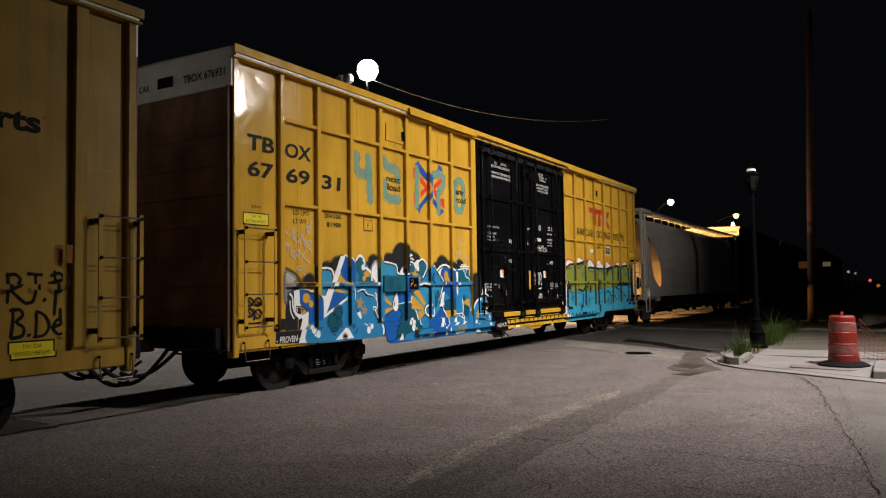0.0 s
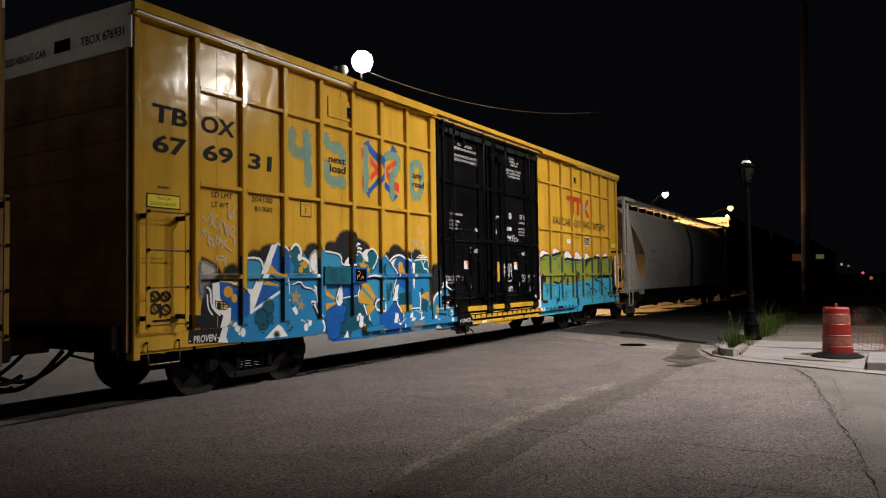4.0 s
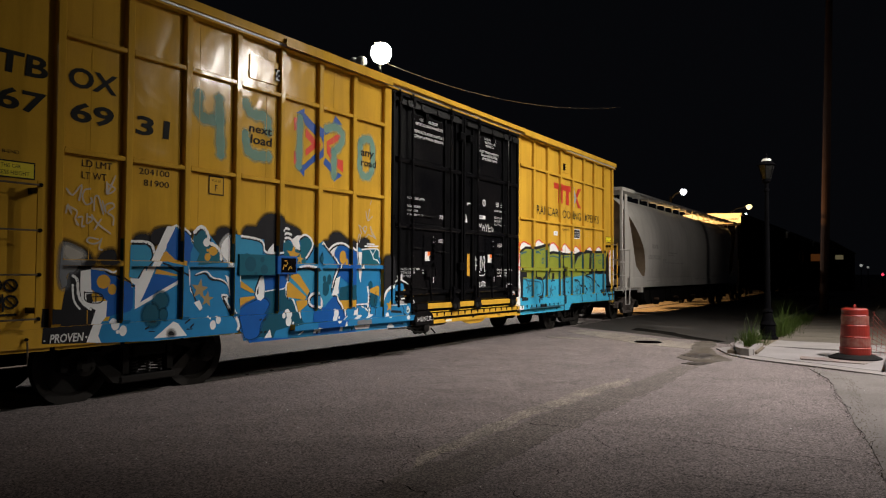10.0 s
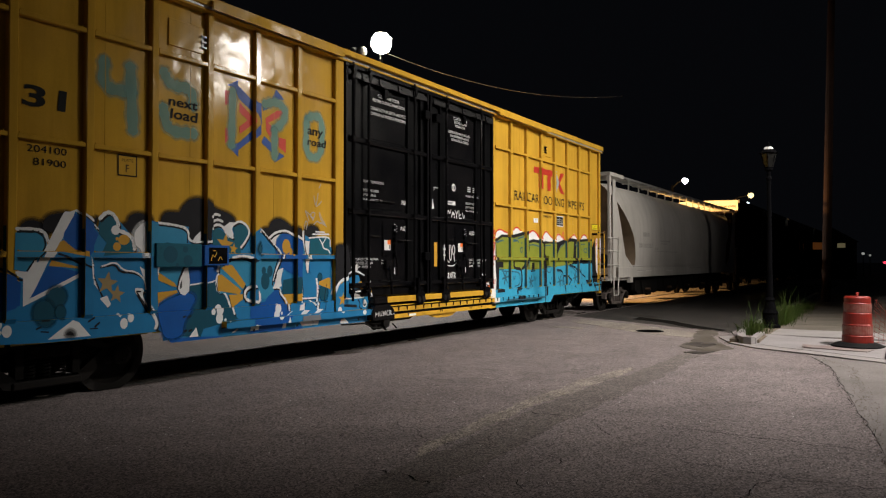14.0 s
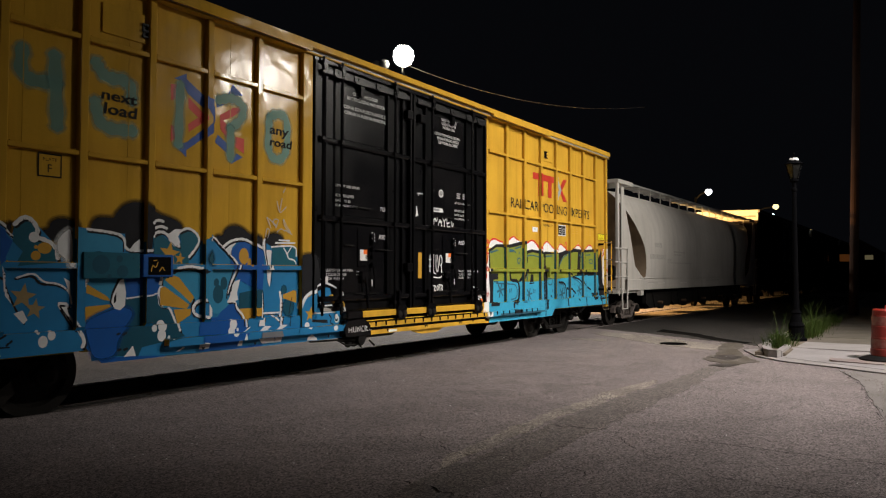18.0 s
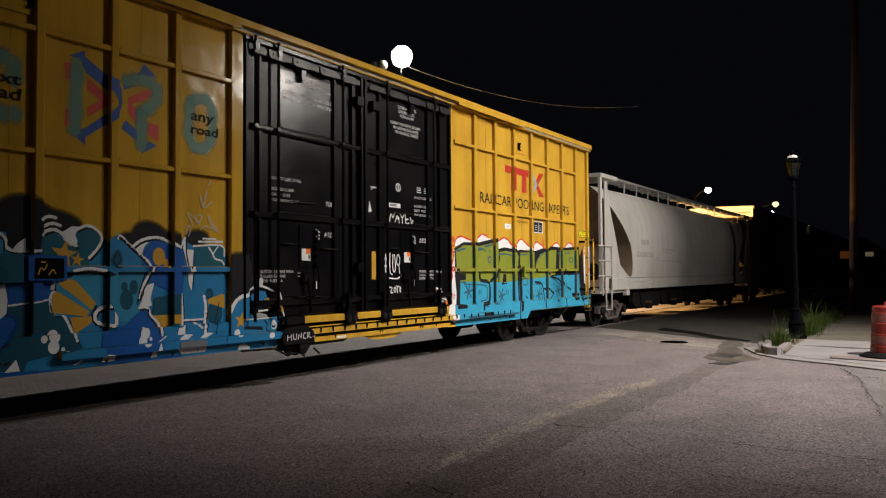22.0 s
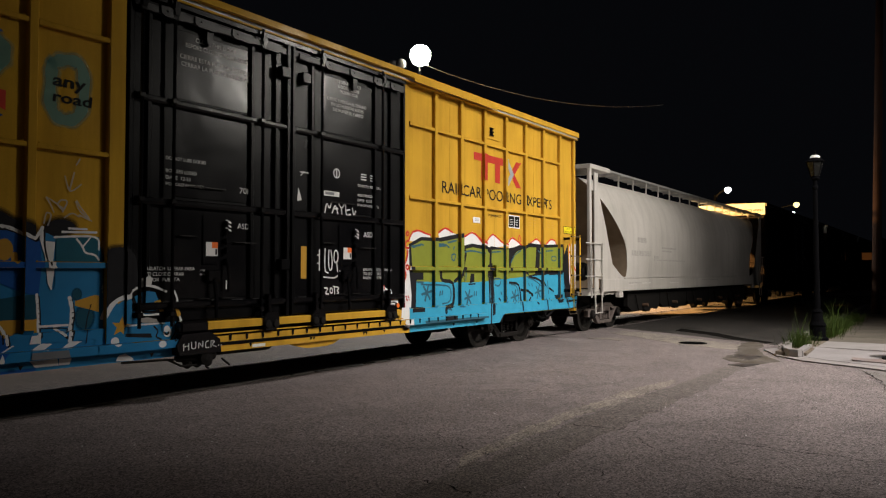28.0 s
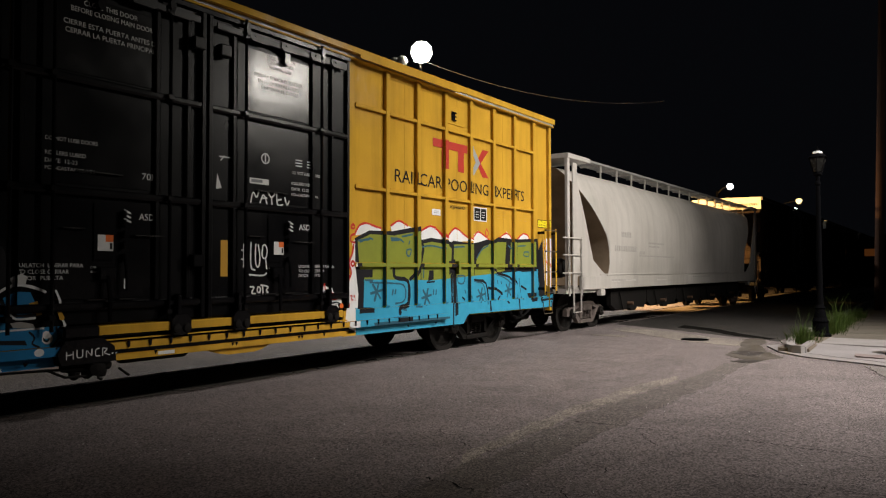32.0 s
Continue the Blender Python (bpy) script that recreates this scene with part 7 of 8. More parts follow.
mural.line("white", 0.028, [(6.95, 1.34), (7.03, 1.4), (7.14, 1.44), (7.28, 1.42), (7.43, 1.36)])
mural.line("black", 0.03, [(7.0, 1.27), (7.07, 1.19), (7.14, 1.12), (7.33, 1.13)])
mural.line("white", 0.022, [(7.0, 1.23), (7.07, 1.16), (7.14, 1.09), (7.33, 1.1)])
mural.fill("chalk", [(7.09, 1.06), (7.19, 1.07), (7.31, 1.04), (7.33, 1.0), (7.12, 1.01)])
mural.fill("oldwhite", [(7.08, 1.5), (7.17, 1.55), (7.25, 1.52), (7.23, 1.44), (7.11, 1.44)])
mural.line("white", 0.024, [(7.53, 1.37), (7.58, 1.26), (7.57, 1.2)])
mural.line("white", 0.024, [(7.57, 1.13), (7.63, 1.02), (7.64, 0.92)])
mural.line("gold", 0.05, [(7.56, 1.17), (7.6, 1.08)])
mural.line("white", 0.03, [(7.61, 0.99), (7.67, 0.91), (7.63, 0.79)])
mural.line("black", 0.02, [(7.55, 1.0), (7.58, 0.88), (7.5, 0.78)])
mural.line("white", 0.02, [(6.94, 0.985), (7.2, 0.99), (7.42, 0.99)])
mural.fill("black", [(6.92, 0.9), (7.24, 0.88), (7.26, 0.83), (6.92, 0.86)])
mural.dot("white", 7.46, 0.88, 0.055)
mural.dot("black", 7.45, 0.88, 0.035)
mural.dot("aqua", 7.45, 0.885, 0.018)
mural.line("black", 0.02, [(7.28, 0.96), (7.34, 0.9), (7.3, 0.84), (7.38, 0.8)])
mural.dot("white", 6.78, 0.82, 0.05)
mural.dot("white", 7.33, 0.755, 0.05, 0.04)
mural.fill("white", [(6.81, 0.60), (6.84, 0.66), (6.92, 0.675), (7.0, 0.63), (7.03, 0.59)])
mural.fill("white", [(7.59, 0.8), (7.66, 0.8), (7.62, 0.72), (7.56, 0.68)])
throw.fill("white", [(11.46, 1.36), (11.59, 1.31), (11.64, 1.21), (11.52, 1.16), (11.43, 1.24)])
throw.line("scarlet", 0.02, [(11.47, 1.38), (11.5, 1.27), (11.6, 1.24), (11.63, 1.14)])
throw.fill("white", [(11.52, 1.16), (11.83, 1.17), (11.85, 1.07), (11.58, 1.06)])
throw.line("scarlet", 0.02, [(11.55, 1.17), (11.7, 1.13), (11.84, 1.19)])
throw.line("black", 0.025, [(11.6, 1.08), (11.72, 1.1), (11.82, 1.07)])
throw.fill("white", [(11.55, 1.05), (11.76, 1.06), (11.78, 1.01), (11.58, 1.01)])
throw.dot("orange", 11.84, 1.04, 0.04)
mural.dot("white", 7.45, 0.92, 0.04)
# tags
for x, z, r in ((0.20, 1.42, 0.075), (0.36, 1.42, 0.07), (0.20, 1.27, 0.07), (0.36, 1.25, 0.075)):
    mural.curve("black", 0.022, [(x + r * math.cos(k * 0.9), z + 0.9 * r * math.sin(k * 0.9)) for k in range(8)])
    mural.curve("black", 0.018, [(x - 0.6 * r, z + 0.5 * r), (x + 0.5 * r, z - 0.5 * r)])
mural.line("black", 0.022, [(0.18, 1.12), (0.42, 1.12)])
mural.line("black", 0.022, [(0.28, 1.33), (0.29, 1.16)])
# sprayed letters and crest
mural.line("chalk", 0.02, [(0.93, 2.47), (1.0, 2.38), (1.12, 2.56), (1.08, 2.35)])
mural.line("chalk", 0.02, [(1.21, 2.49), (1.14, 2.48), (1.11, 2.39), (1.16, 2.3), (1.24, 2.34), (1.22, 2.39)])
mural.line("chalk", 0.02, [(1.26, 2.25), (1.26, 2.41), (1.31, 2.43), (1.36, 2.28), (1.38, 2.19), (1.31, 2.42)])
mural.line("chalk", 0.02, [(1.36, 2.37), (1.41, 2.21), (1.39, 2.33), (1.49, 2.36), (1.52, 2.31), (1.41, 2.24), (1.51, 2.2), (1.5, 2.1)])
mural.line("chalk", 0.02, [(0.93, 2.2), (0.95, 2.32), (1.01, 2.17), (0.95, 2.28)])
mural.line("chalk", 0.02, [(0.98, 2.27), (1.07, 2.23), (1.03, 2.14), (1.09, 2.07), (1.05, 2.09)])
mural.line("chalk", 0.02, [(1.07, 2.16), (1.13, 2.18), (1.11, 2.06), (1.15, 2.07)])
mural.line("chalk", 0.02, [(1.18, 2.21), (1.17, 2.08), (1.26, 2.16), (1.19, 2.18)])
mural.line("chalk", 0.02, [(1.23, 2.2), (1.32, 2.09), (1.47, 2.0)])
mural.line("chalk", 0.02, [(1.35, 2.16), (1.27, 2.04)])
mural.line("chalk", 0.02, [(1.32, 1.93), (1.2, 1.95), (1.17, 1.9), (1.26, 1.87), (1.34, 1.9), (1.37, 1.96), (1.32, 1.82), (1.37, 1.81)])
mural.line("chalk", 0.02, [(1.42, 2.54), (1.42, 2.44), (1.54, 2.52), (1.42, 2.57)])
mural.line("chalk", 0.02, [(1.42, 2.45), (1.52, 2.67)])
mural.line("chalk", 0.02, [(1.41, 2.59), (1.41, 2.46)])
mural.line("chalk", 0.016, [(6.39, 2.8), (6.35, 2.73)])
mural.line("chalk", 0.016, [(6.33, 2.65), (6.28, 2.45)])
mural.line("chalk", 0.016, [(6.23, 2.6), (6.28, 2.42), (6.41, 2.53)])
mural.line("chalk", 0.016, [(6.23, 2.25), (6.02, 2.38), (6.08, 2.3), (6.12, 2.21)])
mural.line("chalk", 0.016, [(6.22, 2.23), (6.15, 2.29), (6.19, 2.35), (6.27, 2.34), (6.21, 2.22)])
mural.line("chalk", 0.016, [(6.36, 2.35), (6.41, 2.27), (6.53, 2.14), (6.39, 2.24), (6.35, 2.34)])
mural.line("chalk", 0.016, [(6.02, 2.09), (6.04, 2.21), (6.1, 2.19), (6.06, 2.07)])
mural.line("chalk", 0.016, [(6.23, 2.16), (6.31, 2.22), (6.39, 2.18)])
mural.line("chalk", 0.016, [(6.39, 2.2), (6.53, 2.14)])
spray.mist("mint", 0.15, [(2.71, 3.9), (2.68, 3.56), (3.09, 3.59)])
spray.mist("mint", 0.15, [(3.04, 3.89), (3.08, 3.13)])
spray.mist("mint", 0.15, [(3.5, 3.93), (3.61, 3.77), (3.93, 3.81), (3.95, 3.57)])
spray.mist("mint", 0.15, [(3.5, 3.49), (3.56, 3.2), (3.98, 3.23)])
spray.fill("blue", [(4.52, 3.97), (4.7, 4.07), (4.7, 4.0), (5.01, 3.82), (5.09, 3.81), (5.14, 3.73), (5.15, 3.56), (5.1, 3.4), (4.98, 3.31), (4.71, 3.11), (4.71, 3.02), (4.53, 3.15), (4.71, 3.21), (4.98, 3.43), (5.06, 3.51), (5.07, 3.57), (5.01, 3.66), (4.72, 3.82), (4.63, 3.96)])
spray.fill("red", [(4.47, 3.89), (4.56, 3.9), (4.56, 3.73), (4.48, 3.69)])
spray.fill("red", [(4.48, 3.39), (4.55, 3.37), (4.55, 3.24), (4.48, 3.18)])
spray.fill("red", [(4.73, 3.78), (4.96, 3.62), (5.0, 3.55), (4.96, 3.5), (4.74, 3.34), (4.73, 3.44), (4.88, 3.55), (4.73, 3.64)])
spray.fill("blue", [(5.43, 4.09), (5.6, 3.97), (5.34, 3.93)])
spray.fill("blue", [(5.15, 3.84), (5.21, 3.78), (5.32, 3.81), (5.17, 3.73)])
spray.fill("red", [(5.22, 3.64), (5.44, 3.78), (5.59, 3.81), (5.61, 3.78), (5.42, 3.65), (5.27, 3.58), (5.34, 3.54), (5.34, 3.35), (5.23, 3.46)])
spray.fill("blue", [(5.15, 3.3), (5.19, 3.38), (5.34, 3.29), (5.34, 3.16), (5.15, 3.27)])
spray.fill("red", [(5.48, 3.4), (5.63, 3.39), (5.63, 3.19), (5.48, 3.26)])
spray.fill("blue", [(5.4, 3.02), (5.5, 3.18), (5.61, 3.14)])
spray.mist("mint", 0.13, [(4.61, 3.92), (4.59, 3.16)])
spray.mist("mint", 0.13, [(5.18, 3.83), (5.44, 3.92), (5.64, 3.83), (5.57, 3.62), (5.38, 3.5)])
spray.mist("mint", 0.13, [(5.4, 3.49), (5.4, 3.09)])
spray.mist("mint", 0.13, [(6.08, 3.77), (6.05, 3.19), (6.42, 3.2), (6.44, 3.83), (6.23, 3.85), (6.08, 3.77)])
# green and blue piece
throw.fill("white", [(12.08, 2.01), (12.21, 2.08), (12.26, 1.63), (12.28, 1.19), (12.3, 0.83), (12.17, 0.63), (11.93, 0.73), (11.97, 1.02), (11.97, 1.43), (12.08, 1.57), (11.99, 1.66), (12.12, 1.87)])
throw.fill("white", [(12.21, 2.12), (12.3, 2.29), (12.47, 2.33), (12.73, 2.26), (12.83, 2.25), (12.83, 2.18)])
throw.fill("white", [(13.07, 2.3), (13.3, 2.42), (13.54, 2.33), (13.76, 2.28), (13.17, 2.16), (13.1, 2.21)])
throw.fill("white", [(13.92, 2.26), (14.21, 2.38), (14.51, 2.25), (14.72, 2.15), (13.92, 2.09)])
throw.fill("white", [(14.66, 2.16), (14.98, 2.38), (15.27, 2.25), (15.55, 2.14), (14.69, 2.07)])
throw.fill("white", [(15.57, 1.89), (15.59, 2.24), (15.78, 2.34), (16.19, 2.18), (15.88, 2.1)])
throw.fill("white", [(16.55, 2.21), (16.9, 2.37), (17.2, 2.17)])
throw.fill("white", [(17.33, 2.23), (17.6, 2.36), (17.81, 2.32), (17.87, 2.23)])
throw.line("scarlet", 0.035, [(12.19, 2.14), (12.3, 2.29), (12.47, 2.33), (12.73, 2.27), (12.83, 2.26)])
throw.line("scarlet", 0.035, [(13.08, 2.31), (13.3, 2.42), (13.54, 2.33)])
throw.line("scarlet", 0.035, [(13.92, 2.26), (14.21, 2.38), (14.51, 2.26), (14.72, 2.15)])
throw.line("scarlet", 0.035, [(14.33, 2.35), (14.57, 2.19), (14.69, 2.16), (14.98, 2.39), (15.27, 2.25), (15.55, 2.15)])
throw.line("scarlet", 0.035, [(15.58, 2.18), (15.78, 2.35), (16.19, 2.18)])
throw.line("scarlet", 0.035, [(16.55, 2.21), (16.9, 2.37), (17.2, 2.17)])
throw.line("scarlet", 0.035, [(17.33, 2.23), (17.6, 2.37), (17.82, 2.33), (17.87, 2.23)])
throw.line("scarlet", 0.035, [(12.12, 1.97), (12.1, 1.84), (12.01, 1.69), (12.08, 1.54), (12.03, 1.46), (11.98, 1.34), (12.01, 1.19), (11.97, 1.02)])
throw.line("scarlet", 0.035, [(12.11, 2.29), (12.16, 2.25), (12.11, 2.21), (12.06, 2.24), (12.11, 2.29)])
throw.line("scarlet", 0.035, [(12.19, 2.14), (12.06, 2.12), (12.05, 2.01), (12.17, 2), (12.24, 2.08)])
throw.line("scarlet", 0.035, [(12.1, 1.72), (12.06, 1.68), (12.1, 1.63), (12.16, 1.68), (12.1, 1.72)])
throw.line("scarlet", 0.03, [(16.1, 2.39), (16.18, 2.3), (16.1, 2.22), (16.04, 2.31), (16.1, 2.39)])
throw.line("scarlet", 0.03, [(16.44, 2.35), (16.46, 2.23)])
throw.fill("black", [(12.15, 2.06), (12.54, 2.21), (13.12, 2.22), (13.87, 2.34), (13.92, 2.1), (14.21, 2.15), (14.69, 2.12), (14.94, 2.08), (14.78, 2.05), (14.91, 2.12), (15.57, 2.09), (15.81, 2.12), (16.1, 2.18), (16.32, 2.17), (16.55, 2.24), (17.26, 2.22), (18.26, 2.27), (18.3, 2.02), (18.49, 2.28), (18.57, 1.34), (18.9, 1.07), (18.84, 0.73), (16.3, 0.76), (15.39, 0.75), (15.28, 0.59), (14.32, 0.6), (14.68, 0.54), (12.25, 0.59), (12.3, 0.83), (12.28, 1.19), (12.21, 1.63)])
throw.fill("lime", [(12.26, 2.04), (12.56, 2.15), (13.17, 2.15), (13.82, 2.25), (13.97, 1.95), (13.81, 1.58), (13.81, 1.4), (12.35, 1.42), (12.3, 1.66)])
throw.fill("lime", [(13.98, 2.04), (14.24, 2.08), (14.76, 2.04), (14.89, 1.95), (14.88, 1.38), (13.85, 1.4), (14.02, 1.93)])
throw.fill("lime", [(14.39, 2.06), (14.75, 2.04), (14.78, 1.39), (14.38, 1.39)])
throw.fill("lime", [(14.92, 2.05), (15.54, 2.07), (15.63, 1.38), (14.86, 1.39)])
throw.fill("lime", [(15.64, 1.4), (15.68, 1.82), (15.88, 2.04), (16.25, 2.14), (16.87, 2.15), (16.81, 1.56)])
throw.fill("lime", [(17.06, 2.15), (17.2, 2.16), (17.21, 1.64), (17.01, 1.64)])
throw.fill("lime", [(17.29, 2.15), (18.17, 2.2), (18.2, 1.64), (17.32, 1.64)])
throw.fill("cyan", [(12.37, 1.43), (14.68, 1.39), (14.83, 0.58), (12.3, 0.63), (12.37, 0.94)])
throw.fill("cyan", [(14.32, 1.4), (18.25, 1.59), (18.33, 0.92), (18.85, 1.03), (18.82, 0.75), (16.3, 0.78), (15.39, 0.77), (15.25, 0.63), (14.32, 0.62)])
throw.fill("cyan", [(12.17, 0.571), (15.2, 0.571), (15.28, 0.68), (15.4, 0.742), (18.7, 0.742), (18.7, 0.99), (12.17, 0.99)])
throw.fill("black", [(12.3, 1.59), (12.62, 1.59), (12.62, 1.46), (12.42, 1.46), (12.4, 0.99), (12.62, 0.98), (12.62, 0.9), (12.26, 0.9)])
throw.line("black", 0.07, [(13.16, 1.59), (13.17, 1.44), (13.58, 1.42), (13.58, 0.98), (13.27, 0.95), (13.28, 0.85)])
throw.line("black", 0.06, [(13.91, 2.1), (14.01, 1.95), (13.75, 1.5), (13.6, 1.42)])
throw.fill("black", [(14.16, 1.57), (14.29, 1.57), (14.29, 1.41), (14.12, 1.38)])
throw.line("black", 0.03, [(14.09, 1.36), (14.32, 1.37)])
throw.asterisk("slate", 12.72, 1.23, 0.15)
throw.asterisk("slate", 14.07, 1.11, 0.15)
throw.asterisk("slate", 15.87, 1.08, 0.15)
throw.asterisk("slate", 16.95, 1.16, 0.15)
throw.line("slate", 0.035, [(13.14, 1.25), (13.12, 1.17)])
throw.line("slate", 0.035, [(13.21, 1.25), (13.19, 1.18)])
throw.line("slate", 0.035, [(14.29, 1.22), (14.28, 1.14)])
throw.line("slate", 0.035, [(14.37, 1.22), (14.36, 1.14)])
throw.line("slate", 0.035, [(16.65, 1.34), (16.67, 1.29)])
throw.line("slate", 0.035, [(12.28, 2.04), (12.54, 2.07)])
throw.line("slate", 0.035, [(13.1, 2.07), (13.3, 2.08)])
throw.line("slate", 0.035, [(13.38, 2.14), (13.67, 2.19)])
throw.line("slate", 0.035, [(12.44, 1.42), (12.62, 1.41)])
throw.line("slate", 0.03, [(13.51, 1.92), (13.65, 1.94), (13.59, 1.8), (13.51, 1.83), (13.51, 1.92)])
throw.line("slate", 0.03, [(13.59, 2.07), (13.57, 2.02)])
throw.line("slate", 0.03, [(17.64, 1.96), (17.85, 1.97), (17.85, 1.86), (17.59, 1.88), (17.64, 1.96)])
throw.line("slate", 0.03, [(15.06, 1.47), (15.33, 1.47), (15.26, 1.31), (15.06, 1.33), (15.06, 1.47)])
throw.fill("black", [(14.78, 1.74), (14.97, 1.78), (15.01, 1.56), (14.78, 1.49)])
throw.line("black", 0.07, [(14.91, 2.09), (14.89, 1.74)])
throw.line("black", 0.05, [(14.84, 1.49), (14.88, 0.97)])
throw.line("black", 0.05, [(15.63, 1.38), (16.09, 1.36), (16.19, 0.78)])
throw.line("black", 0.05, [(16.24, 1.6), (16.54, 1.5), (17.01, 1.44), (17.29, 1.23), (17.37, 0.74)])
throw.line("black", 0.08, [(15.65, 1.63), (15.71, 1.89), (15.95, 2.08), (16.4, 2.17)])
throw.line("black", 0.05, [(16.9, 2.17), (16.83, 1.58)])
throw.line("black", 0.05, [(17.24, 2.2), (17.27, 1.64)])
throw.fill("black", [(17.75, 1.07), (18.21, 1.09), (18.15, 0.89), (17.92, 0.88)])
throw.line("black", 0.06, [(16.16, 1.22), (16.53, 1.17), (16.69, 1.09)])
throw.line("black", 0.05, [(18.33, 0.92), (18.47, 1.02), (18.47, 1.36)])
throw.line("black", 0.05, [(18.33, 0.9), (18.84, 0.92)])
throw.line("black", 0.05, [(17.5, 1.23), (17.71, 1.16)])
throw.line("black", 0.04, [(14.89, 2.07), (14.86, 0.55)])
throw.fill("black", [(17.5, 1.64), (18.2, 1.64), (18.2, 1.55), (17.5, 1.53)])
throw.line("black", 0.04, [(15.22, 1.06), (15.29, 1.02)])
throw.line("black", 0.04, [(16.84, 0.93), (16.92, 0.89)])
throw.line("black", 0.04, [(16.53, 0.98), (16.61, 1.05)])
throw.line("black", 0.04, [(12.17, 1.97), (12.21, 1.63)])
throw.fill("slate", [(12.48, 0.75), (14.62, 0.74), (14.62, 0.67), (12.53, 0.68)])
for pts in ([(12.32, 2.02), (12.55, 2.09), (12.62, 2.07)], [(13.0, 2.10), (13.3, 2.11), (13.42, 2.05)], [(13.95, 1.98), (14.2, 2.02), (14.6, 1.97)], [(14.95, 2.0), (15.3, 2.02)], [(15.72, 1.80), (15.9, 1.98), (16.15, 2.06)], [(16.95, 2.08), (17.1, 2.02)], [(17.35, 2.08), (17.7, 2.1)],
            [(12.55, 1.38), (13.1, 1.36), (13.48, 1.34), (13.48, 1.04), (13.2, 1.02)], [(14.0, 1.62), (13.98, 1.44)], [(15.02, 1.28), (15.06, 0.95)], [(15.72, 1.34), (16.0, 1.32), (16.08, 0.9)], [(16.3, 1.5), (16.75, 1.44), (17.12, 1.28)], [(17.4, 1.4), (17.46, 1.1)], [(13.35, 0.92), (13.45, 0.9)], [(13.72, 0.95), (13.9, 0.94)]):
    throw.curve("slate", 0.03, pts)
for x, z in ((14.85, 1.16), (14.98, 1.05), (15.3, 1.2), (15.42, 1.1), (16.5, 1.36), (17.5, 1.0), (18.3, 1.3)):
    throw.line("slate", 0.03, [(x, z), (x + 0.03, z - 0.06)])
throw.fill("black", [(14.90, 1.55), (15.02, 1.55), (15.02, 0.75), (14.92, 0.72)])
throw.fill("black", [(13.1, 0.80), (13.5, 0.80), (13.5, 0.72), (13.1, 0.72)])
throw.line("scarlet", 0.02, [(12.05, 1.18), (12.09, 1.19), (12.07, 1.12), (12.11, 1.12)])
throw.line("scarlet", 0.02, [(12.13, 1.19), (12.14, 1.15), (12.18, 1.19), (12.16, 1.11)])
throw.fill("white", [(18.57, 2.28), (18.79, 2.29), (18.75, 1.16), (18.57, 1.34)])
throw.line("scarlet", 0.04, [(18.58, 2.28), (18.68, 2.16), (18.56, 2.07)])
throw.line("scarlet", 0.04, [(18.67, 1.77), (18.76, 1.64)])

mural.text("oldwhite", "PROVEN", 0.755, 0.80, 0.095, 0.375, 0.12, 0.02)
mural.dot("oldwhite", 0.70, 0.83, 0.012)
mural.dot("oldwhite", 1.17, 0.84, 0.012)
mural.done()
throw.done()
spray.done()

# sleeves of paint on the ribs within the graffiti, toned dark for their shaded sides
for ribs, top, coat in ((RIBS_LEFT[1:], 1.95, "deepteal"), (RIBS_RIGHT, 2.16, "slate")):
    for r in ribs:
        bm = bmesh.new()
        for x in (r - 0.003, r + RIB_W + 0.003):
            v = [bm.verts.new(p) for p in ((x, RIB_Y + 0.01, 1.0), (x, PANEL_Y - 0.002, 1.0), (x, PANEL_Y - 0.002, top), (x, RIB_Y + 0.01, top))]
            bm.faces.new(v)
        part("rib_shade_sleeve", bm, COAT[coat], main_car)

part("track_cover", B(7.56, 7.95, -0.112, 0.03, 0.865, 0.995, bev=0.02), BLACK, main_car, "black cover at the end of the door track")
# paint carried over the ledges of the sill and of the lower door track
for x0, x1, coat in ((1.3, 3.5, "sky"), (3.5, 5.1, "royal"), (5.1, 6.74, "sky"), (12.17, 18.6, "cyan")):
    part("ledge_overspray", B(x0, x1, 0.033, 0.0695, 0.9605, 0.9625), COAT[coat], main_car)
for x0, x1, coat in ((4.41, 5.2, "teal"), (5.2, 7.0, "sky"), (12.2, 14.59, "cyan")):
    part("ledge_overspray", B(x0, x1, -0.069, 0.028, 0.7905, 0.7925), COAT[coat], main_car)
for ribs, coat in ((RIBS_LEFT[1:], "sky"), (RIBS_RIGHT, "cyan")):
    for r in ribs:
        bm = bmesh.new()
        bm.faces.new([bm.verts.new(p) for p in ((r, RIB_Y - 0.003, 0.998), (r + RIB_W, RIB_Y - 0.003, 0.998), (r + RIB_W, 0.062, 0.90), (r, 0.062, 0.90))])
        part("rib_foot_overspray", bm, COAT[coat], main_car)

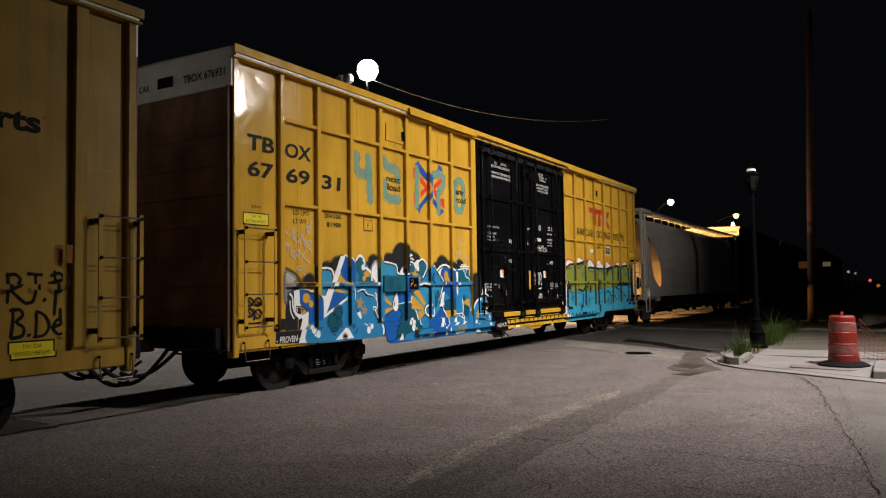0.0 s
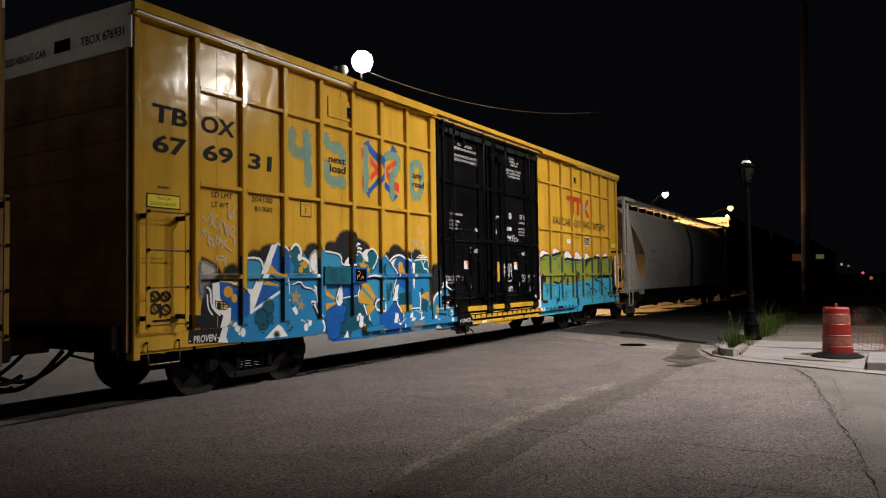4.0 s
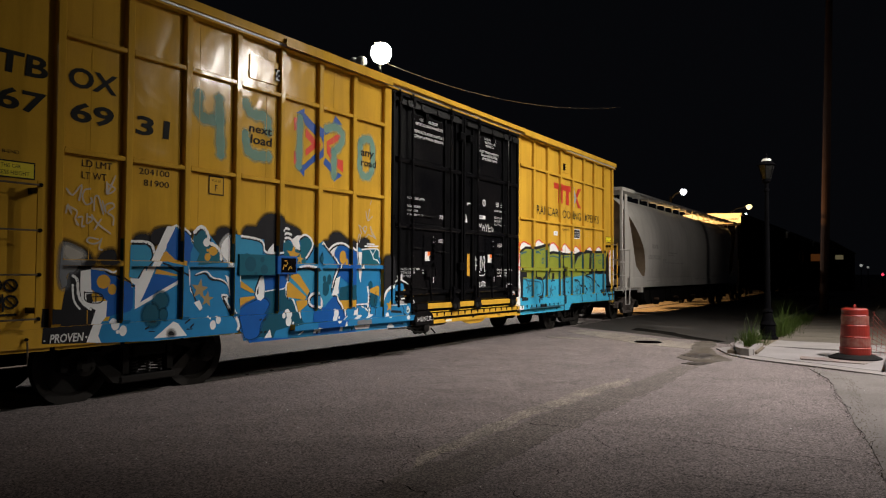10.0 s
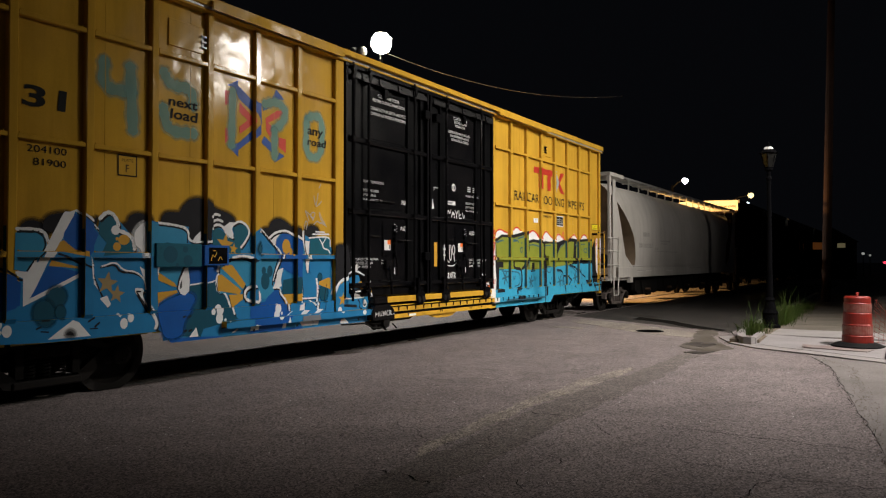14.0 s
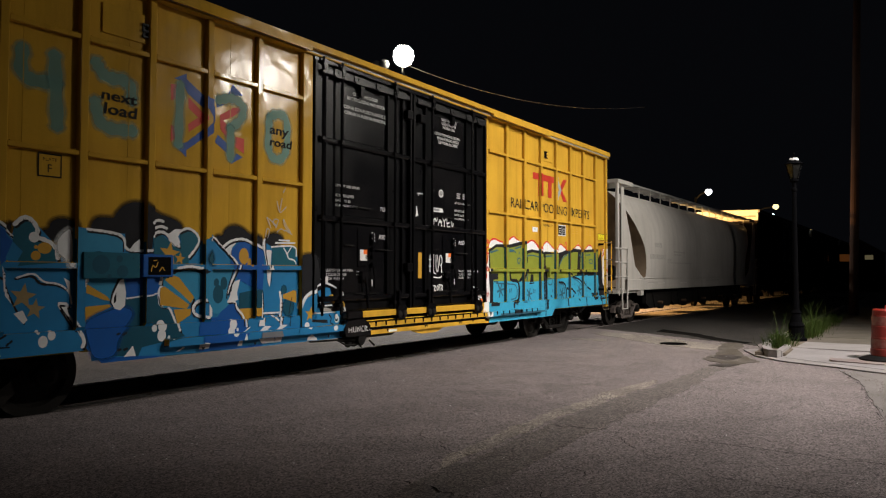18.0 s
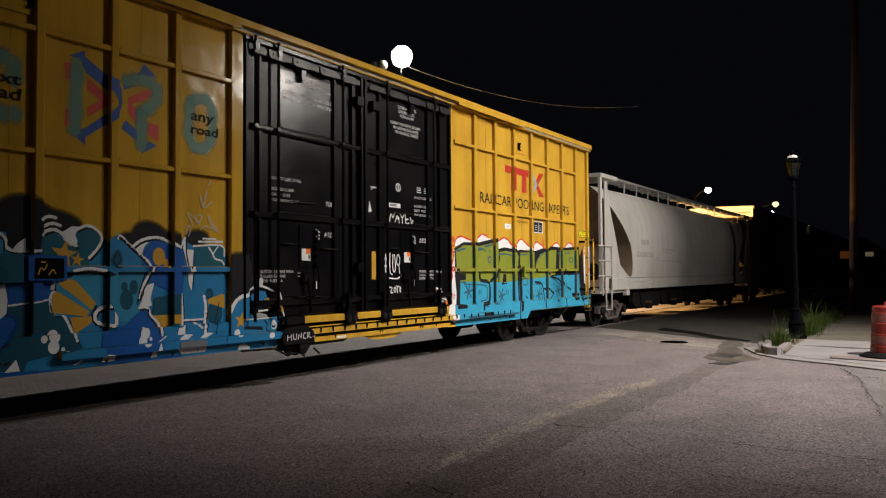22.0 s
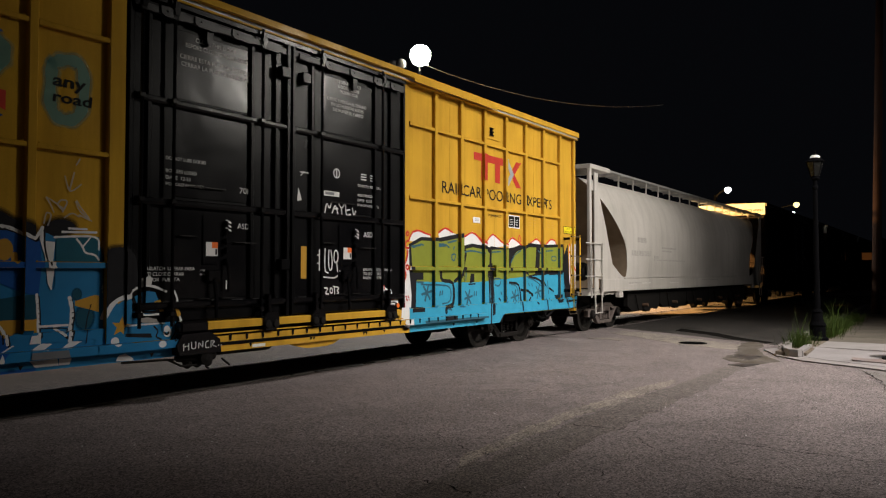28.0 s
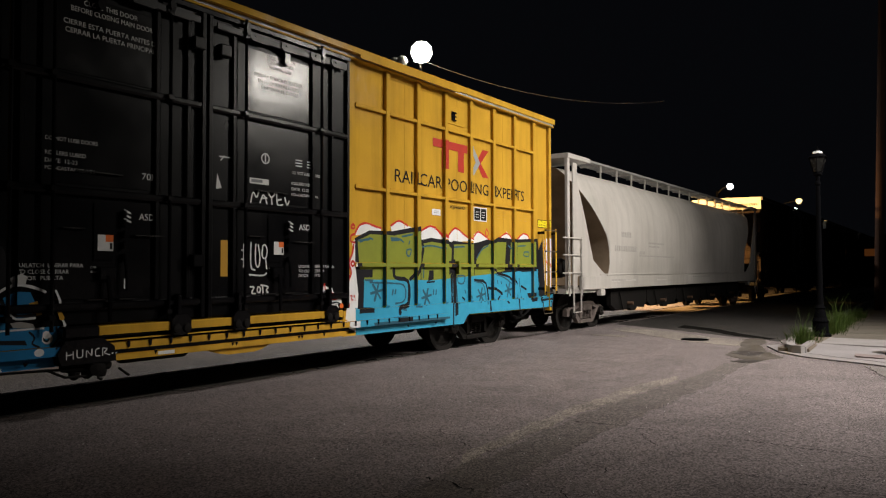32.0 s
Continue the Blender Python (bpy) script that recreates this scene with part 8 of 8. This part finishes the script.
# scrawls and sign on the leading car
scrawl = Art(lead_car, "graffiti_scrawl")
scrawl.text("ink", "rts", 17.22, 3.30, 0.215, 0.47, 0, 0.04)
scrawl.line("red", 0.012, [(17.71, 3.49), (17.73, 3.50), (17.74, 3.48), (17.72, 3.47), (17.71, 3.49)])
for pts in ([(17.36, 1.50), (17.37, 1.66), (17.36, 1.80)], [(17.35, 1.78), (17.44, 1.80), (17.50, 1.74), (17.46, 1.67), (17.38, 1.65), (17.46, 1.56), (17.56, 1.48)], [(17.57, 1.80), (17.72, 1.79)], [(17.65, 1.79), (17.66, 1.62), (17.63, 1.50), (17.55, 1.49)], [(17.74, 1.51), (17.76, 1.53)],
            [(17.86, 1.36), (17.88, 1.60), (17.86, 1.83)], [(17.82, 1.78), (17.92, 1.82), (18.00, 1.72), (17.95, 1.62), (17.88, 1.60)], [(17.80, 1.70), (17.98, 1.74)],
            [(17.40, 1.14), (17.42, 1.30), (17.42, 1.44)], [(17.39, 1.42), (17.50, 1.43), (17.53, 1.36), (17.44, 1.30), (17.54, 1.24), (17.53, 1.15), (17.41, 1.13)], [(17.58, 1.15), (17.60, 1.16)],
            [(17.66, 1.15), (17.67, 1.30), (17.66, 1.41), (17.76, 1.36), (17.82, 1.24), (17.76, 1.14), (17.64, 1.13)], [(17.84, 1.22), (17.96, 1.26), (17.90, 1.32), (17.84, 1.22), (17.90, 1.14), (18.0, 1.16)], [(17.93, 1.30), (17.93, 1.42)]):
    scrawl.line("ink", 0.036, pts)
for pts in ([(18.08, 1.14), (18.10, 1.46)], [(18.06, 1.30), (18.18, 1.32)], [(18.16, 1.30), (18.17, 1.18)], [(18.36, 1.20), (18.38, 1.44)], [(18.30, 1.42), (18.52, 1.46)]):
    scrawl.line("tan", 0.030, pts)
scrawl.fill("rust", [(17.86, 1.92), (18.02, 1.92), (18.02, 2.12), (17.86, 2.12)])
scrawl.fill("ink", [(17.37, 0.905), (17.87, 0.905), (17.87, 1.10), (17.37, 1.10)])
scrawl.fill("sign", [(17.388, 0.923), (17.852, 0.923), (17.852, 1.082), (17.388, 1.082)])
scrawl.text("ink", "THIS CAR", 17.52, 1.018, 0.042, 0.21)
scrawl.text("ink", "EXCESS HEIGHT", 17.42, 0.945, 0.042, 0.40)
for pts in ([(18.2, 2.6), (18.3, 2.75), (18.35, 2.55)], [(18.4, 2.7), (18.5, 2.72), (18.45, 2.5)], [(18.25, 2.4), (18.5, 2.42)], [(18.25, 3.0), (18.55, 3.0)]):
    scrawl.line("tan", 0.018, pts)
scrawl.done()

# lettering on the white end band, read from ahead of the car
def end_text(car, x, words, y, z, h, w):
    cu = bpy.data.curves.new("lettering", "FONT")
    cu.body, cu.size, cu.offset, cu.resolution_u = words, 1.0, 0.02, 3
    ob = bpy.data.objects.new("lettering", cu)
    me = bpy.data.meshes.new_from_object(ob)
    bpy.data.objects.remove(ob)
    bpy.data.curves.remove(cu)
    xs, zs = [v.co.x for v in me.vertices], [v.co.y for v in me.vertices]
    k, kx = h / (max(zs) - min(zs)), w / (max(xs) - min(xs))
    x0, z0 = min(xs), min(zs)
    for v in me.vertices:
        v.co = (x, y - (v.co.x - x0) * kx, z + (v.co.y - z0) * k)
    me.materials.append(COAT["ink"])
    ob = new("end_lettering", me)
    ob.parent = car


for c in (main_car, dark_first):
    end_text(c, NEAR - 0.036, "TBOX 676931", 1.0, 4.60, 0.12, 0.86)
    end_text(c, NEAR - 0.036, "EXCESS HEIGHT CAR", 2.9, 4.60, 0.10, 1.15)

part("end_plate", B(NEAR - 0.045, NEAR - 0.032, 1.22, 1.56, 4.60, 4.76, bev=0.004), BLACK, main_car, "small dark placard on the end band")
# fittings under and on the main car
valve = part("brake_valve", prism(bmesh.new(), [(7.50, 0.72), (7.58, 0.85), (7.98, 0.86), (8.12, 0.76), (8.14, 0.60), (7.54, 0.60)], -0.11, 0.12), BLACK, main_car, "black brake valve box with a white tag")
for pts in ([(7.590, 0.660), (7.590, 0.750), (7.590, 0.700), (7.660, 0.710), (7.660, 0.750), (7.660, 0.660)], [(7.700, 0.750), (7.700, 0.670), (7.760, 0.670), (7.760, 0.750)], [(7.800, 0.670), (7.800, 0.750), (7.860, 0.670), (7.860, 0.750)], [(7.940, 0.750), (7.900, 0.740), (7.900, 0.670), (7.950, 0.670)], [(7.980, 0.750), (7.980, 0.670)], [(7.980, 0.750), (8.040, 0.740), (7.990, 0.700), (8.060, 0.670)], [(8.090, 0.680), (8.095, 0.690)], [(8.130, 0.680), (8.135, 0.690)]):
    tag = Art(valve, "marker_tag", flat=-0.113)
    tag.line("oldwhite", 0.012, pts)
    tag.done()
part("valve_block", B(7.66, 8.16, -0.02, 0.2, 0.50, 0.60, bev=0.03), STEEL_DARK, main_car)
for x in (7.76, 7.90, 8.06):
    part("valve_cap", lathe(bmesh.new(), [(0.02, 0.42), (0.05, 0.44), (0.06, 0.5), (0.03, 0.52)], 10, "z", (x, 0.05, 0)), STEEL_DARK, main_car)
for pts in ([(6.9, 0.05, 0.57), (7.4, 0.0, 0.56), (7.75, -0.02, 0.54), (7.95, -0.02, 0.53)], [(7.45, 0.0, 0.56), (7.62, -0.03, 0.47), (7.9, -0.03, 0.46), (8.05, 0.0, 0.50)], [(8.0, 0.02, 0.52), (8.0, 0.0, 0.42), (8.04, 0.0, 0.40)], [(8.25, 0.02, 0.5), (8.33, 0.0, 0.43), (8.36, 0.0, 0.41)]):
    part("brake_pipe", pipe(bmesh.new(), pts, 0.014), STEEL_DARK, main_car)
sticker = Art(main_car, "sticker", flat=-0.033)
sticker.fill("white", [(8.70, 0.605), (8.92, 0.605), (8.92, 0.645), (8.70, 0.645)])
sticker.done()
part("valve_body", lathe(bmesh.new(), [(0.03, -0.12), (0.09, -0.1), (0.09, 0.12), (0.05, 0.16)], 12, "y", (7.95, 0.02, 0.54)), STEEL_DARK, main_car)
part("air_reservoir", lathe(bmesh.new(), [(0.05, 8.5), (0.18, 8.56), (0.18, 9.4), (0.05, 9.46)], 16, "x", (0, 0.5, 0.66)), STEEL_DARK, main_car, "dark air reservoir under the floor")
for a, b, hx in ((3.56, 4.16, 4.12), (14.72, 15.28, 14.9)):
    cover = part("hatch_cover", B(a, b, 0.05, 0.068, 4.28, 4.62, bev=0.006), YELLOW, main_car, "small yellow access cover")
    part("hatch_hole", B(hx - 0.06, hx + 0.06, 0.044, 0.052, 4.38, 4.52), BLACK, cover)
    for z in (4.36, 4.43, 4.50):
        part("hatch_bar", B(hx - 0.07, hx + 0.07, 0.02, 0.045, z - 0.012, z + 0.012), BLACK, cover)
plate = part("fixing_plate", B(3.34, 4.02, -0.036, 0.05, 1.52, 1.81, bev=0.006), COAT["teal"], main_car, "painted steel plate over the girt")
spots = Art(plate, "painted_spot", flat=-0.036)
for x, z, r in ((3.54, 1.675, 0.105), (3.80, 1.60, 0.07), (3.76, 1.74, 0.04), (3.64, 1.545, 0.025), (3.40, 1.75, 0.01), (3.93, 1.75, 0.01)):
    spots.dot("deepteal", x, z, r)
spots.done()
box_plate = part("fixing_plate", B(4.05, 4.46, -0.05, 0.05, 1.535, 1.80, bev=0.008), COAT["royal"], main_car, "blue painted box over the girt")
part("box_recess", B(4.12, 4.42, -0.056, -0.045, 1.56, 1.77), BLACK, box_plate)
inner = Art(box_plate, "painted_scrawl", flat=-0.057)
for pts in ([(4.15, 1.60), (4.17, 1.68), (4.21, 1.64), (4.24, 1.71)], [(4.26, 1.60), (4.30, 1.66), (4.33, 1.61)], [(4.18, 1.73), (4.22, 1.73)]):
    inner.line("gold", 0.014, pts)
inner.done()
part("fixing_plate", B(14.97, 15.03, -0.03, 0.05, 1.50, 1.74, bev=0.006), COAT["lime"], main_car)
for x0, x1 in ((1.9, 2.2), (3.5, 3.75), (3.85, 4.05), (4.45, 4.62), (5.0, 5.3)):
    rubbed = Art(main_car, "worn_edge", flat=0.0285)
    rubbed.line("oldwhite", 0.005, [(x0, 0.955), (x1, 0.955)])
    rubbed.done()

# faded stencils on the grey hopper
marks = Art(hop_car, "faded_stencil", flat=0.0)
marks.flat = 0.012
for x0, z, n, w, hh in ((3.6, 2.62, 4, 0.07, 0.20), (3.3, 2.2, 10, 0.085, 0.14), (3.4, 1.95, 5, 0.08, 0.04), (3.3, 1.84, 6, 0.07, 0.04)):
    for k in range(n):
        x = x0 + k * w * 1.7
        marks.fill("stencil", [(x, z), (x + w * 0.5, z), (x + w * 0.5, z + hh), (x, z + hh)])
marks.flat = -0.004
for x0, z, n in ((2.6, 1.25, 6), (3.6, 1.27, 8), (6.2, 1.25, 9)):
    for k in range(n):
        marks.fill("stencil", [(x0 + k * 0.1, z), (x0 + k * 0.1 + 0.07, z), (x0 + k * 0.1 + 0.07, z + 0.03), (x0 + k * 0.1, z + 0.03)])
marks.done()

# ---- motion ----
TRAVEL = [(0, 7.364), (1, 6.995), (2, 6.62), (3, 6.243), (4, 5.871), (5, 5.503), (6, 5.137), (7, 4.782), (8, 4.432), (9, 4.089), (10, 3.748),
          (11, 3.403), (12, 3.066), (13, 2.735), (14, 2.414), (15, 2.096), (16, 1.781), (17, 1.465), (18, 1.146), (19, 0.824), (20, 0.5), (21, 0.176),
          (22, -0.144), (23, -0.464), (24, -0.79), (25, -1.128), (26, -1.47), (27, -1.812), (28, -2.154), (29, -2.505), (30, -2.857), (31, -3.21), (32, -3.57)]


def motions():
    for car, x0 in TRAIN:
        walk(car, [(t, pose(x0 + s, TRACK_Y, 0)) for t, s in TRAVEL])
        for axle in [c for c in car.children if c.name.startswith("wheelset")]:
            p = axle.location.copy()
            walk(axle, [(t, pose(p.x, p.y, p.z, 0, math.degrees((s - 7.364) / WHEEL_R), 0)) for t, s in TRAVEL])


motions()
